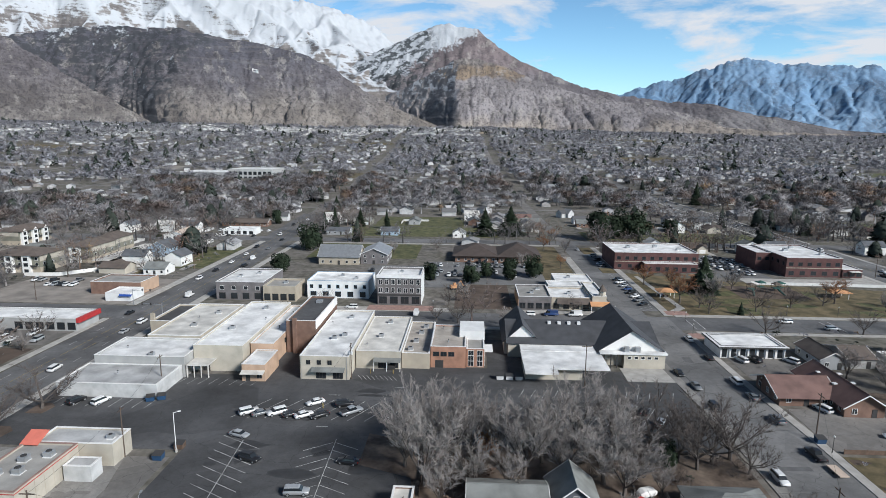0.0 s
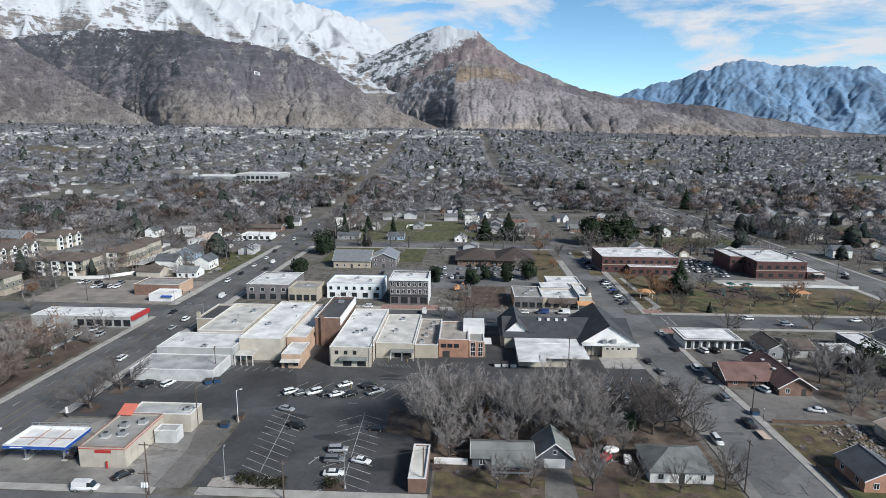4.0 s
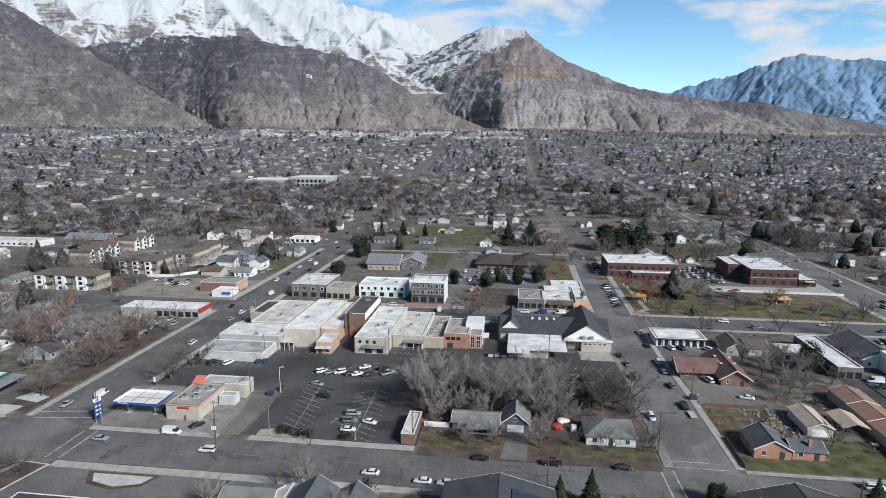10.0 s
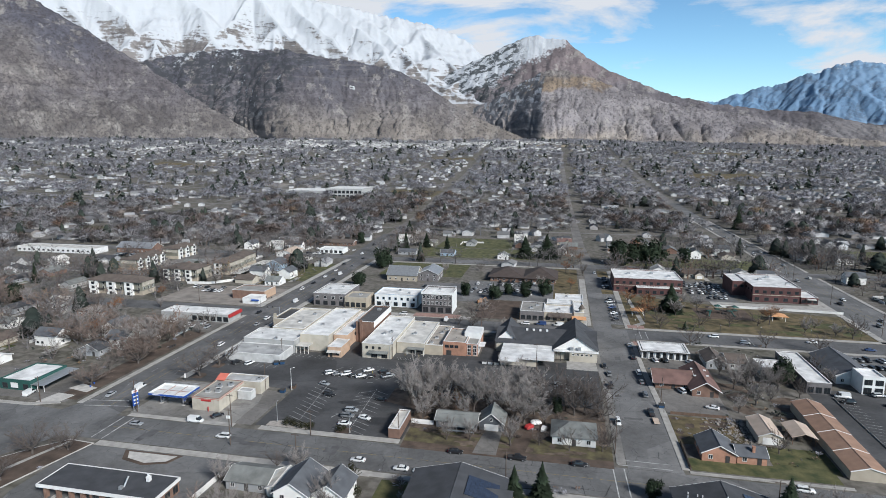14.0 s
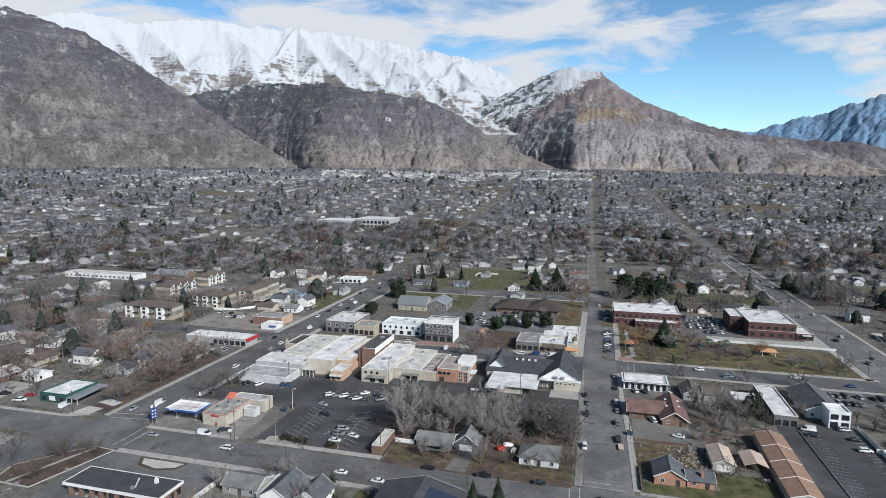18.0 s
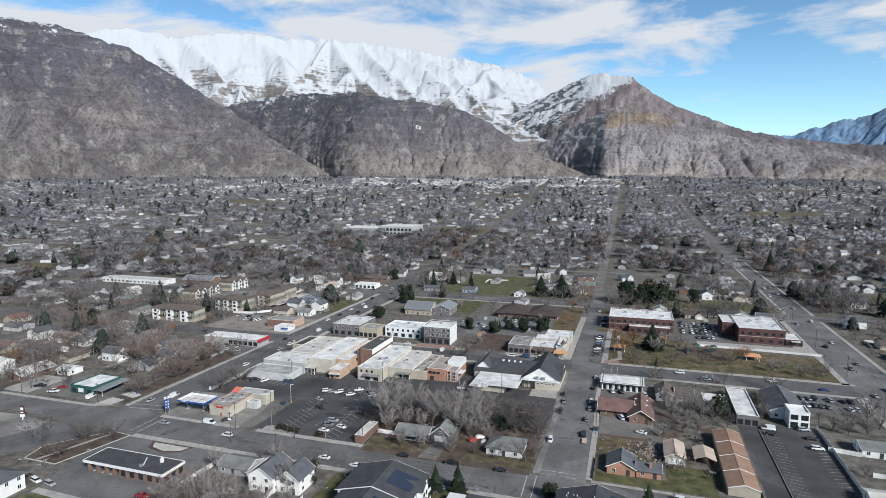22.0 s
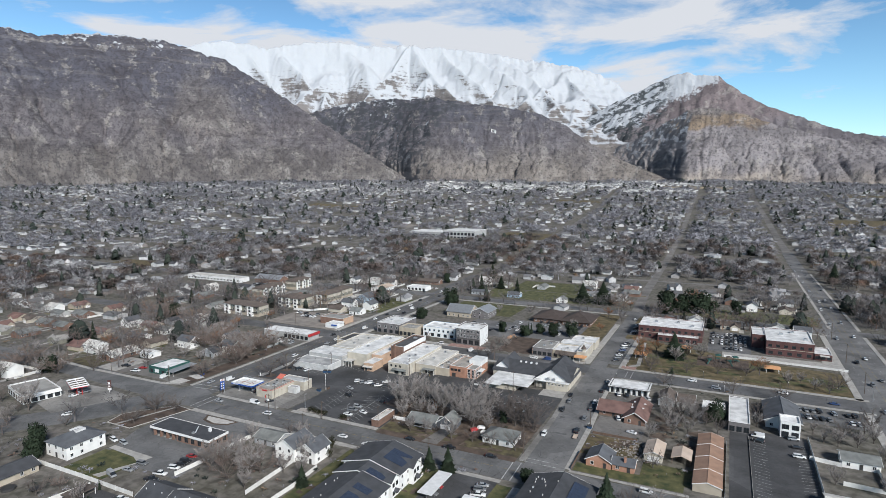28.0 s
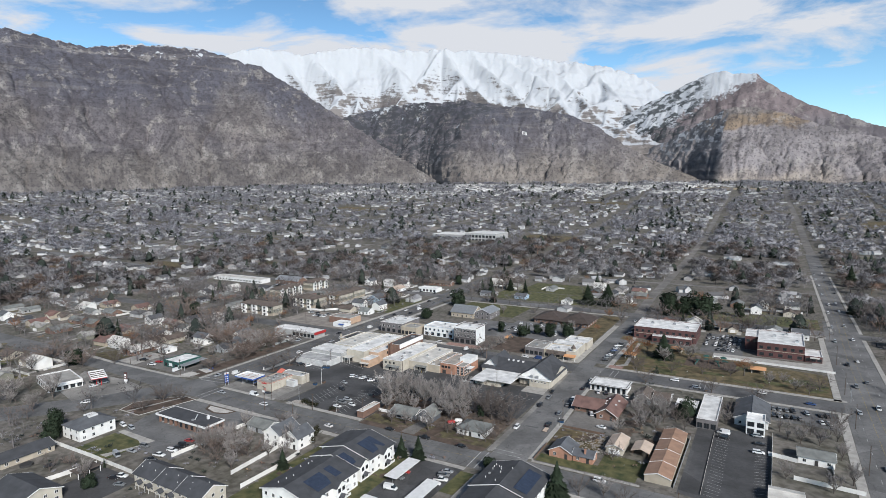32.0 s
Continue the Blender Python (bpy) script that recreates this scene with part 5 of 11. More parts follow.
def ridge_cap(r, peak, axis, over):
    x0, x1, y0, y1 = r
    if axis == "x":
        c = (y0 + y1) / 2
        return MB().tube((x0 - over, c, peak + 0.16), (x1 + over, c, peak + 0.16), 0.13, 0.13, 5)
    c = (x0 + x1) / 2
    return MB().tube((c, y0 - over, peak + 0.16), (c, y1 + over, peak + 0.16), 0.13, 0.13, 5)


def barge(r, eave, peak, axis, over, end):
    """White boards along one gable end, joined at the peak."""
    x0, x1, y0, y1 = r
    mb = MB()
    half = ((y1 - y0) if axis == "x" else (x1 - x0)) / 2
    drop = (peak - eave) * over / half
    prof = []
    for d, z in ((-half - over, eave - drop), (0, peak), (half + over, eave - drop)):
        for dz in (-0.1, 0.2):
            prof.append((d, z + dz))
    for t in (-0.05, 0.05):
        for d, z in prof:
            mb.v.append(((x0 - over, x1 + over)[end] + t, (y0 + y1) / 2 + d, z) if axis == "x" else ((x0 + x1) / 2 + d, (y0 - over, y1 + over)[end] + t, z))
    for i in (0, 2):
        mb.f += [(i, i + 2, i + 3, i + 1), (i + 7, i + 9, i + 8, i + 6), (i + 1, i + 3, i + 9, i + 7), (i, i + 6, i + 8, i + 2)]
    mb.f += [(0, 1, 7, 6), (5, 4, 10, 11)]
    return mb


def rooftop_unit(x, y, z, w=1.6, d=1.2, h=1.0, rz=0):
    root = thing("rooftop_unit", "grey metal air-conditioning unit on a flat roof", "air conditioner", x, y, z, rz, "rooftop units")
    part("casing", MB().box(-w / 2, w / 2, -d / 2, d / 2, 0.15, h), "metal", root)
    part("curb", MB().box(-w / 2 - 0.1, w / 2 + 0.1, -d / 2 - 0.1, d / 2 + 0.1, 0, 0.15), "roof_white", root)
    part("fan_guard", MB().tube((0, 0, h), (0, 0, h + 0.12), min(w, d) * 0.38, min(w, d) * 0.38, 10), "trim_dark", root)


def roof_vent(x, y, z, h=0.7):
    root = thing("roof_vent", "small dark pipe vent on a flat roof", "vent", x, y, z, 0, "roof vents")
    part("pipe", MB().tube((0, 0, 0), (0, 0, h), 0.14, 0.14, 7), "metal", root)
    part("cap", MB().tube((0, 0, h), (0, 0, h + 0.2), 0.26, 0.1, 7), "trim_dark", root)


def awning(root, x0, x1, y0, y1, z0, z1, mat, posts=0):
    """A sloped canopy in the root's axes, low edge at y0."""
    v = [(x0, y0, z0), (x1, y0, z0), (x1, y1, z1), (x0, y1, z1)]
    v += [(a, b, c + 0.12) for a, b, c in v]
    ob = part("awning", MB().add(v, [(3, 2, 1, 0), (4, 5, 6, 7), (0, 1, 5, 4), (1, 2, 6, 5), (2, 3, 7, 6), (3, 0, 4, 7)]), mat, root)
    for i in range(posts):
        x = x0 + 0.15 + (x1 - x0 - 0.3) * i / max(1, posts - 1)
        part("post", MB().box(x - 0.08, x + 0.08, y0 + 0.1, y0 + 0.26, 0, z0 + 0.02), "trim", ob)
    return ob


# ---- the block of shops round the car park ----
low, r = flat_building("white_workshop", "low white-painted workshop with a pale grey roof", "workshop", -105, -78.8, 135.6, 148.8, 3.5, "white_worn", "roof_pale", 0.2)
rear, r = flat_building("white_roofed_store", "white-roofed store building behind a low workshop", "store", -103.6, -78.2, 149.1, 164.2, 5.6, "stucco_grey", "roof_white", 0.35)
cream, r = flat_building("cream_roofed_shop", "shop with a cream flat roof and parapet", "shop", -97.2, -81.0, 165.0, 199.4, 6.0, "stucco", "roof_cream", 0.5)
row(cream, "N", 4, 0.6, 2.6, 2.2, r, "trim_dark", 1)
darks, r = flat_building("dark_roofed_shop", "corner shop with a black flat roof", "shop", -104.5, -97.5, 179.5, 199.4, 5.6, "stucco_tan", "asphalt_dark", 0.6)
row(darks, "W", 5, 0.8, 2.2, 2.0, r, "trim_dark", 1)
part("chimney", MB().box(-3.4, -2.2, -9.8, -8.8, 5.0, 8.6), "stucco_tan", darks)
longb, r = flat_building("long_white_roofed_hall", "long beige shop with a bright white flat roof", "shop", -78.0, -63.8, 154.4, 199.6, 7.3, "stucco", "roof_white", 0.35)
row(longb, "N", 3, 0.6, 3.0, 2.3, r, "trim_dark", 1)
porch = part("porch_wall", MB().box(0.9 - 7.6, 7.0 - 7.6, -28.0, -22.6, 3.5, 3.8).box(-6.8, -6.55, -27.9, -27.65, 0, 3.5).box(-0.85, -0.6, -27.9, -27.65, 0, 3.5).box(-4.8, -4.6, -27.9, -27.7, 0, 3.5).box(-2.8, -2.6, -27.9, -27.7, 0, 3.5), "roof_cream", longb)
door(longb, "S", 0.25, r, 1.8, 2.2, "trim_dark")
peach, r = flat_building("peach_annex", "narrow shop with peach walls and a white roof", "shop", -63.4, -56.6, 159.4, 199.4, 6.3, "stucco_peach", "roof_white", 0.35)
row(peach, "E", 6, 3.4, 1.0, 1.4, r, "trim_dark", 1, 0.2, 0.95)
annex, r = flat_building("peach_lean_to", "small peach rear annex with a white roof", "annex", -61.6, -55.2, 147.8, 159.1, 4.7, "stucco_peach", "roof_white", 0.15)
awning(annex, r[0], r[1], r[2] - 1.8, r[2], 2.6, 3.1, "roof_cream")
row(annex, "S", 1, 1.0, 1.2, 1.1, r, "trim_dark", 1, 0.5, 1.0)
door(annex, "S", 0.25, r)
theatre, r = flat_building("brown_brick_theatre", "tall brown brick building with a dark roof and white parapet", "shop", -56.2, -47.0, 170.2, 199.2, 9.6, "brick_brown", "asphalt_dark", 0.7, "trim")
part("white_parapet", MB().box(r[1], r[1] + 0.06, r[2], r[3], 7.6, 10.4), "trim", theatre)
part("buttress", MB().box(r[0] + 2.2, r[0] + 3.4, r[2] - 0.9, r[2], 0, 11.2), "brick_brown", theatre)
part("skylight", MB().box(-1.2, 0.8, 8, 10, 9.6, 10.3), "metal", theatre)
beige, r = flat_building("beige_two_storey_shop", "two-storey beige shop with a white flat roof", "shop", -46.2, -32.7, 150.2, 194.0, 6.5, "stucco", "roof_white", 0.3)
row(beige, "S", 3, 4.4, 1.0, 1.1, r, "trim_dark", 1, 0.06, 0.72)
awning(beige, r[0] + 3.2, r[1] - 1.0, r[2] - 1.6, r[2], 2.7, 3.5, "roof_weather")
row(beige, "S", 2, 0.4, 2.6, 2.0, r, "trim_dark", 2, 0.25, 0.95)
row(beige, "N", 3, 0.6, 3.0, 2.3, r, "trim_dark", 1)
part("downpipe", MB().tube((r[1] - 0.6, r[2] - 0.08, 0), (r[1] - 0.6, r[2] - 0.08, 6.6), 0.06, 0.06), "metal", beige)
part("downpipe", MB().tube((r[0] + 0.3, r[2] - 0.08, 0), (r[0] + 0.3, r[2] - 0.08, 6.6), 0.06, 0.06), "metal", beige)
creamb, r = flat_building("cream_single_storey_shop", "single-storey cream shop with a cream roof", "shop", -32.4, -19.4, 158.8, 192.2, 5.1, "stucco", "roof_cream", 0.3)
awning(creamb, r[0] + 5.2, r[1] + 0.1, r[2] - 2.2, r[2], 2.8, 3.3, "roof_weather", 3)
row(creamb, "S", 2, 0.4, 2.2, 2.0, r, "trim_dark", 2, 0.45, 0.98)
row(creamb, "N", 3, 0.6, 3.0, 2.3, r, "trim_dark", 1)
gravelb, r = flat_building("gravel_roofed_shop", "low shop with a grey gravel roof", "shop", -19.2, -11.2, 159.6, 189.2, 4.4, "stucco_tan", "roof_gravel", 0.3)
modern, r = flat_building("orange_brick_office", "orange brick office with a glazed corner", "office", -11.0, -0.8, 160.8, 181.0, 6.1, "brick", "roof_gravel", 0.35)
row(modern, "S", 3, 3.6, 1.6, 1.2, r, "trim_dark", 1, 0.05, 0.7)
door(modern, "S", 0.25, r, 2.4, 2.3, "trim_dark")
glassy, r = flat_building("glazed_entrance", "glazed entrance hall with orange brick piers and a white box above", "office", -0.6, 4.6, 161.8, 180.6, 5.4, "brick", "roof_gray", 0.2)
for i in range(3):
    row(glassy, "S", 2, 0.4 + i * 1.6, 1.5, 1.45, r, "trim", 1)
    row(glassy, "E", 4, 0.4 + i * 1.6, 1.7, 1.45, r, "trim", 1, 0.0, 0.5)
part("white_box", MB().box(r[0] - 2.2, r[1] + 0.2, r[2] + 8.6, r[3] - 0.4, 5.4, 8.2), "white_wall", glassy)
part("canopy", MB().box(r[1], r[1] + 2.6, r[2] + 3, r[2] + 9, 3.6, 3.9), "trim", glassy)
for x, y, z in ((-73, 170, 7.3), (-70, 192, 7.3), (-40, 165, 6.5), (-37.5, 168, 6.5), (-39, 186, 6.5), (-27, 172, 5.1), (-26, 186, 5.1), (-16, 170, 4.4), (-15, 178, 4.4), (-14, 184, 4.4), (-17, 163, 4.4), (-88, 150.5, 5.6), (-88, 176, 6.0), (-86, 190, 6.0)):
    rooftop_unit(x, y, z, 1.5, 1.2, 1.0)
for x, y, z in ((-66, 180, 7.3), (-60, 190, 6.3), (-60, 175, 6.3), (-98, 156, 5.6), (-44, 180, 6.5), (-30, 164, 5.1), (-6, 166, 6.1), (-4, 174, 6.1), (-8, 178, 6.1), (-92, 141, 4.3), (-90, 184, 6.0)):
    roof_vent(x, y, z)

# the hall with three dark gables
TAKEN.append((9, 59, 147, 197))
hall = thing("community_hall", "beige hall with dark shingled gables and a white flat-roofed front", "hall", 34, 180, 0)
def hall_part(name, mb, mat):
    return part(name, mb, mat, hall)
wing = (-22, 23, -9, 14)
hall_part("wall", gable_walls(wing, 4.6, 8.4, "x"), "stucco")
hall_part("roof", gable_mesh(wing, 4.6, 8.4, "x", 0.6), "roof_dark")
east = (4.2, 23.2, -14, 14.3)
hall_part("gable_wall", gable_walls(east, 4.6, 10.8, "y"), "stucco")
hall_part("gable_roof", gable_mesh(east, 4.6, 10.8, "y", 0.7), "roof_dark")
hall_part("gable_face", MB().add([(4.4, -14.06, 4.7), (23.0, -14.06, 4.7), (13.7, -14.06, 10.7), (4.4, -14.0, 4.7), (23.0, -14.0, 4.7), (13.7, -14.0, 10.7)], [(0, 1, 2), (5, 4, 3), (0, 3, 4, 1), (1, 4, 5, 2), (2, 5, 3, 0)]), "siding")
west = (-23, -12, -6.5, 14.2)
hall_part("gable_wall", gable_walls(west, 4.4, 9.4, "y"), "stucco")
hall_part("gable_roof", gable_mesh(west, 4.4, 9.4, "y", 0.7), "roof_dark")
hall_part("gable_face", MB().add([(-22.9, -6.56, 4.4), (-12.1, -6.56, 4.4), (-17.5, -6.56, 9.3), (-22.9, -6.5, 4.4), (-12.1, -6.5, 4.4), (-17.5, -6.5, 9.3)], [(0, 1, 2), (5, 4, 3), (0, 3, 4, 1), (1, 4, 5, 2), (2, 5, 3, 0)]), "siding")
hall_part("front_wall", MB().box(-18.2, -2.5, -26, -14.2, -0.3, 3.7), "stucco")
hall_part("flat_roof", MB().box(-18.6, 4.4, -14.6, -9.0, 3.7, 4.2).box(-18.7, -9.8, -31.2, -14.6, 3.6, 4.05).box(-9.8, 4.6, -27.6, -14.6, 3.6, 4.05), "roof_white")
hall_part("fascia", MB().box(4.2, 23.6, -16.6, -14.1, 4.3, 4.7), "roof_white")
hall_part("front_wall", MB().box(11.2, 23.0, -16.2, -14.0, -0.3, 4.3), "stucco")
for i in range(5):
    f, p = window_meshes(1.0, 0.7, "trim", 0)
    w_ = part("window", f, None, hall, at=pose(12.8 + i * 1.9, -16.2, 2.9))
    part("pane", p, None, w_)
for x in (5.4, 7.4, 9.2):
    hall_part("post", MB().box(x - 0.15, x + 0.15, -16.4, -16.1, 0, 4.3), "trim_dark")
for x in (11.4, 14.6):
    hall_part("gable_unit", MB().box(x, x + 1.4, -15.6, -14.5, 4.7, 6.2), "metal")
for i in range(4):
    hall_part("roof_vent", MB().box(-9 + i * 3.1, -8 + i * 3.1, 0.0, 1.0, 7.6, 8.6), "metal_white")
slab("hall_forecourt", 44, 58, 154, 163.6, 0.11, "concrete", "pale concrete apron in front of the hall")

# petrol station on the corner
TAKEN.append((-110, -60, 80, 112))
canopy = thing("petrol_canopy", "white petrol canopy with a blue fascia on steel columns", "canopy", -98.5, 91.6)
cr = (-7.3, 7.3, -4.6, 4.6)
part("fascia", MB().ring(*cr, 4.25, 5.25, 0.25), "metal_white", canopy)
part("fascia_band", MB().box(cr[0] - 0.02, cr[1] + 0.02, cr[2] - 0.04, cr[2], 4.3, 5.0).box(cr[1], cr[1] + 0.04, cr[2], cr[3], 4.3, 4.6), "blue", canopy)
part("deck", MB().box(cr[0] + 0.25, cr[1] - 0.25, cr[2] + 0.25, cr[3] - 0.25, 4.3, 4.5), "roof_white", canopy)
frame_mb = MB().box(cr[0], cr[1], cr[3] - 0.1, cr[3], 6.0, 6.1).box(cr[0], cr[1], cr[3] - 0.1, cr[3], 5.55, 5.62)
for i in range(9):
    x = cr[0] + (cr[1] - cr[0] - 0.1) * i / 8
    frame_mb.box(x, x + 0.1, cr[3] - 0.1, cr[3], 5.2, 6.1)
part("rear_frame", frame_mb, "metal", canopy, "open grey steel frame along the rear edge")
part("side_band", MB().box(cr[1] + 0.04, cr[1] + 0.08, cr[2], cr[3], 4.62, 5.0), "blue", canopy)
part("sign_bar", MB().box(-5.6, -2.6, cr[2] - 0.08, cr[2] - 0.04, 4.55, 4.8), "trim", canopy)
for x in (-2.4, 2.4):
    part("roof_beam", MB().box(x - 0.07, x + 0.07, cr[2] + 0.3, cr[3] - 0.3, 4.5, 4.68), "paver", canopy)
part("roof_beam", MB().box(cr[0] + 0.3, cr[1] - 0.3, -0.06, 0.06, 4.5, 4.66), "paver", canopy)
for x in (-4.6, 4.6):
    for y in (-1.6, 1.6):
        part("column", MB().box(x - 0.18, x + 0.18, y - 0.18, y + 0.18, 0, 4.3), "metal", canopy)
for x in (-4.6, 4.6):
    for y in (-1.0, 0.6):
        pump = thing("petrol_pump", "grey and blue petrol pump on a concrete island", "petrol pump", -98.5 + x, 91.6 + y, 0.2, group="petrol pumps")
        part("cabinet", MB().box(-0.45, 0.45, -0.25, 0.25, 0, 1.5), "metal", pump)
        part("display", MB().box(-0.4, 0.4, -0.27, -0.25, 0.9, 1.4), "trim_dark", pump)
        part("topper", MB().box(-0.46, 0.46, -0.26, 0.26, 1.5, 1.8), "blue", pump)
    solid("pump_island", MB().box(-98.5 + x - 0.6, -98.5 + x + 0.6, 89.6, 93.8, -0.1, 0.2), "kerb", "raised concrete pump island", "kerb", kind="structure")
shop, r = flat_building("petrol_shop", "beige convenience shop with a flat grey roof and red trim", "shop", -88.6, -77.8, 87.6, 104.3, 4.6, "stucco", "roof_gray", 0.35, "paver")
part("sign_bar", MB().box(-1.6, 2.2, r[2] - 0.1, r[2] - 0.02, 3.6, 4.3), "red", shop)
row(shop, "W", 4, 0.5, 2.2, 2.2, r, "trim_dark", 1)
for i in range(1, 5):
    part("panel_joint", MB().box(r[0] + 2.16 * i - 0.04, r[0] + 2.16 * i + 0.04, r[2] - 0.02, r[2], 0.2, 4.3), "stucco_tan", shop)
for i in range(1, 7):
    part("panel_joint", MB().box(r[1], r[1] + 0.02, r[2] + 2.38 * i - 0.04, r[2] + 2.38 * i + 0.04, 0.2, 4.3), "stucco_tan", shop)
part("red_trim", MB().box(r[0] - 0.03, r[1] + 0.03, r[2] - 0.03, r[2], 4.42, 4.6).box(r[1], r[1] + 0.03, r[2], r[3], 4.42, 4.6), "red", shop)
part("red_bin", MB().box(1.0, 1.3, r[2] - 0.5, r[2] - 0.2, 0, 1.8), "red", shop)
awning(shop, r[0] - 0.4, r[0] + 3.4, r[3] - 1.2, r[3] + 2.4, 4.9, 6.3, "coral")
stock, r = flat_building("petrol_stockroom", "beige stockroom with a ribbed white roof", "stockroom", -87.0, -70.9, 104.6, 111.0, 4.5, "stucco", "roof_pale", 0.3)
box_, r = flat_building("storage_shed", "white metal storage shed beside the shop", "shed", -77.3, -71.8, 98.9, 102.3, 3.2, "white_worn", "roof_pale", 0.05)
for x, y in ((-84, 98), (-82, 94), (-80.5, 100), (-85.5, 93)):
    rooftop_unit(x, y, 4.6, 1.6, 1.5, 1.1)
rooftop_unit(-73, 107.5, 4.5, 1.4, 1.0, 0.9)
pylon = thing("price_sign", "tall blue and white petrol price sign on two posts", "sign", -108.2, 83.2, 0, 70)
part("panel", MB().box(-1.1, 1.1, -0.2, 0.2, 1.8, 6.6), "blue", pylon)
part("panel_top", MB().box(-1.15, 1.15, -0.24, 0.24, 6.6, 7.6), "metal_white", pylon)
part("chevron_mark", MB().box(-0.6, 0.6, -0.27, -0.24, 6.85, 7.05).box(-0.6, 0.6, -0.27, -0.24, 7.15, 7.35), "red", pylon)
for i in range(3):
    part("price_bar", MB().box(-0.8, 0.8, -0.24, -0.2, 2.4 + i * 1.3, 2.9 + i * 1.3), "metal_white", pylon)
for x in (-0.9, 0.9):
    part("post", MB().box(x - 0.1, x + 0.1, -0.1, 0.1, 0, 1.8), "metal", pylon)

# shops along the north side of the middle street
n1, r = flat_building("white_brick_corner_shop", "white-roofed two-storey corner shop of grey and brown brick", "shop", -104, -84.2, 228.6, 254, 7.0, "brick_grey", "roof_white", 0.5)
row(n1, "S", 4, 4.3, 1.6, 1.5, r, "trim", 1)
row(n1, "S", 4, 0.5, 2.6, 2.4, r, "trim_dark", 1)
row(n1, "W", 4, 4.3, 1.6, 1.5, r, "trim", 1)
n2, r = flat_building("tan_stone_shop", "tan stone shop with arched front", "shop", -84.0, -70.6, 227.4, 241, 5.6, "stucco_tan", "roof_gray", 0.7, "stucco")
row(n2, "S", 4, 0.5, 2.4, 2.6, r, "trim_dark", 1)
n3, r = flat_building("pale_blue_shop", "pale blue two-storey shop with a white roof", "shop", -67.6, -41.8, 234.0, 251, 6.8, "white_wall", "roof_white", 0.5, "siding_blue")
row(n3, "S", 7, 4.2, 1.3, 1.5, r, "siding_blue", 1)
row(n3, "S", 5, 0.6, 2.4, 2.2, r, "siding_blue", 1)
n4, r = flat_building("three_storey_brick_shop", "three-storey grey brick building with white cornice", "shop", -36.8, -19.3, 225.8, 240.6, 11.4, "brick_grey", "roof_white", 0.8)
for z, n in ((8.4, 7), (5.0, 7)):
    row(n4, "S", n, z, 1.3, 1.9, r, "trim", 1)
    row(n4, "W", 5, z, 1.2, 1.8, r, "trim", 1)
row(n4, "S", 4, 0.5, 3.0, 2.8, r, "trim_dark", 1)
part("cornice", MB().box(r[0] - 0.3, r[1] + 0.3, r[2] - 0.5, r[2], 11.0, 12.3), "trim", n4)
part("side_plaster", MB().box(r[1], r[1] + 0.08, r[2], r[3], 0, 11.6), "white_wall", n4)
part("sign_band", MB().box(r[0], r[1], r[2] - 0.12, r[2], 3.7, 4.4), "trim_dark", n4)
e1, r = flat_building("grey_brick_cafe", "low grey brick shop with a dark roof and orange side", "shop", 19.2, 32.0, 222.4, 242, 4.8, "brick_grey", "roof_gray", 0.5)
part("side_panel", MB().box(r[0] - 0.08, r[0], r[2], r[3], 0.4, 4.2), "orange", e1)
row(e1, "S", 4, 0.6, 2.2, 2.2, r, "trim_dark", 1)
e2, r = flat_building("brown_awning_shop", "shop with a dark mansard awning and white roof", "shop", 32.2, 47.6, 223.4, 240, 4.4, "stucco_tan", "roof_white", 0.6)
awning(e2, r[0] + 2, r[1], r[2] - 1.6, r[2], 2.6, 4.6, "roof_umber")
row(e2, "S", 4, 0.5, 2.2, 2.0, r, "trim_dark", 1)
e3, r = flat_building("corner_shop", "cream corner shop with an orange awning and small turret", "shop", 47.8, 53.2, 222.6, 246, 5.4, "stucco", "roof_white", 0.5)
awning(e3, r[0] - 1, r[1] + 1.2, r[2] - 3.4, r[2], 2.7, 3.6, "orange", 3)
part("turret", MB().tube((1.4, r[2] + 2, 5.4), (1.4, r[2] + 2, 7.6), 1.4, 1.4, 8), "stucco", e3)
part("turret_roof", MB().tube((1.4, r[2] + 2, 7.6), (1.4, r[2] + 2, 10.2), 1.8, 0.05, 8), "roof_umber", e3)
e4, r = flat_building("white_roofed_rear_shop", "rear shop building with a white flat roof", "shop", 37.4, 53.6, 250, 265, 4.8, "stucco", "roof_white", 0.3)
e5, r = flat_building("white_roofed_middle_shop", "shop building with a patched white roof", "shop", 33, 47.4, 240.4, 249.6, 5.2, "stucco_grey", "roof_white", 0.3)
for x, y, z in ((-98, 240, 7), (-92, 246, 7), (-55, 245, 6.8), (-48, 240, 6.8), (-28, 234, 11.4), (25, 230, 4.8), (28, 236, 4.8), (40, 231, 4.4), (44, 258, 4.8), (-77, 236, 5.6)):
    rooftop_unit(x, y, z)

# church with two grey wings
house("church", "grey church hall with steep metal roofs", "church", -80, -58.6, 300, 316, 4.4, 9.2, "stucco_tan", "metal", "x", 0.7, storeys=1)
house("church_wing", "grey church wing with a light metal roof", "church", -58, -44, 302, 322, 5.6, 8.6, "brick_grey", "metal", "y", 0.7, storeys=2)
house("brown_hall", "long dark-brown hall with a hipped shingle roof", "hall", -8, 14.6, 312, 337, 3.6, 8.6, "brick_brown", "roof_cocoa", "hip", 1.6)
house("brown_hall_wing", "dark-brown hall wing with a hipped shingle roof", "hall", 15.4, 37, 311, 337, 3.6, 9.2, "brick_brown", "roof_cocoa", "hip", 1.6)

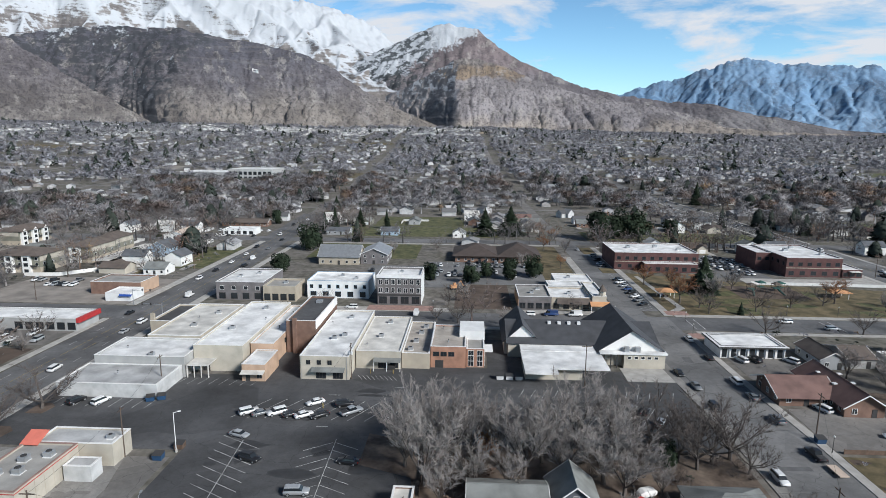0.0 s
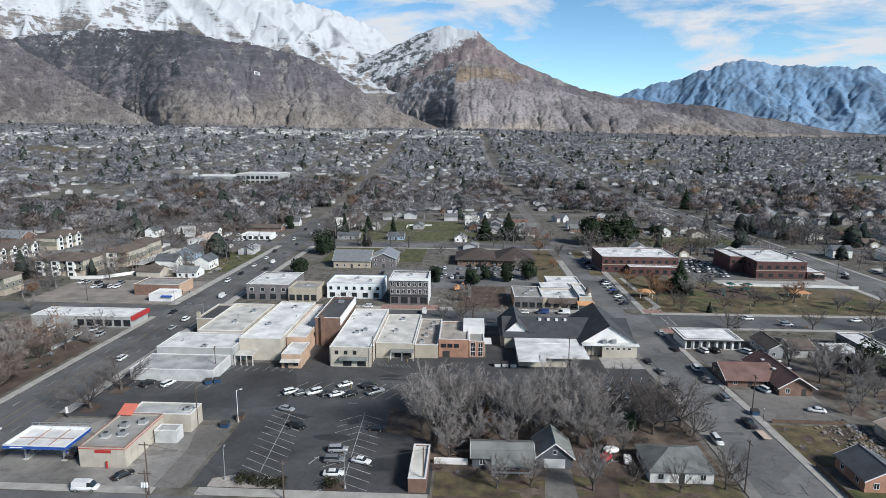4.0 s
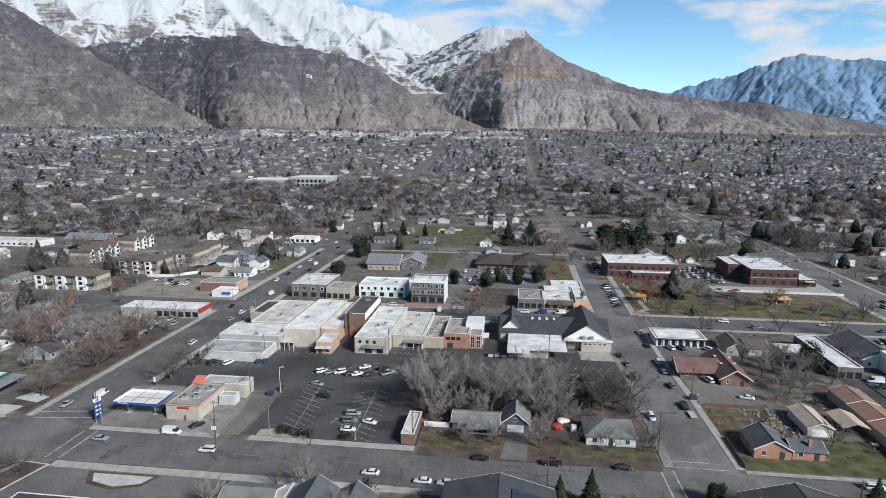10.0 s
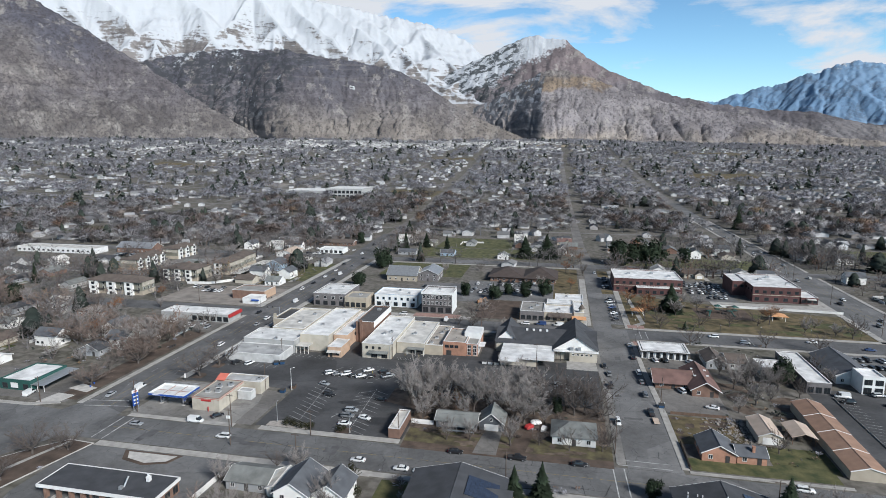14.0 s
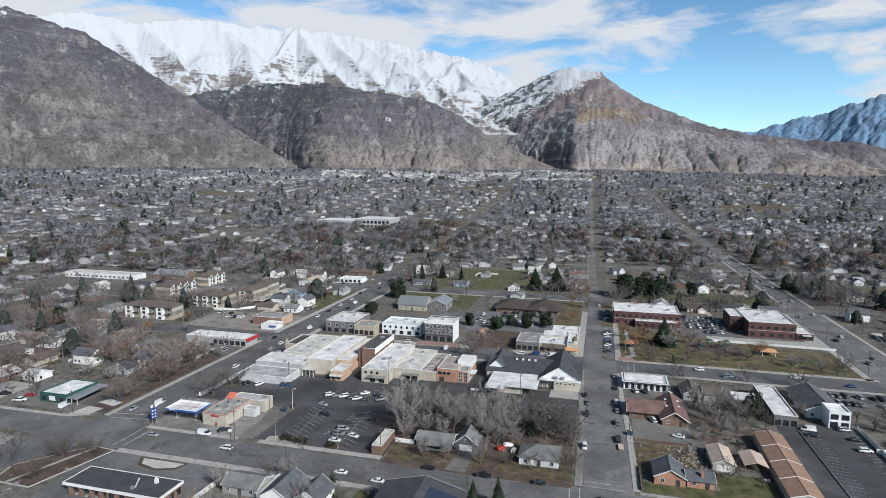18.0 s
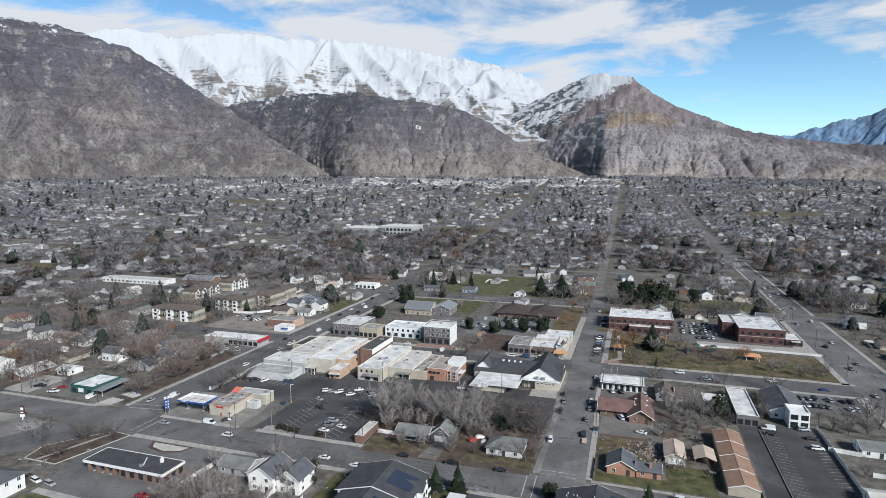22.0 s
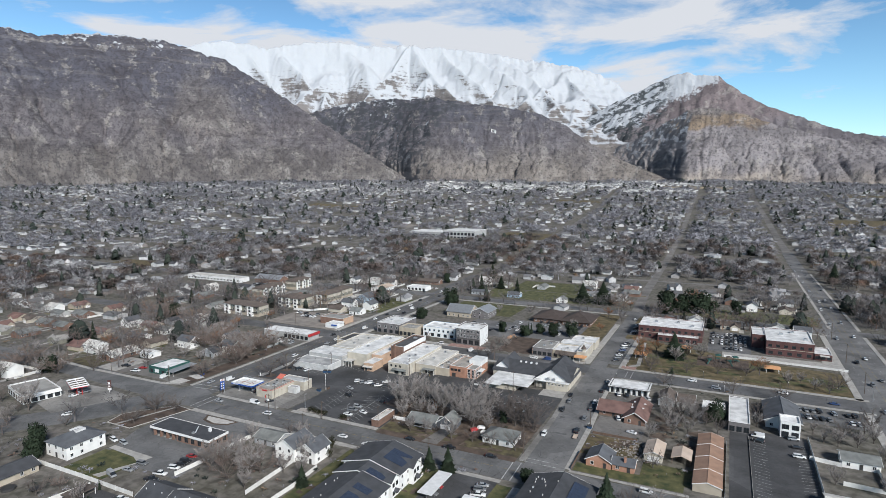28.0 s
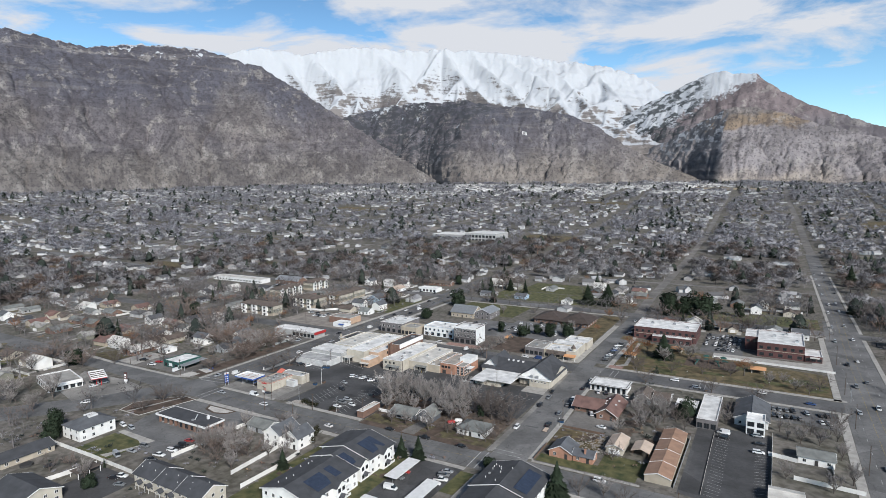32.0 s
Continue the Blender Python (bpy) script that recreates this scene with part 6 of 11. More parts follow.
# red brick civic buildings beyond the park
b1, r = flat_building("red_brick_civic_building", "two-storey dark red brick building with a white roof", "civic building", 74.6, 117.0, 299.8, 329, 8.6, "brick_red", "roof_white", 0.4)
row(b1, "S", 10, 5.3, 1.8, 1.6, r, "trim_dark", 1)
row(b1, "S", 8, 1.2, 1.8, 1.6, r, "trim_dark", 1)
row(b1, "E", 6, 5.3, 1.8, 1.6, r, "trim_dark", 1)
part("band", MB().box(r[0] - 0.1, r[1] + 0.1, r[2] - 0.1, r[2], 4.2, 4.5), "stucco_tan", b1)
b1b, r = flat_building("red_brick_entrance", "single-storey red brick front with a white roof", "civic building", 88.4, 114.6, 293.6, 299.6, 4.2, "brick_red", "roof_white", 0.3)
row(b1b, "S", 6, 0.8, 2.2, 2.0, r, "trim_dark", 1)
b2, r = flat_building("red_brick_library", "two-storey dark red brick building with a stepped white roof", "civic building", 155.4, 182, 289, 327, 9.2, "brick_red", "roof_white", 0.4)
row(b2, "S", 6, 5.6, 2.0, 1.7, r, "trim_dark", 1)
row(b2, "S", 5, 1.0, 2.4, 1.9, r, "trim_dark", 1)
row(b2, "W", 7, 5.6, 1.8, 1.6, r, "trim_dark", 1)
part("band", MB().box(r[0] - 0.1, r[1] + 0.1, r[2] - 0.1, r[2], 4.4, 4.7), "stucco_tan", b2)
b2b, r = flat_building("red_brick_west_wing", "red brick wing with a white roof and deep eaves", "civic building", 147.6, 155.2, 304, 327, 9.0, "brick_red", "roof_white", 0.3)
row(b2b, "S", 2, 5.4, 1.8, 1.6, r, "trim_dark", 1)
b2c, r = flat_building("red_brick_east_wing", "single-storey red brick wing with a white roof", "civic building", 182.2, 191.6, 288.4, 306, 3.9, "brick_red", "roof_white", 0.3)
row(b2c, "S", 3, 0.9, 2.2, 1.8, r, "trim_dark", 1)
part("round_canopy", MB().box(-2, 3, r[2] - 2.4, r[2], 3.2, 3.6), "roof_cream", b2c)
for x, y, z in ((85, 315, 8.6), (100, 318, 8.6), (110, 310, 8.6), (165, 310, 9.2), (172, 318, 9.2), (178, 300, 9.2)):
    rooftop_unit(x, y, z, 2.2, 1.6, 1.3)

# office, brown-roofed clinic and neighbours east of the side street
off, r = flat_building("small_office", "low office with white walls and a white roof edged in black", "office", 77.0, 96.4, 174.6, 186.6, 3.6, "white_wall", "roof_white", 0.15, "trim_dark")
for a, b, c, d in ((r[0] - 0.9, r[1] + 0.9, r[2] - 1.2, r[2]), (r[0] - 0.9, r[1] + 0.9, r[3] - 0.6, r[3] + 0.6), (r[0] - 0.9, r[0] + 0.3, r[2], r[3] - 0.6), (r[1] - 0.3, r[1] + 0.9, r[2], r[3] - 0.6)):
    part("eaves", MB().box(a, b, c, d, 3.35, 3.8), "trim_dark", off)
part("eaves_deck", MB().ring(r[0] - 0.8, r[1] + 0.8, r[2] - 1.1, r[3] + 0.5, 3.8, 3.86, 1.6), "roof_white", off)
row(off, "S", 7, 0.3, 1.3, 2.5, r, "trim_dark", 0)
for i in range(8):
    part("pier", MB().box(r[0] + i * (r[1] - r[0] - 0.3) / 7, r[0] + 0.3 + i * (r[1] - r[0] - 0.3) / 7, r[2] - 0.35, r[2] - 0.05, 0, 3.35), "trim", off)
house("brown_roofed_clinic", "brick clinic with a low red-brown shingle roof", "clinic", 78.2, 91.4, 141.4, 153.6, 3.0, 5.6, "brick_brown", "roof_brown", "x", 1.3)
house("brown_roofed_clinic_wing", "brick clinic wing with a red-brown gabled roof", "clinic", 90.6, 100.0, 135.8, 157.6, 3.1, 6.0, "brick_brown", "roof_brown", "y", 1.0)
for x, y in ((88, 150.5), (93.2, 152), (98, 151), (97.8, 145), (93, 144.5), (84, 145)):
    part("skylight", MB().box(-0.5, 0.5, -0.5, 0.5, 0, 0.25), "metal_white", tagged(thing("roof_light", "small white roof light on brown shingles", "roof light", x, y, 4.9 if 90 < x else 4.2, group="roof lights"), ""))
house("grey_cottage", "small grey-brown house with a shingle roof", "house", 102.4, 109.8, 166.6, 180, 3.2, 5.2, "siding_grey", "roof_umber", "y", 0.5)
house("grey_cottage", "grey house with a weathered roof among trees", "house", 111.2, 119, 168, 180, 3.0, 4.8, "stucco_grey", "roof_umber", "x", 0.5)
rb, r = flat_building("white_roofed_salon", "long low shop with a patchy white roof and brick piers", "shop", 134.2, 142.8, 147.4, 182.6, 4.3, "brick_grey", "roof_white", 0.3)
row(rb, "S", 3, 0.4, 2.0, 2.3, r, "trim_dark", 1)
row(rb, "W", 8, 1.0, 2.0, 1.8, r, "trim_dark", 1)
rl, r = flat_building("white_roofed_bungalow", "low building with a flat white roof", "shop", 122.6, 132.6, 163.4, 173.6, 3.3, "stucco_grey", "roof_white", 0.2)
row(rl, "S", 3, 0.7, 1.6, 1.7, r, "trim_dark", 1)
house("dark_gabled_chapel", "chapel with a broad dark roof", "chapel", 149.4, 163.4, 160, 185, 3.8, 7.0, "white_wall", "roof_slate", "y", 0.8)
cw, r = flat_building("white_modern_front", "white modern block with a glazed balcony", "office", 154.6, 162.2, 150.6, 159.6, 6.8, "white_wall", "roof_white", 0.4)
row(cw, "S", 2, 3.9, 2.6, 2.0, r, "trim_dark", 1)
row(cw, "S", 2, 0.3, 2.6, 2.4, r, "trim_dark", 1)
row(cw, "E", 3, 3.9, 1.8, 1.8, r, "trim_dark", 1)
for i in range(4):
    house("metal_shed_bay", "bay of a long shed with a brown ribbed metal roof", "shed", 122.8, 132.4, 84.4 + 11.5 * i, 95.8 + 11.5 * i, 2.8 + 0.14 * i, 4.2 + 0.14 * i, "stucco_tan", "roof_rust", "y", 0.25, windows=False)
g1, r = house("detached_garage", "cream garage with a tan roof and a white door", "garage", 103.8, 110.8, 101.6, 114.6, 2.8, 4.2, "stucco", "roof_tan", "y", 0.4, windows=False)
door(g1, "S", 0.5, r, 4.6, 2.3, "trim", "garage_door")
g2 = thing("carport", "open carport with a tan roof on posts", "carport", 117.6, 107.8)
g2r = (-3.4, 3.4, -4.8, 4.8)
part("roof", gable_mesh(g2r, 2.8, 4.0, "y", 0.4), "roof_tan", g2)
part("back_wall", MB().box(g2r[0], g2r[1], g2r[3] - 0.2, g2r[3], 0, 2.9), "stucco", g2)
for x in (g2r[0], g2r[1] - 0.2):
    for y in (-4.6, -1.5, 1.5):
        part("post", MB().box(x, x + 0.2, y, y + 0.2, 0, 2.8), "wood", g2)
TAKEN.append((113, 122, 101, 114))
bh, r = house("brick_bungalow", "orange brick bungalow with a dark roof and chimney", "house", 83.8, 93.4, 87.2, 97.4, 2.9, 5.4, "brick", "roof_slate", "y", 0.5)
house("brick_bungalow_wing", "orange brick bungalow wing with a dark roof", "house", 93.8, 102, 87.6, 94.6, 2.7, 4.2, "brick", "roof_slate", "x", 0.5, chimney=(0.6, -2.0))
house("hipped_bungalow", "white bungalow with a weathered green-grey hipped roof", "house", 39.2, 52.8, 88.4, 99.2, 2.9, 5.6, "siding", "roof_weather", "hip", 0.6)
gb, r = house("grey_bungalow", "small bungalow with a grey metal roof", "house", 0.4, 14.2, 92.2, 100.0, 2.7, 4.2, "siding_dark", "roof_weather", "x", 0.5)
part("porch_roof", MB().add([(-2.6, -6.8, 2.1), (6.6, -6.8, 2.1), (6.6, -3.8, 2.75), (-2.6, -3.8, 2.75), (-2.6, -6.8, 2.2), (6.6, -6.8, 2.2), (6.6, -3.8, 2.87), (-2.6, -3.8, 2.87)], [(3, 2, 1, 0), (4, 5, 6, 7), (0, 1, 5, 4), (1, 2, 6, 5), (2, 3, 7, 6), (3, 0, 4, 7)]), "roof_weather", gb, "low lean-to porch roof")
for x in (-2.5, 0.6, 3.6, 6.4):
    part("post", MB().box(x, x + 0.12, -6.7, -6.58, 0, 2.15), "siding_grey", gb)
part("porch_rail", MB().box(-2.5, 6.4, -6.68, -6.6, 0.5, 0.95), "siding_grey", gb)
gg, r = house("gabled_garage", "dark garage with a grey shingle gable and pale door", "garage", 15.0, 23.2, 93.0, 101.2, 2.9, 6.2, "siding_dark", "roof_weather", "y", 0.5, windows=False)
door(gg, "S", 0.5, r, 4.8, 2.3, "trim", "garage_door")
opening(gg, "S", 0.5, 3.5, 0.8, 0.8, *r)
sh, r = flat_building("brick_lean_to", "narrow brown outbuilding beside the car park", "outbuilding", -13.2, -9.4, 81.8, 96.0, 3.0, "brick_brown", "roof_cream", 0.3)
solid("white_tarpaulin", MB().box(-8.4, -0.6, 93.2, 93.5, -0.1, 1.6), "trim", "low pale fence panel by the yard", "fence")

# south side of the lower street
bank, r = flat_building("bank", "low bank with a dark roof, white fascia and drive-through bays", "bank", -80.5, -60.8, 31.4, 41.2, 3.6, "brick_brown", "roof_dark", 0.05)
part("fascia", MB().ring(-25.9, 10.2, -5.6, 5.3, 3.3, 4.2, 0.3), "trim", bank)
part("canopy_roof", MB().box(-25.6, 9.9, -5.3, 5.0, 3.7, 4.1), "roof_dark", bank)
for x in (-22.4, -18.4, -14.6):
    part("lane_island", MB().box(x, x + 1.0, -4.8, 4.4, -0.1, 0.22), "concrete", bank)
row(bank, "S", 5, 0.6, 1.8, 2.0, r, "trim_dark", 1)
row(bank, "E", 3, 0.6, 1.8, 2.0, r, "trim_dark", 1)
for x in (-24.2, -20.2, -16.2, -12.6):
    for y in (-5.1, 3.7):
        part("column", MB().box(x, x + 0.7, y, y + 1.2, 0, 3.7), "brick_brown", bank)
TAKEN.append((-98, -58, 28, 46))
part("roof_unit", MB().box(2.4, 3.4, 1.5, 2.5, 4.1, 5.5).box(2.7, 3.1, 1.8, 2.2, 5.5, 6.2), "metal_white", bank)
part("roof_unit", MB().box(-2.2, -1.4, -3.4, -2.4, 4.1, 4.9).tube((-1.6, -2.0, 4.1), (-1.0, -0.6, 6.6), 0.25, 0.25), "metal", bank)
sheet("drive_island", [(-91.5, 57.8), (-88.6, 52.6), (-80.6, 50.9), (-73.6, 53.2), (-71.5, 58)], 0.16, "dirt", "kerbed island of bare soil in the bank yard")
sheet("island_gravel", [(-89.6, 57.0), (-87.4, 53.6), (-80.6, 52.0), (-74.6, 53.9), (-73.0, 57.2)], 0.20, "kerb", "pale concrete slab on the kerbed island")
house("white_two_storey_house", "big white two-storey house with a grey hipped roof", "house", -118.4, -104.8, -0.8, 15.6, 5.6, 8.8, "siding", "roof_slate", "hip", 0.6, storeys=2)
solid("roof_deck", MB().box(-114.0, -109.6, 6.4, 10.6, 7.4, 8.7), "roof_white", "flat white deck on top of a grey hipped roof", "roof deck")
wg, r = house("white_gabled_house", "tall white house with a steep gable", "house", -31, -21.5, 38.2, 50.4, 5.6, 8.6, "siding", "roof_slate", "y", 0.5, storeys=2)
house("white_gabled_house_wing", "white house wing with a grey gabled roof", "house", -21.2, -12.6, 40, 50, 5.2, 8.0, "siding", "roof_slate", "y", 0.5, storeys=2)
house("grey_bungalow", "bungalow with a weathered roof behind a hedge", "house", -49, -36.6, 45, 54, 2.8, 4.6, "siding_grey", "roof_weather", "x", 0.5)
house("grey_bungalow", "lean-to with a pale metal roof", "house", -36.2, -32.2, 44, 54, 2.6, 3.4, "siding", "roof_cream", "y", 0.4)
def solar(x, y, z, nx, ny, tilt, axis):
    root = thing("solar_array", "blue solar panels on a dark roof", "solar panels", x, y, z, group="solar arrays")
    for i in range(nx):
        for j in range(ny):
            if axis == "x":
                part("panel", shared("panel", lambda: MB().box(-0.5, 0.5, -0.82, 0.82, 0.06, 0.12).mesh("panel", M["solar"])), None, root, at=pose((i - (nx - 1) / 2) * 1.05, (j - (ny - 1) / 2) * 1.7 * math.cos(tilt), (j - (ny - 1) / 2) * 1.7 * math.sin(tilt), math.degrees(tilt)))
            else:
                part("panel", shared("panel", lambda: MB().box(-0.5, 0.5, -0.82, 0.82, 0.06, 0.12).mesh("panel", M["solar"])), None, root, at=pose((j - (ny - 1) / 2) * 1.05 * math.cos(tilt), (i - (nx - 1) / 2) * 1.7, -(j - (ny - 1) / 2) * 1.05 * math.sin(tilt), 0, math.degrees(tilt)))
apt_label = "white apartment block with a dark shingle roof and solar panels"
house("apartment_block", apt_label, "apartments", 6.5, 28.4, 2, 28.8, 6.4, 9.2, "siding", "roof_dark", "y", 0.7, storeys=2)
house("apartment_block", apt_label, "apartments", 5.5, 26, 29.1, 36.9, 6.6, 9.5, "siding", "roof_dark", "y", 0.7, storeys=2)
house("apartment_block", apt_label, "apartments", 3.5, 27.8, 37.2, 54, 6.8, 9.9, "siding", "roof_dark", "y", 0.7, storeys=2)


def apartment_bay(y, face_x, eave):
    """A gabled bay with windows and balconies on the east front."""
    q = (-1.2, 2.0, -2.6, 2.6)
    bay = thing("apartment_bay", "white gabled bay with windows on an apartment front", "bay window", face_x, y)
    part("wall", gable_walls(q, eave, eave + 1.7, "x"), "siding", bay)
    part("roof", gable_mesh((-5.6, 2.0, -2.6, 2.6), eave, eave + 1.7, "x", 0.4), "roof_dark", bay)
    for z in (0.9, 4.0):
        for u in (0.28, 0.72):
            opening(bay, "E", u, z, 1.2, 1.4, *q, "trim_dark", 1)
        part("balcony", MB().box(0.0, 1.9, 2.9, 5.4, z - 0.9, z - 0.7).box(1.8, 1.9, 2.9, 5.4, z - 0.7, z + 0.2), "trim", bay)
    part("entrance_canopy", gable_mesh((2.0, 3.8, -1.2, 1.2), 2.5, 3.3, "x", 0.2), "roof_dark", bay)


for y, fx_, ev in ((46.5, 27.8, 6.6), (34, 26, 6.4), (17, 28.4, 6.2), (6.5, 28.4, 6.2)):
    apartment_bay(y, fx_, ev)
solar(22.6, 45.4, 8.46, 5, 8, math.atan2(3.1, 12.15), "y")
solar(21.6, 31.6, 8.06, 2, 7, math.atan2(2.9, 10.25), "y")
solar(22.9, 21.0, 8.04, 2, 6, math.atan2(2.8, 10.95), "y")
solar(23.6, 12.6, 7.86, 5, 7, math.atan2(2.8, 10.95), "y")
house("apartment_block", "white apartment block with a dark roof and solar panels", "apartments", 70.5, 93.5, 40.5, 60, 5.8, 9.0, "siding", "roof_dark", "y", 0.7, storeys=2)
house("apartment_block", "white apartment block with a dark roof", "apartments", 71.5, 91, 26, 40.2, 5.6, 8.6, "siding", "roof_dark", "y", 0.7, storeys=2)
solar(89.0, 49.6, 7.38, 9, 5, math.atan2(3.2, 11.5), "y")
rp = random.Random(12)
for i in range(34):
    on = i % 3
    x, y, z = (rp.uniform(73, 82), rp.uniform(42, 58), None) if on == 0 else (rp.uniform(8, 16), rp.uniform(4, 52), None) if on == 1 else (rp.uniform(-46, -10), rp.uniform(-11, -6.6), None)
    z = 5.8 + (x - 70.5) * 0.278 if on == 0 else 6.4 + (x - 6.5) * 0.255 if on == 1 else 4.9 + (y + 12) * 0.5
    solid("vent_pipe", MB().tube((x, y, z - 0.4), (x, y, z + 0.75), 0.14, 0.14, 6), "metal_white", "small white vent pipe on dark shingles", "roof vent", "roof vents")
tl0 = "cream townhouse with a dark roof and white ridge flashing"
for x0, y0 in ((-47, -12), (-34, -12.4), (-21, -12.8)):
    th, r = house("townhouse", tl0, "townhouse", x0, x0 + 12.7, y0, y0 + 11.2, 5.0, 7.8, "stucco", "roof_dark", "x", 0.6, storeys=2, group="cream townhouses")
    for sx in (-2.4, 3.4):
        part("porch_roof", gable_mesh((sx - 1.3, sx + 1.3, r[2] - 1.8, r[2]), 2.5, 3.5, "y", 0.2), "roof_dark", th)
        for q in (-1.15, 1.05):
            part("porch_post", MB().box(sx + q, sx + q + 0.1, r[2] - 1.7, r[2] - 1.6, 0, 2.5), "trim", th)
house("townhouse", tl0, "townhouse", -82, -61, -46, -31, 4.8, 7.6, "stucco", "roof_dark", "x", 0.6, storeys=2, group="cream townhouses")
house("long_bungalow", "long tan bungalow with a dark roof and a back deck", "house", -117, -106.4, -31, -10.5, 2.9, 4.8, "stucco_tan", "roof_dark", "y", 0.7)
solid("garden_pool", MB().tube((-101.5, -24, -0.1), (-101.5, -24, 0.9), 2.4, 2.4, 16), "trim_dark", "round dark trampoline in a back garden", "trampoline")
slab("townhouse_yard", -72, -49, -36, -9, 0.04, "asphalt_dark", "dark asphalt yard behind the townhouses")
cw_ = thing("carport", "low dark carport with open front", "carport", -73, -16)
part("roof", MB().box(-3, 3, -4.6, 4.6, 2.4, 2.6), "roof_umber", cw_)
for y in (-4.3, 0, 4.3):
    part("post", MB().box(2.7, 2.9, y - 0.1, y + 0.1, 0, 2.4), "trim", cw_)
    part("post", MB().box(-2.9, -2.7, y - 0.1, y + 0.1, 0, 2.4), "trim", cw_)
for cx_, cy_, cl in ((54.6, 33, 8.4), (40.6, 12, 9.0)):
    cc = thing("carport", "white flat carport roof on steel posts", "carport", cx_, cy_)
    part("roof", MB().box(-2.8, 2.8, -cl, cl, 2.8, 3.05), "metal_white", cc)
    for y in (-cl + 1, 0, cl - 1):
        part("post", MB().box(-0.1, 0.1, y - 0.1, y + 0.1, 0, 2.8), "metal", cc)
slab("drive_lawn", 57.5, 63.2, 40, 57.6, 0.12, "grass_green", "green lawn strip beside the apartment drive", "grass")
slab("drive_walk", 63.6, 67.2, 36, 58.2, 0.13, "concrete", "pale concrete walk beside the apartment drive")
slab("east_lawn", 34.2, 36.4, 53, 57.6, 0.10, "dirt", "bark bed at the corner of the drive", "grass")
ca = thing("carport", "white flat carport roof on steel posts", "carport", 38.9, 44)
part("roof", MB().box(-2.8, 2.8, -8.6, 8.6, 2.8, 3.05), "metal_white", ca)
for y in (-7, -2.3, 2.3, 7):
    part("post", MB().box(-0.1, 0.1, y - 0.1, y + 0.1, 0, 2.8), "metal", ca)

# west of the main street
redl, r = flat_building("white_roofed_tyre_shop", "long grey workshop with a white roof and a red end fascia", "workshop", -174.4, -133.6, 185.2, 197, 4.2, "stucco_grey", "roof_white", 0.25)
row(redl, "S", 6, 0.6, 2.6, 2.4, r, "trim_dark", 1, 0.45, 1.0)
part("red_fascia", MB().box(r[1], r[1] + 1.0, r[2] - 0.2, r[3] + 0.2, 3.0, 4.7), "red", redl)
bs, r = flat_building("brick_storefront", "brown brick storefront with a painted front", "shop", -160.4, -138.6, 233.4, 247.6, 4.8, "brick_brown", "roof_gray", 0.5)
part("front_panel", MB().box(r[1], r[1] + 0.1, r[2], r[3], 0.3, 5.2), "stucco_peach", bs)
row(bs, "E", 3, 0.6, 2.2, 2.2, r, "trim_dark", 1)
ws, r = flat_building("pale_side_shop", "small pale blue annex beside a brick storefront", "shop", -147.6, -137.2, 223.0, 233.0, 3.2, "white_wall", "roof_white", 0.2)
awning(ws, r[0] + 6, r[1] + 0.8, r[2] - 0.8, r[2], 2.2, 2.8, "blue")
house("white_cottage", "small white gabled cottage", "house", -158, -147.2, 269.4, 279, 3.0, 5.4, "siding", "roof_weather", "x", 0.4)
house("blue_gabled_house", "dark blue two-storey house with white gables", "house", -180, -167.4, 312.4, 326, 5.2, 8.6, "siding_blue", "roof_slate", "y", 0.5, storeys=2)
cp = thing("carport", "long pale carport roof on posts", "carport", -191, 312)
part("roof", MB().box(-4.4, 4.4, -25, 25, 2.7, 2.95), "roof_cream", cp)
for y in range(-24, 25, 8):
    part("post", MB().box(-0.1, 0.1, y - 0.1, y + 0.1, 0, 2.7), "metal", cp)
TAKEN.append((-198, -184, 284, 340))
gr, r = flat_building("teal_shop", "dark teal shop with a white roof and metal lean-to", "shop", -174, -159.6, 89.2, 106.4, 3.8, "green_wall", "roof_white", 0.3, "green_wall")
awning(gr, r[1] - 0.2, r[1] + 6.0, r[2], r[3], 2.6, 3.2, "metal", 3)
row(gr, "S", 3, 0.6, 2.2, 2.0, r, "trim_dark", 1)
part("poster", MB().box(r[0] + 5.2, r[0] + 8.6, r[2] - 0.14, r[2] - 0.1, 0.9, 3.0), "trim", gr)
TAKEN.append((-178, -150, 84, 110))
g2c = thing("petrol_canopy", "white petrol canopy with a red stripe across the junction", "canopy", -177.6, 49.3, 0, -23)
part("fascia", MB().ring(-8.1, 8.1, -4.1, 4.1, 5.0, 6.0, 0.3), "metal_white", g2c)
part("stripe", MB().box(-8.15, 8.15, -4.16, -4.1, 5.05, 5.4).box(8.1, 8.16, -4.1, 4.1, 5.05, 5.4), "red", g2c)
part("deck", MB().box(-7.8, 7.8, -3.8, 3.8, 5.1, 5.3), "roof_umber", g2c)
for x in (-3.9, 0, 3.9):
    part("roof_beam", MB().box(x - 0.15, x + 0.15, -3.8, 3.8, 5.3, 5.75), "trim", g2c)
part("roof_beam", MB().box(-7.8, 7.8, -0.15, 0.15, 5.3, 5.7), "trim", g2c)
for x in (-4.4, 4.4):
    for y in (-1.2, 1.2):
        part("column", MB().box(x - 0.2, x + 0.2, y - 0.2, y + 0.2, 0, 5.0), "red", g2c)
for x in (-1.8, 1.8):
    pump = part("fuel_pump", MB().box(x - 0.5, x + 0.5, -0.35, 0.35, 0.15, 1.9), "metal_white", g2c)
    part("pump_head", MB().box(x - 0.55, x + 0.55, -0.4, 0.4, 1.9, 2.2), "red", pump)
st2, r = flat_building("white_corner_store", "low white convenience store with a grey roof", "shop", -210, -184, 29.5, 46.5, 3.8, "white_wall", "roof_gray", 0.5)
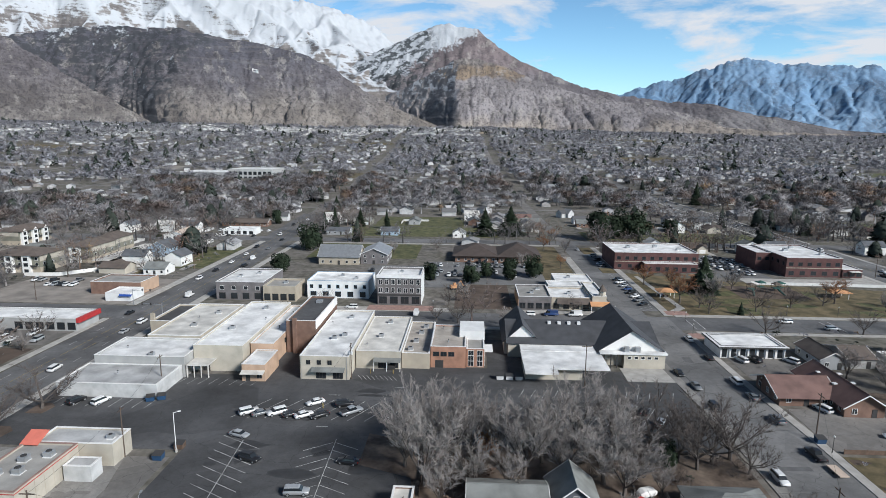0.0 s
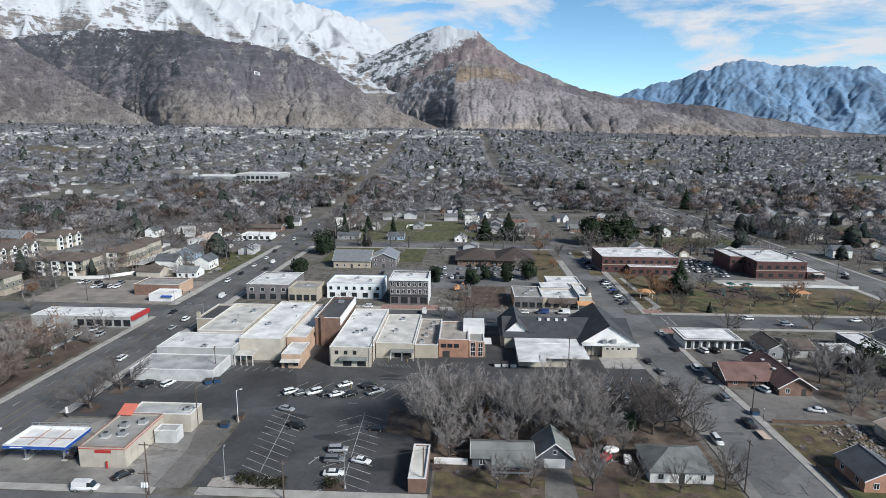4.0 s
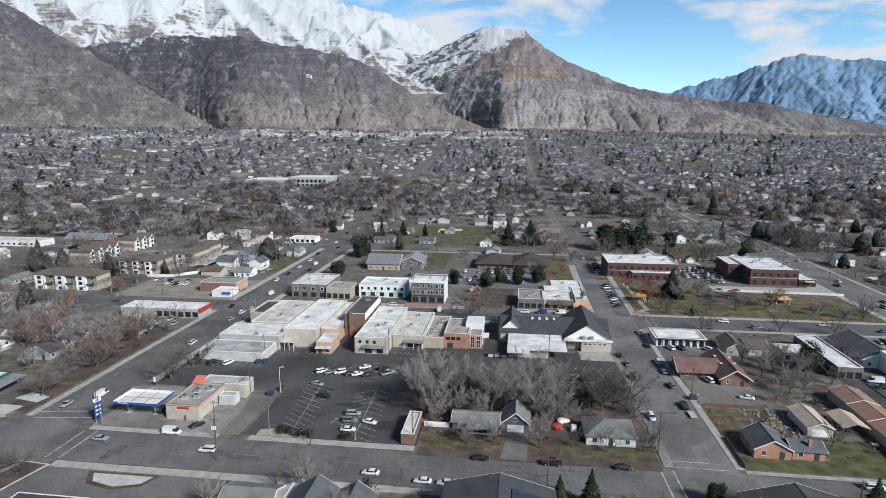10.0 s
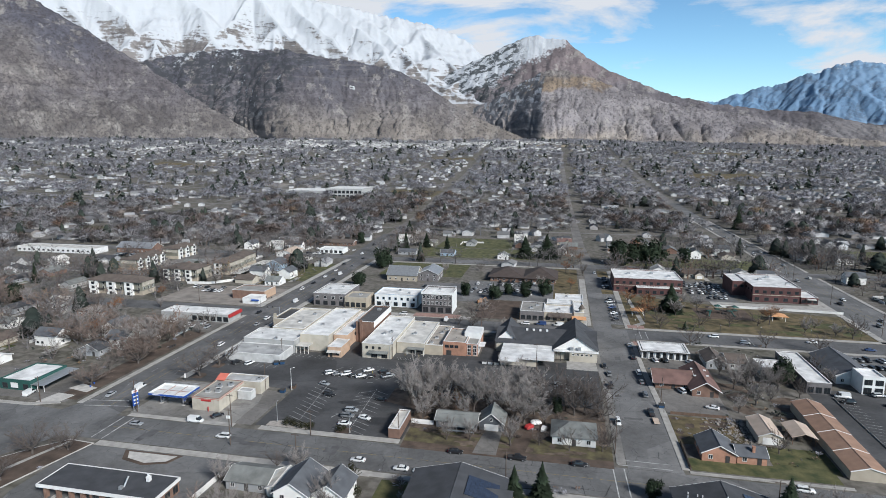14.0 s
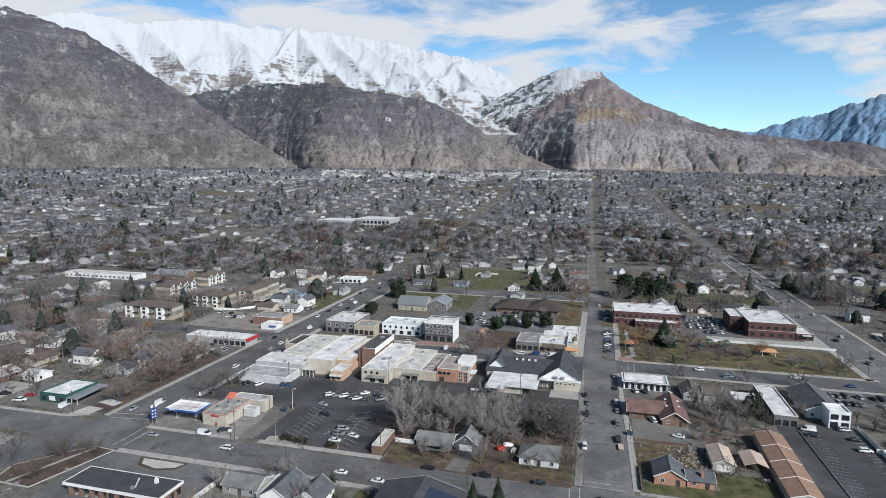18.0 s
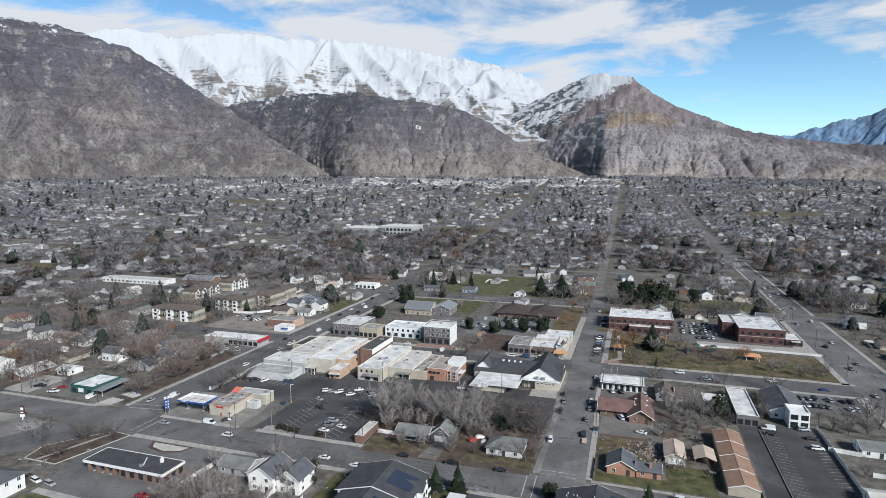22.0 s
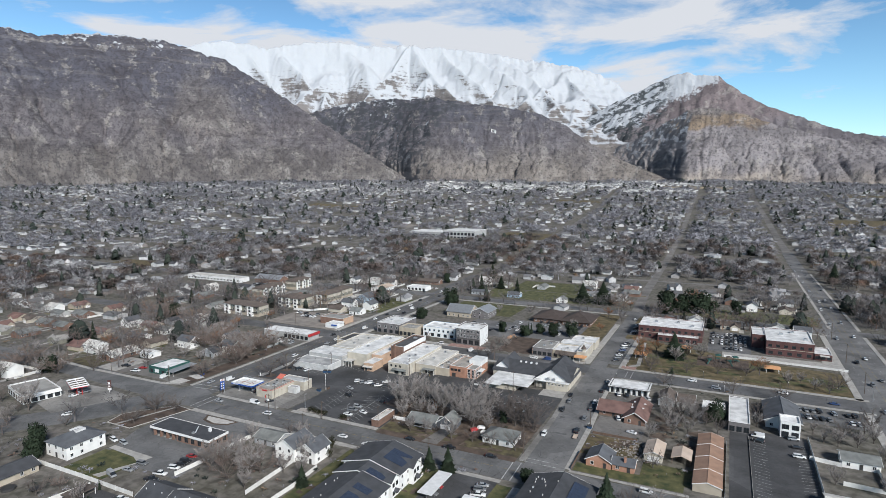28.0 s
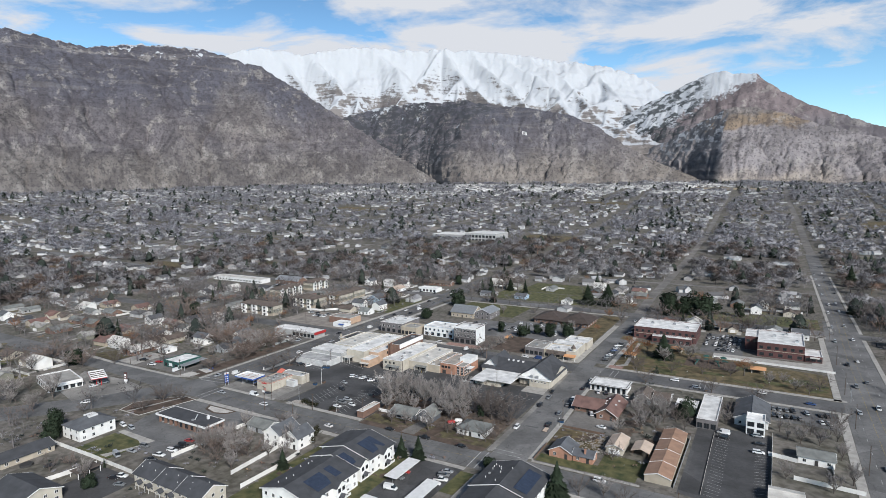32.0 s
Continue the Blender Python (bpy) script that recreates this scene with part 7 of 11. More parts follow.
st2.matrix_basis = pose(-196.5, 38, 0, 0, 0, -14)
row(st2, "E", 5, 0.4, 2.2, 2.4, r, "trim_dark", 1)
row(st2, "S", 6, 0.5, 2.2, 2.2, r, "trim_dark", 1)
part("fascia", MB().box(r[1], r[1] + 1.4, r[2], r[3], 2.9, 3.5), "trim", st2)
sg = thing("pole_sign", "tall red and white sign on a post at the junction", "sign", -163.4, 57.4, 0, 20)
part("post", MB().box(-0.2, 0.2, -0.2, 0.2, 0, 1.2), "metal_white", sg)
part("sign_box", MB().box(-0.9, 0.9, -0.25, 0.25, 2.6, 6.6), "brick_red", sg)
part("price_panel", MB().box(-0.9, 0.9, -0.28, 0.28, 1.2, 2.5), "trim", sg)
part("price_bar", MB().box(-0.6, 0.6, -0.3, 0.3, 3.2, 3.7).box(-0.6, 0.6, -0.3, 0.3, 4.4, 5.6), "trim", sg)
TAKEN.append((-225, -150, 20, 66))
house("cream_roofed_house", "brick house with a long cream metal roof", "house", -226, -213, 93, 112, 3.0, 5.4, "brick_brown", "roof_cream", "y", 0.7)
house("white_cottage", "small white cottage with a pale metal roof", "house", -206.6, -197.6, 107.6, 116, 2.8, 4.2, "siding", "roof_white", "x", 0.5)
house("white_bungalow", "white bungalow with a porch and dark roof", "house", -254, -240, 132, 142, 2.9, 4.8, "siding", "roof_slate", "x", 0.6)
house("white_bungalow", "white bungalow with a weathered roof", "house", -253, -239.6, 153, 163, 2.9, 4.8, "siding", "roof_weather", "x", 0.6)
slab("cream_house_drive", -212, -194.2, 82, 105, 0.05, "concrete", "pale concrete drive beside the brick house")
bw, r = flat_building("white_car_showroom", "low white showroom with parked cars round it", "shop", -170, -148.4, 368.6 + 22, 381 + 22, 3.8, "white_wall", "roof_white", 0.4)
row(bw, "S", 5, 0.6, 2.4, 2.2, r, "trim_dark", 1)
house("brown_motel", "long brown motel with a low roof", "motel", -188, -153.6, 431, 441, 3.2, 5.2, "brick_brown", "roof_umber", "x", 0.8)
house("peach_roofed_hall", "hall with a pale tan roof", "hall", -200, -186, 368, 390, 3.4, 5.4, "white_wall", "roof_tan", "y", 0.6)

def townhouse(x, y, w, d, label, units, rz=0, gables=False):
    """A three-storey row of units in white and olive under a broad brown roof; the fronts face the row's own south."""
    h = max(w, d) / 2 if rz else 0
    TAKEN.append((x - (h or w / 2) - 2, x + (h or w / 2) + 2, y - (h or d / 2) - 2, y + (h or d / 2) + 2))
    root = thing("townhouse_row", label, "townhouses", x, y, 0, rz, "townhouse rows")
    r = (-w / 2, w / 2, -d / 2, d / 2)
    part("wall", MB().box(*r, -0.3, 8.6), "siding_olive", root)
    part("roof", hip_mesh((r[0], r[1], r[2] - 1.2, r[3]), 8.6, 11.6, 0.7), "roof_umber", root)
    part("stone_base", MB().box(r[0] - 0.08, r[1] + 0.08, r[2] - 0.08, r[3] + 0.08, -0.2, 2.7), "stucco_tan", root)
    for e in (r[0] - 0.07, r[1]):
        part("end_panel", MB().box(e, e + 0.07, r[2] + 0.4, r[3] - 0.4, 5.6, 8.5), "stucco", root)
    for i in range(units):
        c = r[0] + (i + 0.32) * w / units
        b = w / units * 0.46
        if not gables:
            part("bay", MB().box(c - b / 2, c + b / 2, r[2] - 1.5, r[2], -0.2, 8.5), "siding", root)
        else:
            part("bay_gable", gable_walls((c - b / 2, c + b / 2, r[2] - 1.5, r[2] + 3), 8.5, 10.4, "y"), "siding", root)
            part("bay_roof", gable_mesh((c - b / 2, c + b / 2, r[2] - 1.5, r[2] + 4), 8.5, 10.4, "y", 0.3), "roof_umber", root)
        for z in (0.3, 3.4, 6.2):
            part("window", shared("townhouse window", lambda: window_plate(2.0, 1.6, "trim_dark")), None, root, at=pose(c, r[2] - 1.5, z))
            part("window", shared("townhouse side window", lambda: window_plate(1.3, 1.5, "trim")), None, root, at=pose(c + w / units * 0.5, r[2], z))
        part("balcony_rail", MB().box(c + b / 2, c + b / 2 + w / units * 0.4, r[2] - 1.3, r[2] - 1.2, 3.0, 4.0), "trim_dark", root)
    for z in (3.6, 6.3):
        row(root, "E", 3, z, 1.1, 1.3, r, "trim", 1)
tl = "three-storey white and olive townhouse row under a brown roof"
townhouse(-239.5, 233.6, 39, 12, tl, 3)
townhouse(-222.6, 278.4, 26, 18, tl, 3)
townhouse(-206, 305, 12, 22, tl, 1)
townhouse(-208.5, 329, 12, 18, tl, 1)
tg = "three-storey white townhouse row with small gables"
townhouse(-282, 308, 34, 14, tg, 4, 90, True)
townhouse(-282, 353, 27, 14, tg, 3, 90, True)
wl_, r = flat_building("long_white_school_block", "long low white classroom block", "school", -443, -361, 346, 361, 4.6, "white_wall", "roof_cream", 0.2)
row(wl_, "S", 16, 1.4, 2.0, 1.3, r, "trim_dark", 1)
house("brick_chapel", "brown brick chapel with a grey metal roof", "church", -350, -315, 359, 374, 4.6, 8.6, "brick_brown", "metal", "x", 0.6)
strip("loop_road", [(-300, 286), (-345, 290), (-376, 296), (-396, 306), (-394, 320), (-374, 318)], 8, 0.05, "asphalt", "new asphalt loop road with pale kerbs", "road")
strip("loop_kerb", [(-300, 290.4), (-345, 294.4), (-374, 300.2), (-388, 308), (-372, 313)], 0.8, 0.16, "kerb", "pale concrete kerb of a loop road", "kerb")
strip("loop_kerb", [(-300, 281.4), (-345, 285.4), (-378, 291.6), (-400, 303)], 0.8, 0.16, "kerb", "pale concrete kerb of a loop road", "kerb")
house("brown_brick_house", "brown brick house with a dark hipped roof", "house", -224, -208.5, 180, 192, 3.4, 5.6, "brick_brown", "roof_umber", "hip", 0.6)
house("white_tall_house", "white two-storey house with a grey gabled roof", "house", -168, -157, 137, 147, 5.2, 7.8, "siding", "roof_slate", "x", 0.4, storeys=2)
house("dark_roofed_house", "pale house with dark steep gables", "house", -173, -163, 127, 134.6, 3.0, 5.6, "siding_grey", "roof_dark", "y", 0.5)
sc, r = flat_building("school_building", "modern grey school with a white flat roof", "school", -455, -372, 900, 960, 12.0, "stucco_grey", "roof_white", 0.4, z0=2.0)
row(sc, "S", 14, 5.5, 3.0, 2.2, r, "trim_dark", 1)
sc2, r = flat_building("school_building", "taller glazed school front of grey and brown panels", "school", -371.5, -304, 885, 945, 17.5, "stucco_grey", "roof_white", 0.4, z0=2.0)
row(sc2, "S", 9, 9.5, 5.0, 4.6, r, "trim_dark", 1)
row(sc2, "S", 9, 2.0, 5.0, 4.6, r, "trim_dark", 1)
house("white_roofed_bungalow", "long pale bungalow behind a fence", "house", 174.4, 187, 129.6, 139, 3.0, 4.6, "siding", "roof_weather", "x", 0.5)
house("white_roofed_bungalow", "pale house with a white metal roof", "house", 164.6, 175, 87, 97, 2.9, 4.2, "siding", "roof_cream", "x", 0.5)
house("white_cottage", "white gabled cottage by the arterial road", "house", 160, 170, 346, 356, 5.4, 7.6, "siding", "roof_weather", "y", 0.4, storeys=2)
house("white_cottage", "white gabled cottage by the arterial road", "house", 176, 187, 348, 358, 4.2, 7.0, "siding", "roof_slate", "x", 0.4)
house("white_cottage", "little white house beyond the street", "house", -12, -3, 393, 402, 3.2, 5.6, "siding", "roof_weather", "y", 0.4)
house("blue_cottage", "pale blue house with outbuildings", "house", -62, -50, 398, 408, 3.0, 5.2, "siding_blue", "roof_slate", "x", 0.4)
house("grey_bungalow", "low grey house on the corner", "house", -100, -84, 398, 408, 3.0, 4.6, "siding_grey", "roof_slate", "x", 0.5)

# park shelters
def shelter(x, y, w, label="open park shelter with an orange roof"):
    root = thing("park_shelter", label, "shelter", x, y, 0.05, group="park shelters")
    part("roof", hip_mesh((-w, w, -w * 0.8, w * 0.8), 2.7, 4.0, 0.5), "orange", root)
    for sx in (-1, 1):
        for sy in (-1, 1):
            part("post", MB().box(sx * w * 0.85 - 0.12, sx * w * 0.85 + 0.12, sy * w * 0.65 - 0.12, sy * w * 0.65 + 0.12, 0, 2.7), "trim", root)
    part("picnic_table", MB().box(-1.2, 1.2, -0.5, 0.5, 0.7, 0.8).box(-0.9, -0.7, -0.4, 0.4, 0, 0.7).box(0.7, 0.9, -0.4, 0.4, 0, 0.7), "wood", root)
shelter(108, 274, 3.6)
shelter(157, 250, 3.8)
shelter(83.5, 246, 3.4)

# excavator on the bare plot
ex = thing("excavator", "small orange excavator on bare soil", "excavator", -7, 252, 0.06, 25)
for y in (-1.1, 0.7):
    part("track", MB().box(-1.7, 1.7, y, y + 0.45, 0, 0.7), "rubber", ex)
part("body", MB().box(-1.5, 1.1, -1.1, 1.1, 0.75, 1.9), "orange", ex)
cab = part("cab", MB().box(0.1, 1.2, 0.05, 1.05, 1.9, 2.8), "orange", ex)
part("cab_glass", MB().box(1.2, 1.23, 0.15, 0.95, 2.0, 2.7), "glass", cab)
part("boom", MB().tube((1.0, -0.4, 1.6), (3.2, -0.4, 3.8), 0.2, 0.16, 6), "orange", ex)
part("arm", MB().tube((3.2, -0.4, 3.8), (4.6, -0.4, 1.2), 0.15, 0.12, 6), "orange", ex)
part("bucket", MB().box(4.2, 5.0, -0.8, 0.0, 0.5, 1.2), "rubber", ex)


# ---- vehicles ----
PAINTS = dict(white=(0.70, 0.70, 0.69), silver=(0.42, 0.43, 0.44), grey=(0.16, 0.165, 0.17), black=(0.018, 0.018, 0.02), blue=(0.03, 0.06, 0.16), red=(0.32, 0.025, 0.025), tan=(0.40, 0.33, 0.25))
for key, c in PAINTS.items():
    M["car_" + key] = material("car_" + key, c, 0.28, 0.06, 0.5, 4.0, 0.0, 0.1 if key != "silver" else 0.4, spec=0.6)


def loft(sections, cap=True):
    """A skin over cross-sections of one count of points, each a ring."""
    mb, n = MB(), len(sections[0])
    mb.v = [p for s in sections for p in s]
    for i in range(len(sections) - 1):
        for j in range(n):
            a, b = i * n + j, i * n + (j + 1) % n
            mb.f.append((a, b, b + n, a + n))
    if cap:
        mb.f += [tuple(range(n))[::-1], tuple(range((len(sections) - 1) * n, len(sections) * n))]
    return mb


def hull(stations, w):
    """Body from (x, low, high) stations, with tucked-in sills and shoulders."""
    rings = []
    for x, z0, z1, k in stations:
        h = w / 2 * k
        rings.append([(x, -h * 0.92, z0), (x, -h, z0 + (z1 - z0) * 0.35), (x, -h * 0.97, z0 + (z1 - z0) * 0.8), (x, -h * 0.86, z1), (x, h * 0.86, z1), (x, h * 0.97, z0 + (z1 - z0) * 0.8), (x, h, z0 + (z1 - z0) * 0.35), (x, h * 0.92, z0)])
    return loft(rings)


SHAPES = {
    # length, width, body stations, cabin (bottom front, top front, top rear, bottom rear, height, bottom), wheel radius
    "sedan": (4.7, 1.82, [(-2.35, 0.42, 0.72, 0.86), (-2.2, 0.25, 0.92, 0.97), (-1.2, 0.22, 0.96, 1), (1.0, 0.22, 0.92, 1), (2.0, 0.25, 0.78, 0.96), (2.35, 0.40, 0.62, 0.82)], (1.15, 0.35, -1.05, -1.75, 1.42, 0.92), 0.33),
    "suv": (4.75, 1.92, [(-2.37, 0.45, 0.95, 0.9), (-2.25, 0.3, 1.08, 0.98), (-1.0, 0.28, 1.10, 1), (1.0, 0.28, 1.05, 1), (2.1, 0.32, 0.95, 0.97), (2.37, 0.45, 0.75, 0.86)], (1.2, 0.55, -2.05, -2.3, 1.74, 1.05), 0.37),
    "pickup": (5.7, 2.0, [(-2.85, 0.5, 0.95, 0.95), (-2.75, 0.4, 1.08, 0.99), (-0.6, 0.38, 1.10, 1), (1.2, 0.36, 1.12, 1), (2.6, 0.4, 1.02, 0.98), (2.85, 0.5, 0.85, 0.88)], (1.35, 0.75, -0.7, -0.95, 1.86, 1.08), 0.40),
    "van": (5.4, 2.0, [(-2.7, 0.45, 1.0, 0.95), (-2.6, 0.35, 1.15, 0.99), (-0.5, 0.33, 1.15, 1), (1.4, 0.33, 1.12, 1), (2.4, 0.38, 0.95, 0.97), (2.7, 0.48, 0.75, 0.88)], (2.0, 1.25, 0.6, 0.5, 2.2, 1.1), 0.36),
}


def car_template(kind, paint, plain=False):
    ln, w, st, (bf, tf, trr, br, ht, bz), wr = SHAPES[kind]
    root = new("car", shared(("body", kind, paint), lambda: hull(st, w).mesh("body", M["car_" + paint], True)))
    h, t = w / 2 * 0.84, w / 2 * 0.66

    def glasshouse():
        return loft([[(bf, -h, bz - 0.05), (bf, h, bz - 0.05), (br, h, bz - 0.05), (br, -h, bz - 0.05)], [(tf, -t, ht - 0.05), (tf, t, ht - 0.05), (trr, t, ht - 0.05), (trr, -t, ht - 0.05)]]).mesh("glasshouse", M["glass"])

    def top():
        m = loft([[(trr - 0.12, -t - 0.07, ht - 0.13), (tf + 0.14, -t - 0.07, ht - 0.13), (tf + 0.14, t + 0.07, ht - 0.13), (trr - 0.12, t + 0.07, ht - 0.13)], [(trr + 0.08, -t + 0.06, ht), (tf - 0.08, -t + 0.06, ht), (tf - 0.08, t - 0.06, ht), (trr + 0.08, t - 0.06, ht)]])
        return m.mesh("roof", M["car_" + paint])

    part("glasshouse", shared(("glass", kind), glasshouse), None, root)
    part("roof", shared(("top", kind, paint), top), None, root)
    if kind == "van":
        part("cargo_box", shared(("cargo", paint), lambda: loft([[(0.62, -h - 0.02, 1.0), (0.62, h + 0.02, 1.0), (-2.6, h + 0.02, 1.0), (-2.6, -h - 0.02, 1.0)], [(0.62, -t - 0.12, 2.24), (0.62, t + 0.12, 2.24), (-2.5, t + 0.12, 2.24), (-2.5, -t - 0.12, 2.24)]]).mesh("cargo_box", M["car_" + paint])), None, root)
    if kind == "pickup":
        part("bed", shared("bed", lambda: MB().box(-2.7, -1.05, -0.78, 0.78, 1.085, 1.115).mesh("bed", M["trim_dark"])), None, root)
    tyre = shared(("tyre", wr), lambda: MB().tube((0, -0.11, 0), (0, 0.11, 0), wr, wr, 12).mesh("tyre", M["rubber"]))
    rim = shared(("rim", wr), lambda: MB().tube((0, -0.125, 0), (0, 0.125, 0), wr * 0.6, wr * 0.6, 8).mesh("rim", M["metal"]))
    for sx in (-0.31, 0.31):
        for sy in (-1, 1):
            o = part("wheel", tyre, None, root, at=pose(sx * ln, sy * (w / 2 - 0.1), wr))
            if not plain:
                part("rim", rim, None, o)
    if plain:
        return root
    zf = st[-2][2] - 0.18
    lamp = shared("headlight", lambda: MB().box(-0.06, 0.06, -0.18, 0.18, -0.07, 0.07).mesh("headlight", M["lens"]))
    tail = shared("tail_light", lambda: MB().box(-0.05, 0.05, -0.14, 0.14, -0.09, 0.09).mesh("tail_light", M["lens_red"]))
    for s in (-1, 1):
        part("headlight", lamp, None, root, at=pose(ln / 2 - 0.10, s * w * 0.33, zf))
        part("tail_light", tail, None, root, at=pose(-ln / 2 + 0.07, s * w * 0.36, st[1][2] - 0.15))
    return root


def car(kind, paint, x, y, rz, where="parked on the asphalt", z=0.045):
    plain = math.hypot(x - 0, y - 60) > 170
    words = {"sedan": "saloon car", "suv": "sport utility vehicle", "pickup": "pickup truck", "van": "panel van"}[kind]
    label = f"{paint} {words} {where}"
    cat = {"pickup": "truck", "van": "van"}.get(kind, "car")
    key = ("car", kind, paint, plain)
    m = pose(x, y, z, 0, 0, rz)
    if key not in cache:
        cache[key] = car_template(kind, paint, plain)
        cache[key].matrix_basis = m
        ob = cache[key]
    else:
        ob = copy_thing(cache[key], m)
    ob.name = {"truck": "pickup_truck", "van": "van"}.get(cat, "car")
    return tagged(ob, label, cat, "vehicles")


LOT = "parked in the marked car park"
for k, p, x, y, rz in (("suv", "white", -52.6, 129, 36), ("sedan", "grey", -49.4, 128.6, 36), ("suv", "white", -45.8, 129, 216), ("sedan", "black", -42.0, 128.4, 36), ("sedan", "white", -39.0, 128.2, 36),
                       ("sedan", "black", -35.2, 128.2, 216), ("sedan", "white", -38.0, 135, 216), ("suv", "black", -30.4, 134.4, 20), ("pickup", "silver", -28.0, 130.4, 40), ("sedan", "silver", -50.6, 118, -18),
                       ("suv", "black", -44.6, 108.4, -20), ("sedan", "black", -24.2, 108.4, 170), ("suv", "silver", -31.6, 97.4, 5), ("suv", "grey", -31.4, 92.8, 2), ("sedan", "white", -30.4, 87.4, 4), ("sedan", "white", -25.2, 92.8, -15),
                       ("suv", "black", -97.6, 132.2, 70), ("suv", "white", -91.4, 132.4, 70), ("suv", "grey", 40, 135.4, 60), ("sedan", "black", 43.2, 134.6, 60), ("sedan", "silver", 45, 129.4, 60)):
    car(k, p, x, y, rz, LOT, 0.05)
ST = "parked at the kerb of the side street"
for k, p, x, y, rz in (("sedan", "black", 73.2, 173, 92), ("suv", "white", 73.4, 155, 92), ("sedan", "grey", 73.4, 145.2, 92), ("suv", "grey", 73.2, 132.4, 92), ("pickup", "black", 73.2, 116.6, 92), ("suv", "white", 61.0, 107, -88), ("sedan", "black", 59.8, 160, -88),
                       ("sedan", "grey", 61.2, 151, -88), ("suv", "black", 61, 138, -88), ("sedan", "white", 73.3, 190, 92), ("suv", "grey", 70, 306, 215), ("sedan", "white", 70, 312, 215), ("suv", "black", 70, 321, 215), ("sedan", "white", 65, 352, 90), ("suv", "silver", 70, 333, 215)):
    car(k, p, x, y, rz, ST, 0.03)
trailer = thing("flatbed_trailer", "pale wooden flatbed trailer at the kerb", "trailer", 74.0, 110.4, 0.03, 92)
part("bed", MB().box(-2.2, 2.2, -0.95, 0.95, 0.55, 0.7), "roof_tan", trailer)
part("drawbar", MB().tube((2.2, 0, 0.55), (3.6, 0, 0.5), 0.06, 0.05), "metal", trailer)
for s in (-1, 1):
    part("wheel", MB().tube((-0.2, s * 0.98, 0.3), (-0.2, s * 1.16, 0.3), 0.3, 0.3, 10), "rubber", trailer)
for i, (k, p) in enumerate((("sedan", "black"), ("suv", "grey"), ("sedan", "white"), ("suv", "black"), ("sedan", "blue"), ("sedan", "silver"), ("pickup", "white"), ("sedan", "black"))):
    car(k, p, 70.2, 232 + i * 6.2, 215, "in an angled bay by the park", 0.04)
for k, p, x, y, rz in (("suv", "white", 87.4, 139.0, 110), ("sedan", "white", 95.6, 125.6, 165), ("suv", "white", 82.2, 171.5, 105), ("suv", "black", 86.4, 171.8, 105), ("suv", "white", 96.8, 171.4, 120)):
    car(k, p, x, y, rz, "parked in a yard beside a building", 0.05)
for k, p, x, y, rz in (("suv", "white", 22.6, 214.6, 180), ("van", "blue", 31, 215, 180), ("van", "white", 40, 215, 180), ("suv", "white", 115.6, 211.4, 180), ("sedan", "white", 160, 211.6, 180), ("van", "white", -20, 212.6, 90), ("suv", "white", -46, 219.4, 180),
                       ("sedan", "black", -52, 202.4, 0), ("pickup", "grey", -61, 219.6, 180), ("sedan", "red", -90, 213.4, 180), ("suv", "silver", 128, 204, 0), ("sedan", "blue", 182, 205, 0), ("suv", "black", -60, 213, 180)):
    car(k, p, x, y, rz, "on the street behind the shops", 0.03)
for k, p, x, y, rz in (("sedan", "black", 10, 76.6, 0), ("pickup", "black", 29, 76.5, 0), ("sedan", "black", 47.5, 76.8, 0), ("suv", "white", 108, 75.4, -4), ("sedan", "white", -4, 64, 180), ("sedan", "white", 2.0, 63.8, 180), ("sedan", "black", 8.5, 63.8, 180), ("sedan", "black", 15, 63.6, 180),
                       ("sedan", "white", -18, 66, 180), ("van", "white", -81.5, 79, 4), ("suv", "white", -66, 71, 182), ("sedan", "silver", -100, 73, 0)):
    car(k, p, x, y, rz, "on the street below the car park", 0.03)
for k, p, x, y, rz in (("pickup", "black", -93, 92.6, 95), ("pickup", "black", -196.5, 90.5, 20), ("sedan", "red", -183.5, 92.4, 25), ("pickup", "white", -182.4, 86.6, 20), ("van", "white", -157.6, 86.4, 100), ("sedan", "black", -76.5, 84.2, 55), ("pickup", "black", -181.6, 49.6, 66), ("sedan", "white", -174.6, 45, 70), ("pickup", "grey", -174.4, 50.8, 68), ("suv", "white", -152, 28, 225), ("van", "white", -120, 100, 92), ("sedan", "silver", -126.5, 92, 272)):
    car(k, p, x, y, rz, "near the petrol pumps", 0.06)
for k, p, x, y, rz in (("sedan", "silver", -117, 185, 90), ("suv", "white", -117, 196, 90), ("suv", "white", -117.5, 152, 92), ("sedan", "black", -127.5, 206, 270), ("van", "white", -117, 232, 90), ("suv", "white", -127, 262, 270), ("sedan", "black", -127, 280, 270), ("suv", "black", -117, 292, 90), ("sedan", "white", -127, 300, 270), ("van", "white", -119, 310, 90),
                       ("sedan", "white", -127.5, 322, 270), ("sedan", "grey", -121, 340, 90), ("suv", "black", -130, 345, 270), ("sedan", "black", -123, 372, 90), ("suv", "white", -131, 392, 268), ("sedan", "silver", -126, 420, 88), ("suv", "black", -136, 440, 268), ("sedan", "white", -133, 470, 88)):
    car(k, p, x, y, rz, "driving or parked along the main street", 0.04)
paints, kinds = list(PAINTS), ["sedan", "suv", "sedan", "suv", "pickup"]
rnd = random.Random(5)
def car_rows(x0, x1, ys, rz, fill, where, step=2.9):
    for y in ys:
        x = x0
        while x < x1:
            if rnd.random() < fill:
                car(rnd.choice(kinds), rnd.choice(["white", "white", "white", "black", "black", "grey", "silver", "silver", "grey", "black"]), x, y, rz + rnd.choice((0, 180)), where, 0.045)
            x += step
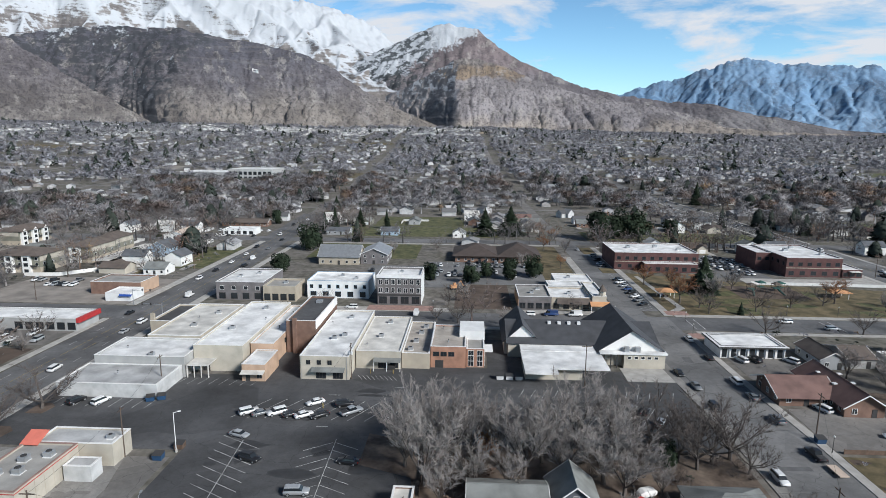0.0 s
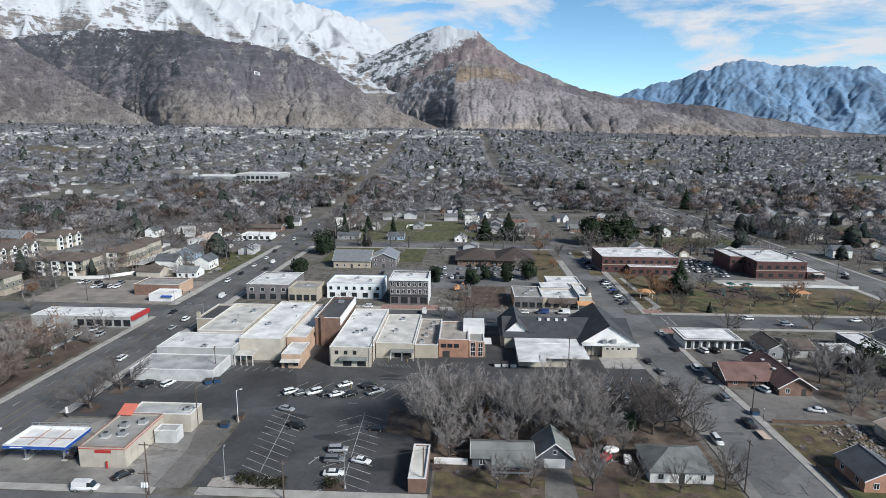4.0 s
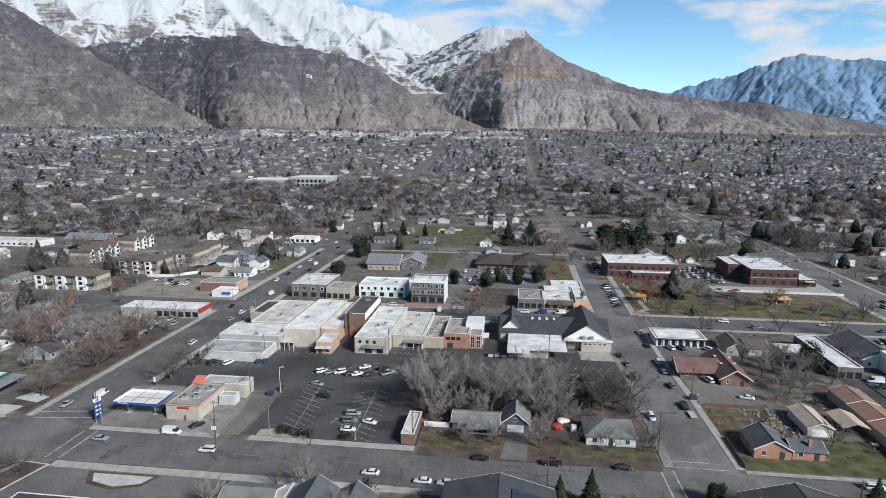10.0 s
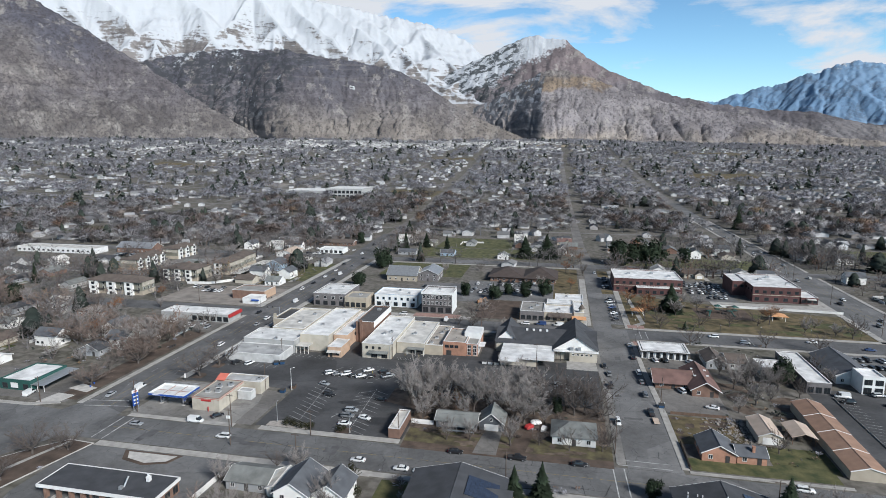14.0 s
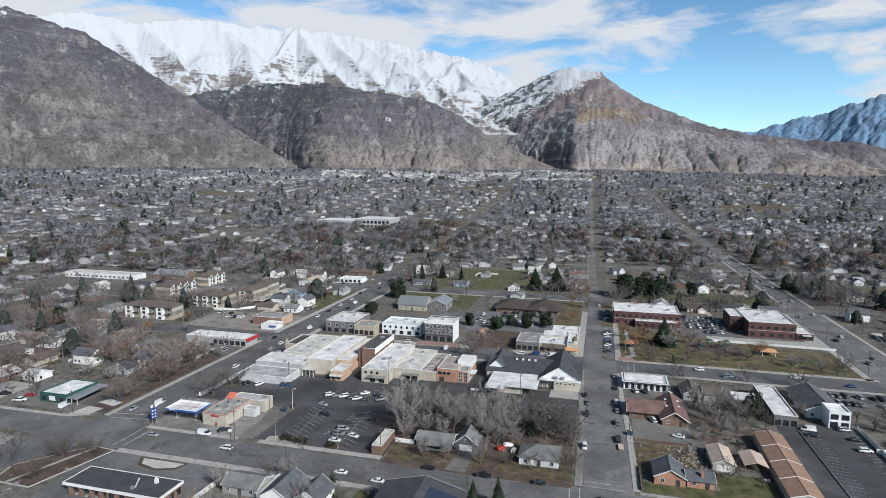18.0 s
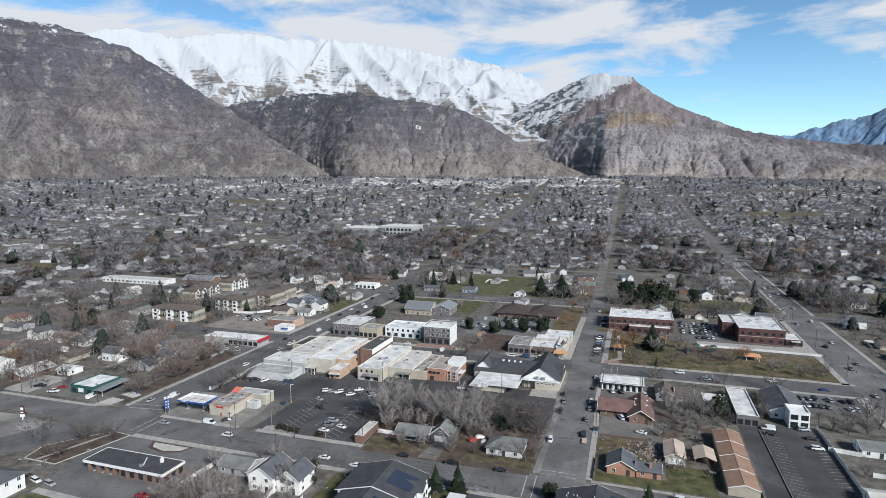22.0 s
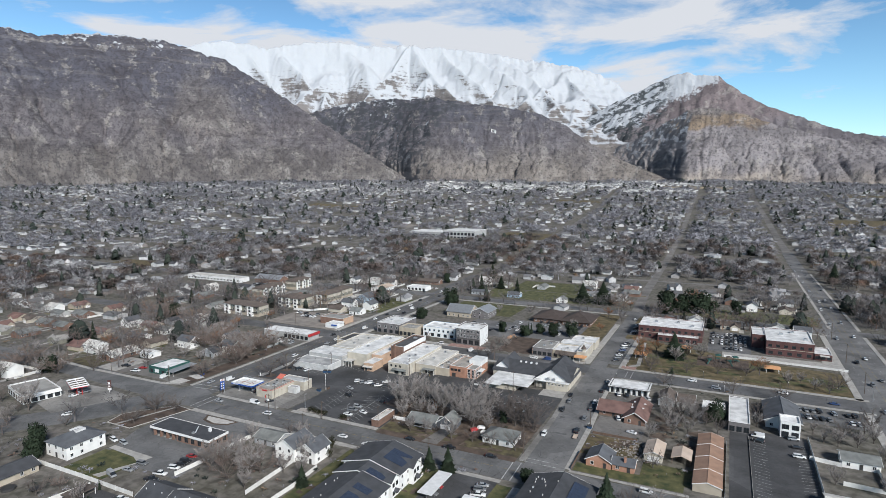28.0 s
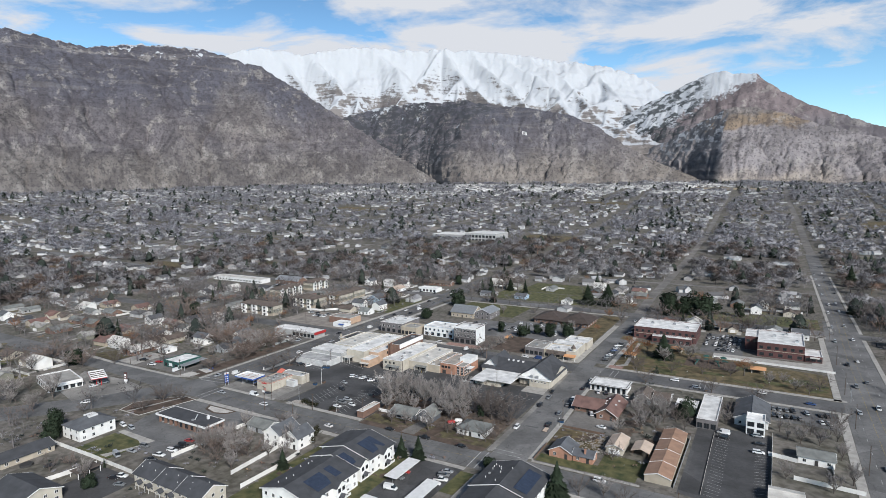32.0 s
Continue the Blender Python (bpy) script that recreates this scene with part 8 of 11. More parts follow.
car_rows(-18, 34, (309, 300.5), 90, 0.6, "parked in front of the brown hall")
car_rows(-16, 30, (285, 278), 90, 0.3, "parked in front of the brown hall")
car_rows(-49, -12, (270, 286), 90, 0.35, "parked behind the shops")
car_rows(123.5, 146, (292, 303, 311, 322, 331), 90, 0.62, "parked between the brick buildings")
car_rows(165, 189, (189.6, 180), 105, 0.85, "parked by the arterial road")
car_rows(-172, -138, (181, 175), 90, 0.4, "parked by the white workshop")
car_rows(-200, -166, (254, 246), 90, 0.35, "parked in a gravel yard")
car_rows(-182, -142, (386, 408), 90, 0.55, "parked round the showroom")
car_rows(-338, -314, (345, 350), 80, 0.8, "parked beside the brick chapel")
for k, p, x, y, rz in (("suv", "white", -105.1, 19.5, -12), ("suv", "silver", -98.4, 19.4, -12), ("suv", "grey", -74.6, 10.4, 8), ("sedan", "silver", -75.0, 4.6, 6), ("van", "silver", -77, -0.9, -14), ("pickup", "white", -60.9, 7.8, 12), ("suv", "white", -60.1, 13.4, 14), ("sedan", "black", -60.4, 16.6, 14), ("suv", "black", -60.8, 19.4, 14), ("sedan", "red", -61.9, 23.4, 10), ("pickup", "black", -60.2, 3.4, 12)):
    car(k, p, x, y, rz, "parked in the bank yard", 0.05)
for k, p, x, y, rz in (("van", "white", 41, 32.4, 10), ("sedan", "white", 53.8, 43.5, 15), ("pickup", "white", 54.4, 47.0, 14), ("suv", "grey", 53.6, 50.6, 15), ("sedan", "silver", 53.4, 54, 15), ("sedan", "red", 38.6, 46, 0), ("suv", "grey", 39.2, 40.6, 0), ("sedan", "black", -59, -13, 20), ("pickup", "white", -57.6, -11, 22), ("sedan", "grey", -52, -15, 20), ("suv", "white", -70, -29, 10), ("suv", "silver", 159.7, 148.9, 8), ("sedan", "black", 160.3, 140.3, 6), ("suv", "white", 160.2, 130.8, 4), ("suv", "black", 145.9, 140.3, 175), ("van", "white", 145.9, 145.4, 175)):
    car(k, p, x, y, rz, "parked by the apartments", 0.05)
for i in range(15):
    y = 90 + i * 52 + rnd.uniform(-9, 9)
    car(rnd.choice(kinds), rnd.choice(["white", "black", "grey", "silver", "white"]), float(np.interp(y, *HIGHWAY)) - rnd.choice((3.0, 5.6)), y, 270, "driving on the arterial road", 0.04)
    car(rnd.choice(kinds), rnd.choice(["white", "black", "grey", "silver", "white"]), float(np.interp(y + 11, *HIGHWAY)) + rnd.choice((3.0, 5.6)), y + 11, 90, "driving on the arterial road", 0.04)


# ---- trees ----
def bare_tree(seed, height=12.0, spread=0.42, limbs=6, twigs=7, lift=0.26, upright=0.55, thick=1.0, forks=4, subs=4, ends=2):
    """Trunk and boughs as one mesh, fine branches and twigs as another."""
    rng = random.Random(seed)
    wood, v, f = MB(), [], []

    def sliver(a, b, w):
        d = Vector((rng.uniform(-1, 1), rng.uniform(-1, 1), rng.uniform(-1, 1))).cross(b - a)
        d = d.normalized() * w if d.length > 1e-6 else Vector((w, 0, 0))
        n = len(v)
        v.extend((a - d, a + d, b))
        f.append((n, n + 1, n + 2))

    def bend(d, amount):
        return (d + Vector((rng.gauss(0, 1), rng.gauss(0, 1), rng.gauss(0, 0.6) + 0.28)) * amount).normalized()

    top = height * lift
    lean = Vector((rng.uniform(-0.06, 0.06), rng.uniform(-0.06, 0.06), 1)).normalized()
    r0 = height * 0.022
    wood.tube((0, 0, -0.2), lean * top, r0 * 1.25, r0 * 0.85, 7)
    wood.tube(lean * top, lean * (height * 0.62) + Vector((rng.uniform(-0.5, 0.5), rng.uniform(-0.5, 0.5), 0)), r0 * 0.8, r0 * 0.3, 5)
    starts = []
    for i in range(limbs):
        ang = 2 * math.pi * (i + rng.uniform(-0.3, 0.3)) / limbs
        out = Vector((math.cos(ang), math.sin(ang), upright + rng.uniform(0, 0.9))).normalized()
        a = lean * (top * rng.uniform(0.85, 1.9))
        ln = height * spread * rng.uniform(0.7, 1.1)
        b = a + out * ln
        wood.tube(a, b, r0 * 0.55, r0 * 0.22, 5)
        for k in range(forks):
            t = 0.35 + 0.65 * (k + rng.random()) / forks
            starts.append((a.lerp(b, min(1, t)), bend(out + Vector((0, 0, 0.25)), 0.55), height * spread * rng.uniform(0.35, 0.6)))
    for k in range(4):
        starts.append((lean * height * rng.uniform(0.45, 0.62), bend(Vector((0, 0, 1)), 0.45), height * rng.uniform(0.2, 0.34)))
    for a, d, ln in starts:
        b = a + d * ln
        sliver(a, b, r0 * 0.32)
        sliver(a, b, r0 * 0.32)
        for k in range(subs):
            p = a.lerp(b, 0.25 + 0.75 * (k + rng.random()) / subs)
            e = bend(d, 0.6)
            q = p + e * ln * rng.uniform(0.4, 0.75)
            sliver(p, q, r0 * 0.17 * min(thick, 1.4))
            for j in range(twigs):
                s = p.lerp(q, 0.15 + 0.85 * rng.random())
                g = bend(e, 0.75)
                w = s + g * ln * rng.uniform(0.2, 0.45)
                sliver(s, w, 0.036 * thick * height / 12)
                for _ in range(ends):
                    s2 = s.lerp(w, rng.uniform(0.3, 0.9))
                    sliver(s2, s2 + bend(g, 0.8) * ln * rng.uniform(0.12, 0.25), 0.029 * thick * height / 12)
    return wood, v, f


def branching(seed, height=12.0, rise_=(0.9, 1.7), limbs=7, lift=0.16, curve=0.35, sub_n=5, twig_n=6, end_n=24, reach=0.43, fine=0.023):
    """A bare tree whose limbs fork four times: rise_ sets how steeply the limbs climb, curve how far they bend up."""
    rng = random.Random(seed)
    wood, v, f = MB(), [], []
    r0 = height * 0.020

    def sliver(a, b, w):
        d = Vector((rng.uniform(-1, 1), rng.uniform(-1, 1), rng.uniform(-1, 1))).cross(b - a)
        d = d.normalized() * w if d.length > 1e-6 else Vector((w, 0, 0))
        n = len(v)
        v.extend((a - d, a + d, b))
        f.append((n, n + 1, n + 2))

    def fork(d, spread, up):
        return (d + Vector((rng.gauss(0, 1), rng.gauss(0, 1), rng.gauss(0, 0.7))) * spread + Vector((0, 0, up))).normalized()

    top = Vector((rng.uniform(-0.02, 0.02), rng.uniform(-0.02, 0.02), lift)) * height
    wood.tube((0, 0, -0.2), top, r0 * 1.3, r0 * 0.95, 7)
    for i in range(limbs):
        ang = 2 * math.pi * (i + rng.uniform(-0.35, 0.35)) / limbs
        steep = rng.uniform(*rise_) if i else 4.0
        d = Vector((math.cos(ang), math.sin(ang), steep)).normalized()
        a, ln = top * rng.uniform(0.75, 1.05), height * reach * rng.uniform(0.85, 1.12)
        b = a + d * ln * 0.5
        d2 = (d + Vector((0, 0, curve))).normalized()
        c = b + d2 * ln * 0.6
        wood.tube(a, b, r0 * 0.6, r0 * 0.4, 5)
        wood.tube(b, c, r0 * 0.4, r0 * 0.16, 4)
        for k in range(sub_n):
            t = 0.3 + 0.8 * (k + rng.random()) / sub_n
            p = a.lerp(b, t * 1.6) if t < 0.6 else b.lerp(c, min(1.0, (t - 0.55) * 2.2))
            e = fork(d2, 0.42, 0.15)
            l2 = height * 0.27 * rng.uniform(0.7, 1.1)
            q = p + e * l2
            sliver(p, q, r0 * 0.17)
            sliver(p, q, r0 * 0.17)
            for j in range(twig_n):
                p3 = p.lerp(q, 0.2 + 0.8 * (j + rng.random()) / twig_n)
                e3 = fork(e, 0.45, 0.12)
                l3 = height * 0.125 * rng.uniform(0.65, 1.15)
                q3 = p3 + e3 * l3
                sliver(p3, q3, r0 * 0.09)
                for _ in range(end_n):
                    p4 = p3.lerp(q3, rng.uniform(0.1, 1.0))
                    sliver(p4, p4 + fork(e3, 0.55, 0.1) * height * rng.uniform(0.04, 0.09), fine * height / 12)
    return wood, v, f


def conifer(seed, height=14.0, width=0.22):
    rng = random.Random(seed)
    wood, v, f = MB(), [], []
    wood.tube((0, 0, -0.2), (0, 0, height * 0.9), height * 0.018, 0.03, 6)
    layers = 30
    for i in range(layers):
        t = i / layers
        z = height * (0.06 + 0.92 * t)
        rad = height * width * (1 - t) ** 0.85 * rng.uniform(0.8, 1.12)
        n = int(18 * (1 - t) + 8)
        for k in range(n):
            ang = 2 * math.pi * (k + rng.random()) / n
            d = Vector((math.cos(ang), math.sin(ang), 0))
            s = Vector((-d.y, d.x, 0))
            ln = rad * rng.uniform(0.65, 1.1)
            a, b = Vector((0, 0, z + 0.05 * height * rng.random())), d * ln + Vector((0, 0, z - ln * rng.uniform(0.1, 0.45)))
            for q in range(3):
                m0, m1 = a.lerp(b, q / 3.2), a.lerp(b, min(1, (q + 1.5) / 3))
                w = ln * 0.28 * (1 - q * 0.2) + 0.14
                n0 = len(v)
                v.extend((m0 - s * w + Vector((0, 0, rng.uniform(-0.2, 0.1))), m0 + s * w, m1 + Vector((0, 0, rng.uniform(-0.35, 0.1)))))
                f.append((n0, n0 + 1, n0 + 2))
    return wood, v, f


def leafy(seed, height=6.0, wide=0.42, count=900, leaf=0.24, base=0.12):
    """A dense evergreen or leafy crown of small leaf clumps."""
    rng = random.Random(seed)
    wood, v, f = MB(), [], []
    wood.tube((0, 0, -0.2), (0, 0, height * 0.6), height * 0.02, height * 0.01, 6)
    lobes = [(Vector((rng.uniform(-1, 1) * wide * 0.55, rng.uniform(-1, 1) * wide * 0.55, base + rng.uniform(0.15, 0.75) * (1 - base))), rng.uniform(0.16, 0.27)) for _ in range(14)]
    for i in range(count):
        c, r = rng.choice(lobes)
        d = Vector((rng.gauss(0, 1), rng.gauss(0, 1), rng.gauss(0, 1))).normalized()
        p = (c + d * r * rng.uniform(0.6, 1.08)) * height
        p.z = max(p.z, 0.05)
        u = Vector((rng.gauss(0, 1), rng.gauss(0, 1), rng.gauss(0, 1))).normalized()
        w = d.cross(u).normalized()
        s = leaf * height / 6 * rng.uniform(0.6, 1.3)
        n = len(v)
        v.extend((p - w * s - u * s * 0.4, p + w * s - u * s * 0.4, p + u * s * 1.2))
        f.append((n, n + 1, n + 2))
    return wood, v, f


TREES = {}


def crown_mesh(v, f, mat, kind):
    me = raw_mesh("crown", v, f, mat)
    return rounded(me, way_out(v), 0.5) if kind in ("needles", "hedge") else me


def tree_kind(key, made, crown_mat, label, category="tree"):
    wood, v, f = made
    TREES[key] = (wood.mesh("trunk", M["bark"]), crown_mesh(v, f, M[crown_mat], crown_mat), label, category, max(p[2] for p in v))


GREYS, DARKS, FILL = [], [], []
for i in range(6):
    tree_kind(f"bare{i}", branching(100 + i, 12, (1.1 + 0.25 * (i % 3), 2.2 + 0.4 * (i % 2)), 7 + i % 2, 0.12 + 0.03 * (i % 2), 0.2), "twig", "leafless winter tree with fine grey twigs")
    GREYS.append(f"bare{i}")
for i in range(4):
    tree_kind(f"dark{i}", branching(200 + i, 10, (0.45, 1.2), 7, 0.17, 0.4, 5, 5, 15, 0.46), "twig_dark", "leafless tree with dark spreading branches")
    DARKS.append(f"dark{i}")
for i in range(5):
    tree_kind(f"fill{i}", bare_tree(250 + i, 11, 0.36 + 0.03 * (i % 3), 6 + i % 3, 3, 0.2, 0.45 + 0.2 * (i % 2), 1.8), "twig" if i % 3 else "twig_dark", "leafless winter tree between the houses")
    FILL.append(f"fill{i}")
for i in range(3):
    tree_kind(f"brown{i}", branching(270 + i, 11, (0.35, 1.2), 8, 0.10, 0.3, 5, 5, 18, 0.44, 0.026), "twig_brown", "dense spreading leafless tree with brown twigs")
tree_kind("rust0", bare_tree(300, 9, 0.42, 7, 9, 0.2, 0.5), "twig_rust", "tree still holding rust-brown leaves")
tree_kind("rust1", leafy(301, 8, 0.42, 900, 0.2, 0.2), "twig_rust", "bushy tree with rust-brown leaves")
for i in range(4):
    tree_kind(f"fir{i}", conifer(400 + i, 15, 0.20 + 0.03 * (i % 3)), "needles", "tall dark green spruce")
for i in range(3):
    tree_kind(f"pine{i}", leafy(500 + i, 9, 0.5, 2400, 0.24, 0.06), "needles", "broad dark green pine")
tree_kind("shrub0", leafy(600, 3, 0.5, 420, 0.26, 0.02), "hedge", "low dark evergreen shrub", "shrub")
tree_kind("shrub1", bare_tree(601, 4, 0.5, 9, 6, 0.05, 0.4), "twig_dark", "tangled shrub of bare dark stems", "shrub")
tree_kind("poplar", bare_tree(602, 16, 0.2, 8, 8, 0.12, 1.6), "twig", "tall upright leafless poplar")


def tree(key, x, y, height, rz=0.0, wide=1.0, z=0.0, label=""):
    trunk, crown, text, cat, tall = TREES[key]
    s = height / tall
    root = new("shrub" if cat == "shrub" else "tree", trunk)
    root.matrix_basis = pose(x, y, z, 0, 0, rz) @ Matrix.Diagonal((s * wide, s * wide, s, 1))
    tagged(root, label or text, cat, "shrubs" if cat == "shrub" else "trees")
    part("crown", crown, None, root)


rt = random.Random(77)
# the grove between the car park and the side street
for x, y, h, w in ((-8.2, 101.5, 19.5, 1.05), (-3.4, 109, 18, 1.0), (-12.5, 108, 17, 1.0), (1.2, 101, 12, 1.1), (11.2, 105.4, 18, 1.1), (15.4, 111, 17, 1.0), (24.0, 117.5, 18, 1.1), (26.4, 104, 16.5, 1.25), (29.4, 100.5, 13, 1.3), (6.2, 112.5, 14, 1.1), (19, 104.5, 11, 1.1), (32.6, 108, 12, 1.1), (-5.2, 96, 11, 1.1), (21.4, 111, 12, 1.0), (0.6, 114.5, 16.5, 1.05), (-9.6, 114.5, 17, 1.0), (31.2, 116, 16, 1.05), (8.4, 100.6, 10, 1.1)):
    tree(GREYS[rt.randrange(6)], x, y, h, rt.uniform(0, 360), w, label="tall leafless grey tree with dense upright twigs")
for x, y, h, w in ((39.4, 118, 16.5, 1.0), (46.4, 110.2, 15.5, 1.0), (50.2, 112.6, 16, 1.1), (54.6, 114.4, 15.5, 1.15), (43.4, 113, 13.5, 0.9), (56, 109, 11, 1.0), (36.5, 112.6, 10, 1.0), (47.6, 116, 14, 1.0)):
    tree(DARKS[rt.randrange(4)], x, y, h, rt.uniform(0, 360), w, label="dark leafless tree at the edge of the grove")
tree("pine1", 40.6, 110.4, 6.5, 20, 0.6)
tree("rust1", 4.6, 112.8, 7, 0, 0.9)
for k in range(26):
    x, y = rt.uniform(-8, 56), rt.uniform(99, 116)
    tree("shrub1", x, y, rt.uniform(1.6, 3.6), rt.uniform(0, 360), rt.uniform(1.1, 1.6), label="tangled brown undergrowth below the grove")
# trees round the western crossing
for x, y, h, k, w in ((-113.9, 35.7, 8.5, "dark0", 1.3), (-117.8, 49.6, 11, "dark2", 1.4), (-109.0, 54.0, 9, "dark3", 1.3), (-219.2, 63.5, 14, "brown1", 1.2), (-253.4, 67.1, 15, "brown0", 1.2), (-175.4, 23.3, 17, "bare2", 1.0), (-165.1, 8.5, 11, "bare1", 1.0), (-140.6, 98.4, 10, "dark1", 1.3), (-139.8, 123.4, 13, "brown2", 1.3), (-172.2, 140.3, 14, "brown1", 1.3), (-43.5, 22.6, 13, "bare3", 1.3), (-30.7, 23.7, 12, "bare0", 1.3), (-18.5, 40.7, 12, "bare4", 0.8), (-85.6, -15.3, 6, "brown2", 1.0), (-71.4, -9.4, 5, "fir0", 0.6)):
    tree(k, x, y, h, (x * 7 + y * 3) % 360, w)
for x, y, h in ((-104.6, 116, 12.5), (-103.6, 128.2, 12)):
    tree(DARKS[rt.randrange(4)], x, y, h, rt.uniform(0, 360), 1.5, label="dark spreading leafless tree in a kerbed bed")
for x, y, h, k in ((5.6, 84.4, 9, "bare4"), (13.0, 85.6, 8, "bare2"), (26.2, 84.6, 11.5, "bare1"), (35.2, 86.6, 8, "dark2"), (44.6, 85.2, 8, "dark0"), (54.6, 86.6, 10, "dark3"), (57.2, 91, 8, "dark1"), (36.4, 101, 8, "bare3")):
    tree(k, x, y, h, rt.uniform(0, 360))
for x, y in ((-10.5, 86), (-7, 91), (0, 88.5), (16, 90), (28.5, 90), (37, 92), (55, 95), (-9, 100), (0, 103), (10, 101)):
    tree("shrub1", x, y, rt.uniform(2, 3.4), rt.uniform(0, 360), 1.3)
for x, y in ((-49.6, 83.4), (-46.6, 83.4), (-43.4, 82.9), (-41.2, 83.2), (-30.0, 83.4)):
    tree("shrub0", x, y, 2.4, rt.uniform(0, 360), 1.8, label="clipped dark hedge shrub on a gravel bed")
# south side gardens
for x, y, h, k in ((67, 64, 5.5, "pine0"), (-15.8, 40.4, 14, "poplar"), (-18.4, 41.6, 13, "poplar"), (-12, 48.8, 4, "shrub0"), (-33, 57, 9, "bare0"), (-40, 57, 7.5, "dark1"), (-52, 47, 9, "bare2"), (-116.7, 38.1, 6.5, "dark2"), (-120.9, 51, 9, "dark3"), (-114, 56, 7.5, "dark0"), (-124, -2, 9, "pine1"), (-118.5, -6, 8, "pine2"),
                   (-46, 18, 13, "bare1"), (-38, 24, 14, "bare5"), (-30, 20, 13, "bare4"), (-42, 32, 11, "bare0"), (-34, 32, 10, "bare2"), (-128, 0, 11, "pine0"), (104, 62, 9, "dark3"), (112, 66, 8, "bare2"), (-16, 56, 5, "shrub0"), (-3, 56, 4, "shrub1"), (120, 63, 9, "dark1"), (4, 57, 3, "shrub0"),
                   (-55, 28, 7, "dark2"), (-20, 30, 9, "bare3"), (-12, 32, 9, "bare1"), (-70, -18, 8, "bare0"), (-88, -22, 9, "dark1"), (-60, -22, 6, "pine2"), (-24, 14, 9, "bare1"), (62, 20, 5, "pine0")):
    tree(k, x, y, h, rt.uniform(0, 360), 1.0 if k != "poplar" else 0.8)
for x, y, h, w in ((29.6, 57, 9.5, 1.5), (37, 58.6, 10.5, 1.5), (-6.8, 25.3, 8.5, 1.5), (97.2, 57, 14, 1.7)):
    tree("fir1", x, y, h, rt.uniform(0, 360), w, label="full dark green spruce beside the apartments")
# park trees
for x, y, h, k in ((86, 236, 11.5, "rust0"), (91, 262, 9, "rust0"), (104, 221.5, 5, "fir2"), (91.5, 230, 9, "dark0"), (104, 248, 9, "bare1"), (112, 226, 9.5, "dark2"), (128, 232, 9, "dark3"), (150, 240, 10.5, "rust0"), (143, 236, 9, "dark1"), (163, 229, 7.5, "bare3"), (187, 232, 9.5, "dark0"), (104, 221, 5, "fir1"), (92, 221.5, 8, "dark1"), (176, 226, 7, "bare4"), (182, 222, 9, "dark2"),
                   (118, 262, 9, "bare0"), (110, 270, 8, "bare2"), (136, 200, 9, "dark2"), (102, 198, 10, "dark3"), (158, 199, 9, "dark0"), (80, 266, 9, "rust0"), (170, 236, 6, "bare2")):
    tree(k, x, y, h * (1.0 if k[:3] == 'fir' else 1.15), rt.uniform(0, 360), 1.2)
# round the civic streets and churches
for x, y, h, k, w in ((102.4, 255, 17, "fir2", 1.9), (10.2, 405, 19, "fir0", 2.6), (28.2, 409, 20.5, "fir1", 2.6), (-95.2, 341, 17, "pine1", 0.9), (-94.6, 282, 10, "pine2", 1.1), (87, 390, 21, "pine0", 1.1), (96, 398, 17, "pine2", 1.1), (107.8, 401, 21, "pine1", 1.15), (115, 404, 16, "pine2", 1.2), (139, 410, 13, "pine0", 1.0), (-114.6, 494, 18, "fir1", 2.0), (-84, 440, 14, "fir3", 2.0), (236, 625, 24, "fir0", 1.9), (0.8, 263.5, 9, "pine2", 1.0), (19.9, 272.6, 11, "pine0", 0.9), (31, 279, 11.5, "pine1", 0.9), (8, 276, 8, "pine2", 0.9), (-18.7, 268, 9, "pine0", 0.9), (-62, 428, 15, "fir3", 1.4), (-100, 425, 17, "fir0", 1.4), (-105, 414, 14, "fir2", 1.4)):
    tree(k, x, y, h, rt.uniform(0, 360), w)
for x, y, h, k in ((40, 400, 14, "bare0"), (2, 274, 8, "fir0"), (-2, 279, 7, "fir1"), (-58, 224, 7, "dark0"), (-8, 226, 10, "dark1"), (-2, 232, 9, "bare0"), (40, 219.5, 8, "dark2"), (27, 300, 9, "bare2"), (-44, 330, 9, "bare1"), (44, 350, 10, "rust0"), (47, 300, 8, "rust0"), (-20, 345, 9, "dark3"), (56, 342, 12, "bare4"), (78, 345, 10, "bare3"), (-12, 206, 7, "dark1"), (-4, 203.5, 9, "dark0"),
                   (112, 132, 11, "bare0"), (108, 146, 12, "bare1"), (114, 152, 13, "bare2"), (120, 146, 13, "bare3"), (118, 158, 11, "bare4"), (125, 150, 10, "dark0"), (106, 160, 10, "bare5"), (112, 140, 10, "dark1"), (128, 156, 11, "pine1"), (130, 142, 9, "dark2"), (118, 136, 8, "bare2"), (104, 124, 8, "bare3"), (108, 96, 9, "dark2"), (146, 158, 8, "bare1"), (146.5, 172, 9, "dark3"),
                   (168, 160, 12, "poplar"), (171, 152, 11, "poplar"), (176, 150, 9, "bare1"), (183, 152, 9, "bare4"), (190, 160, 10, "bare2"), (180, 163, 9, "dark0"), (192, 178, 11, "dark1"), (188, 168, 10, "dark3"), (170, 112, 8, "bare0"), (192, 118, 10, "bare5"), (185, 108, 9, "bare2"), (178, 80, 10, "bare3"), (165, 74, 8, "dark2"), (190, 140, 9, "bare3")):
    tree(k, x, y, h, rt.uniform(0, 360))
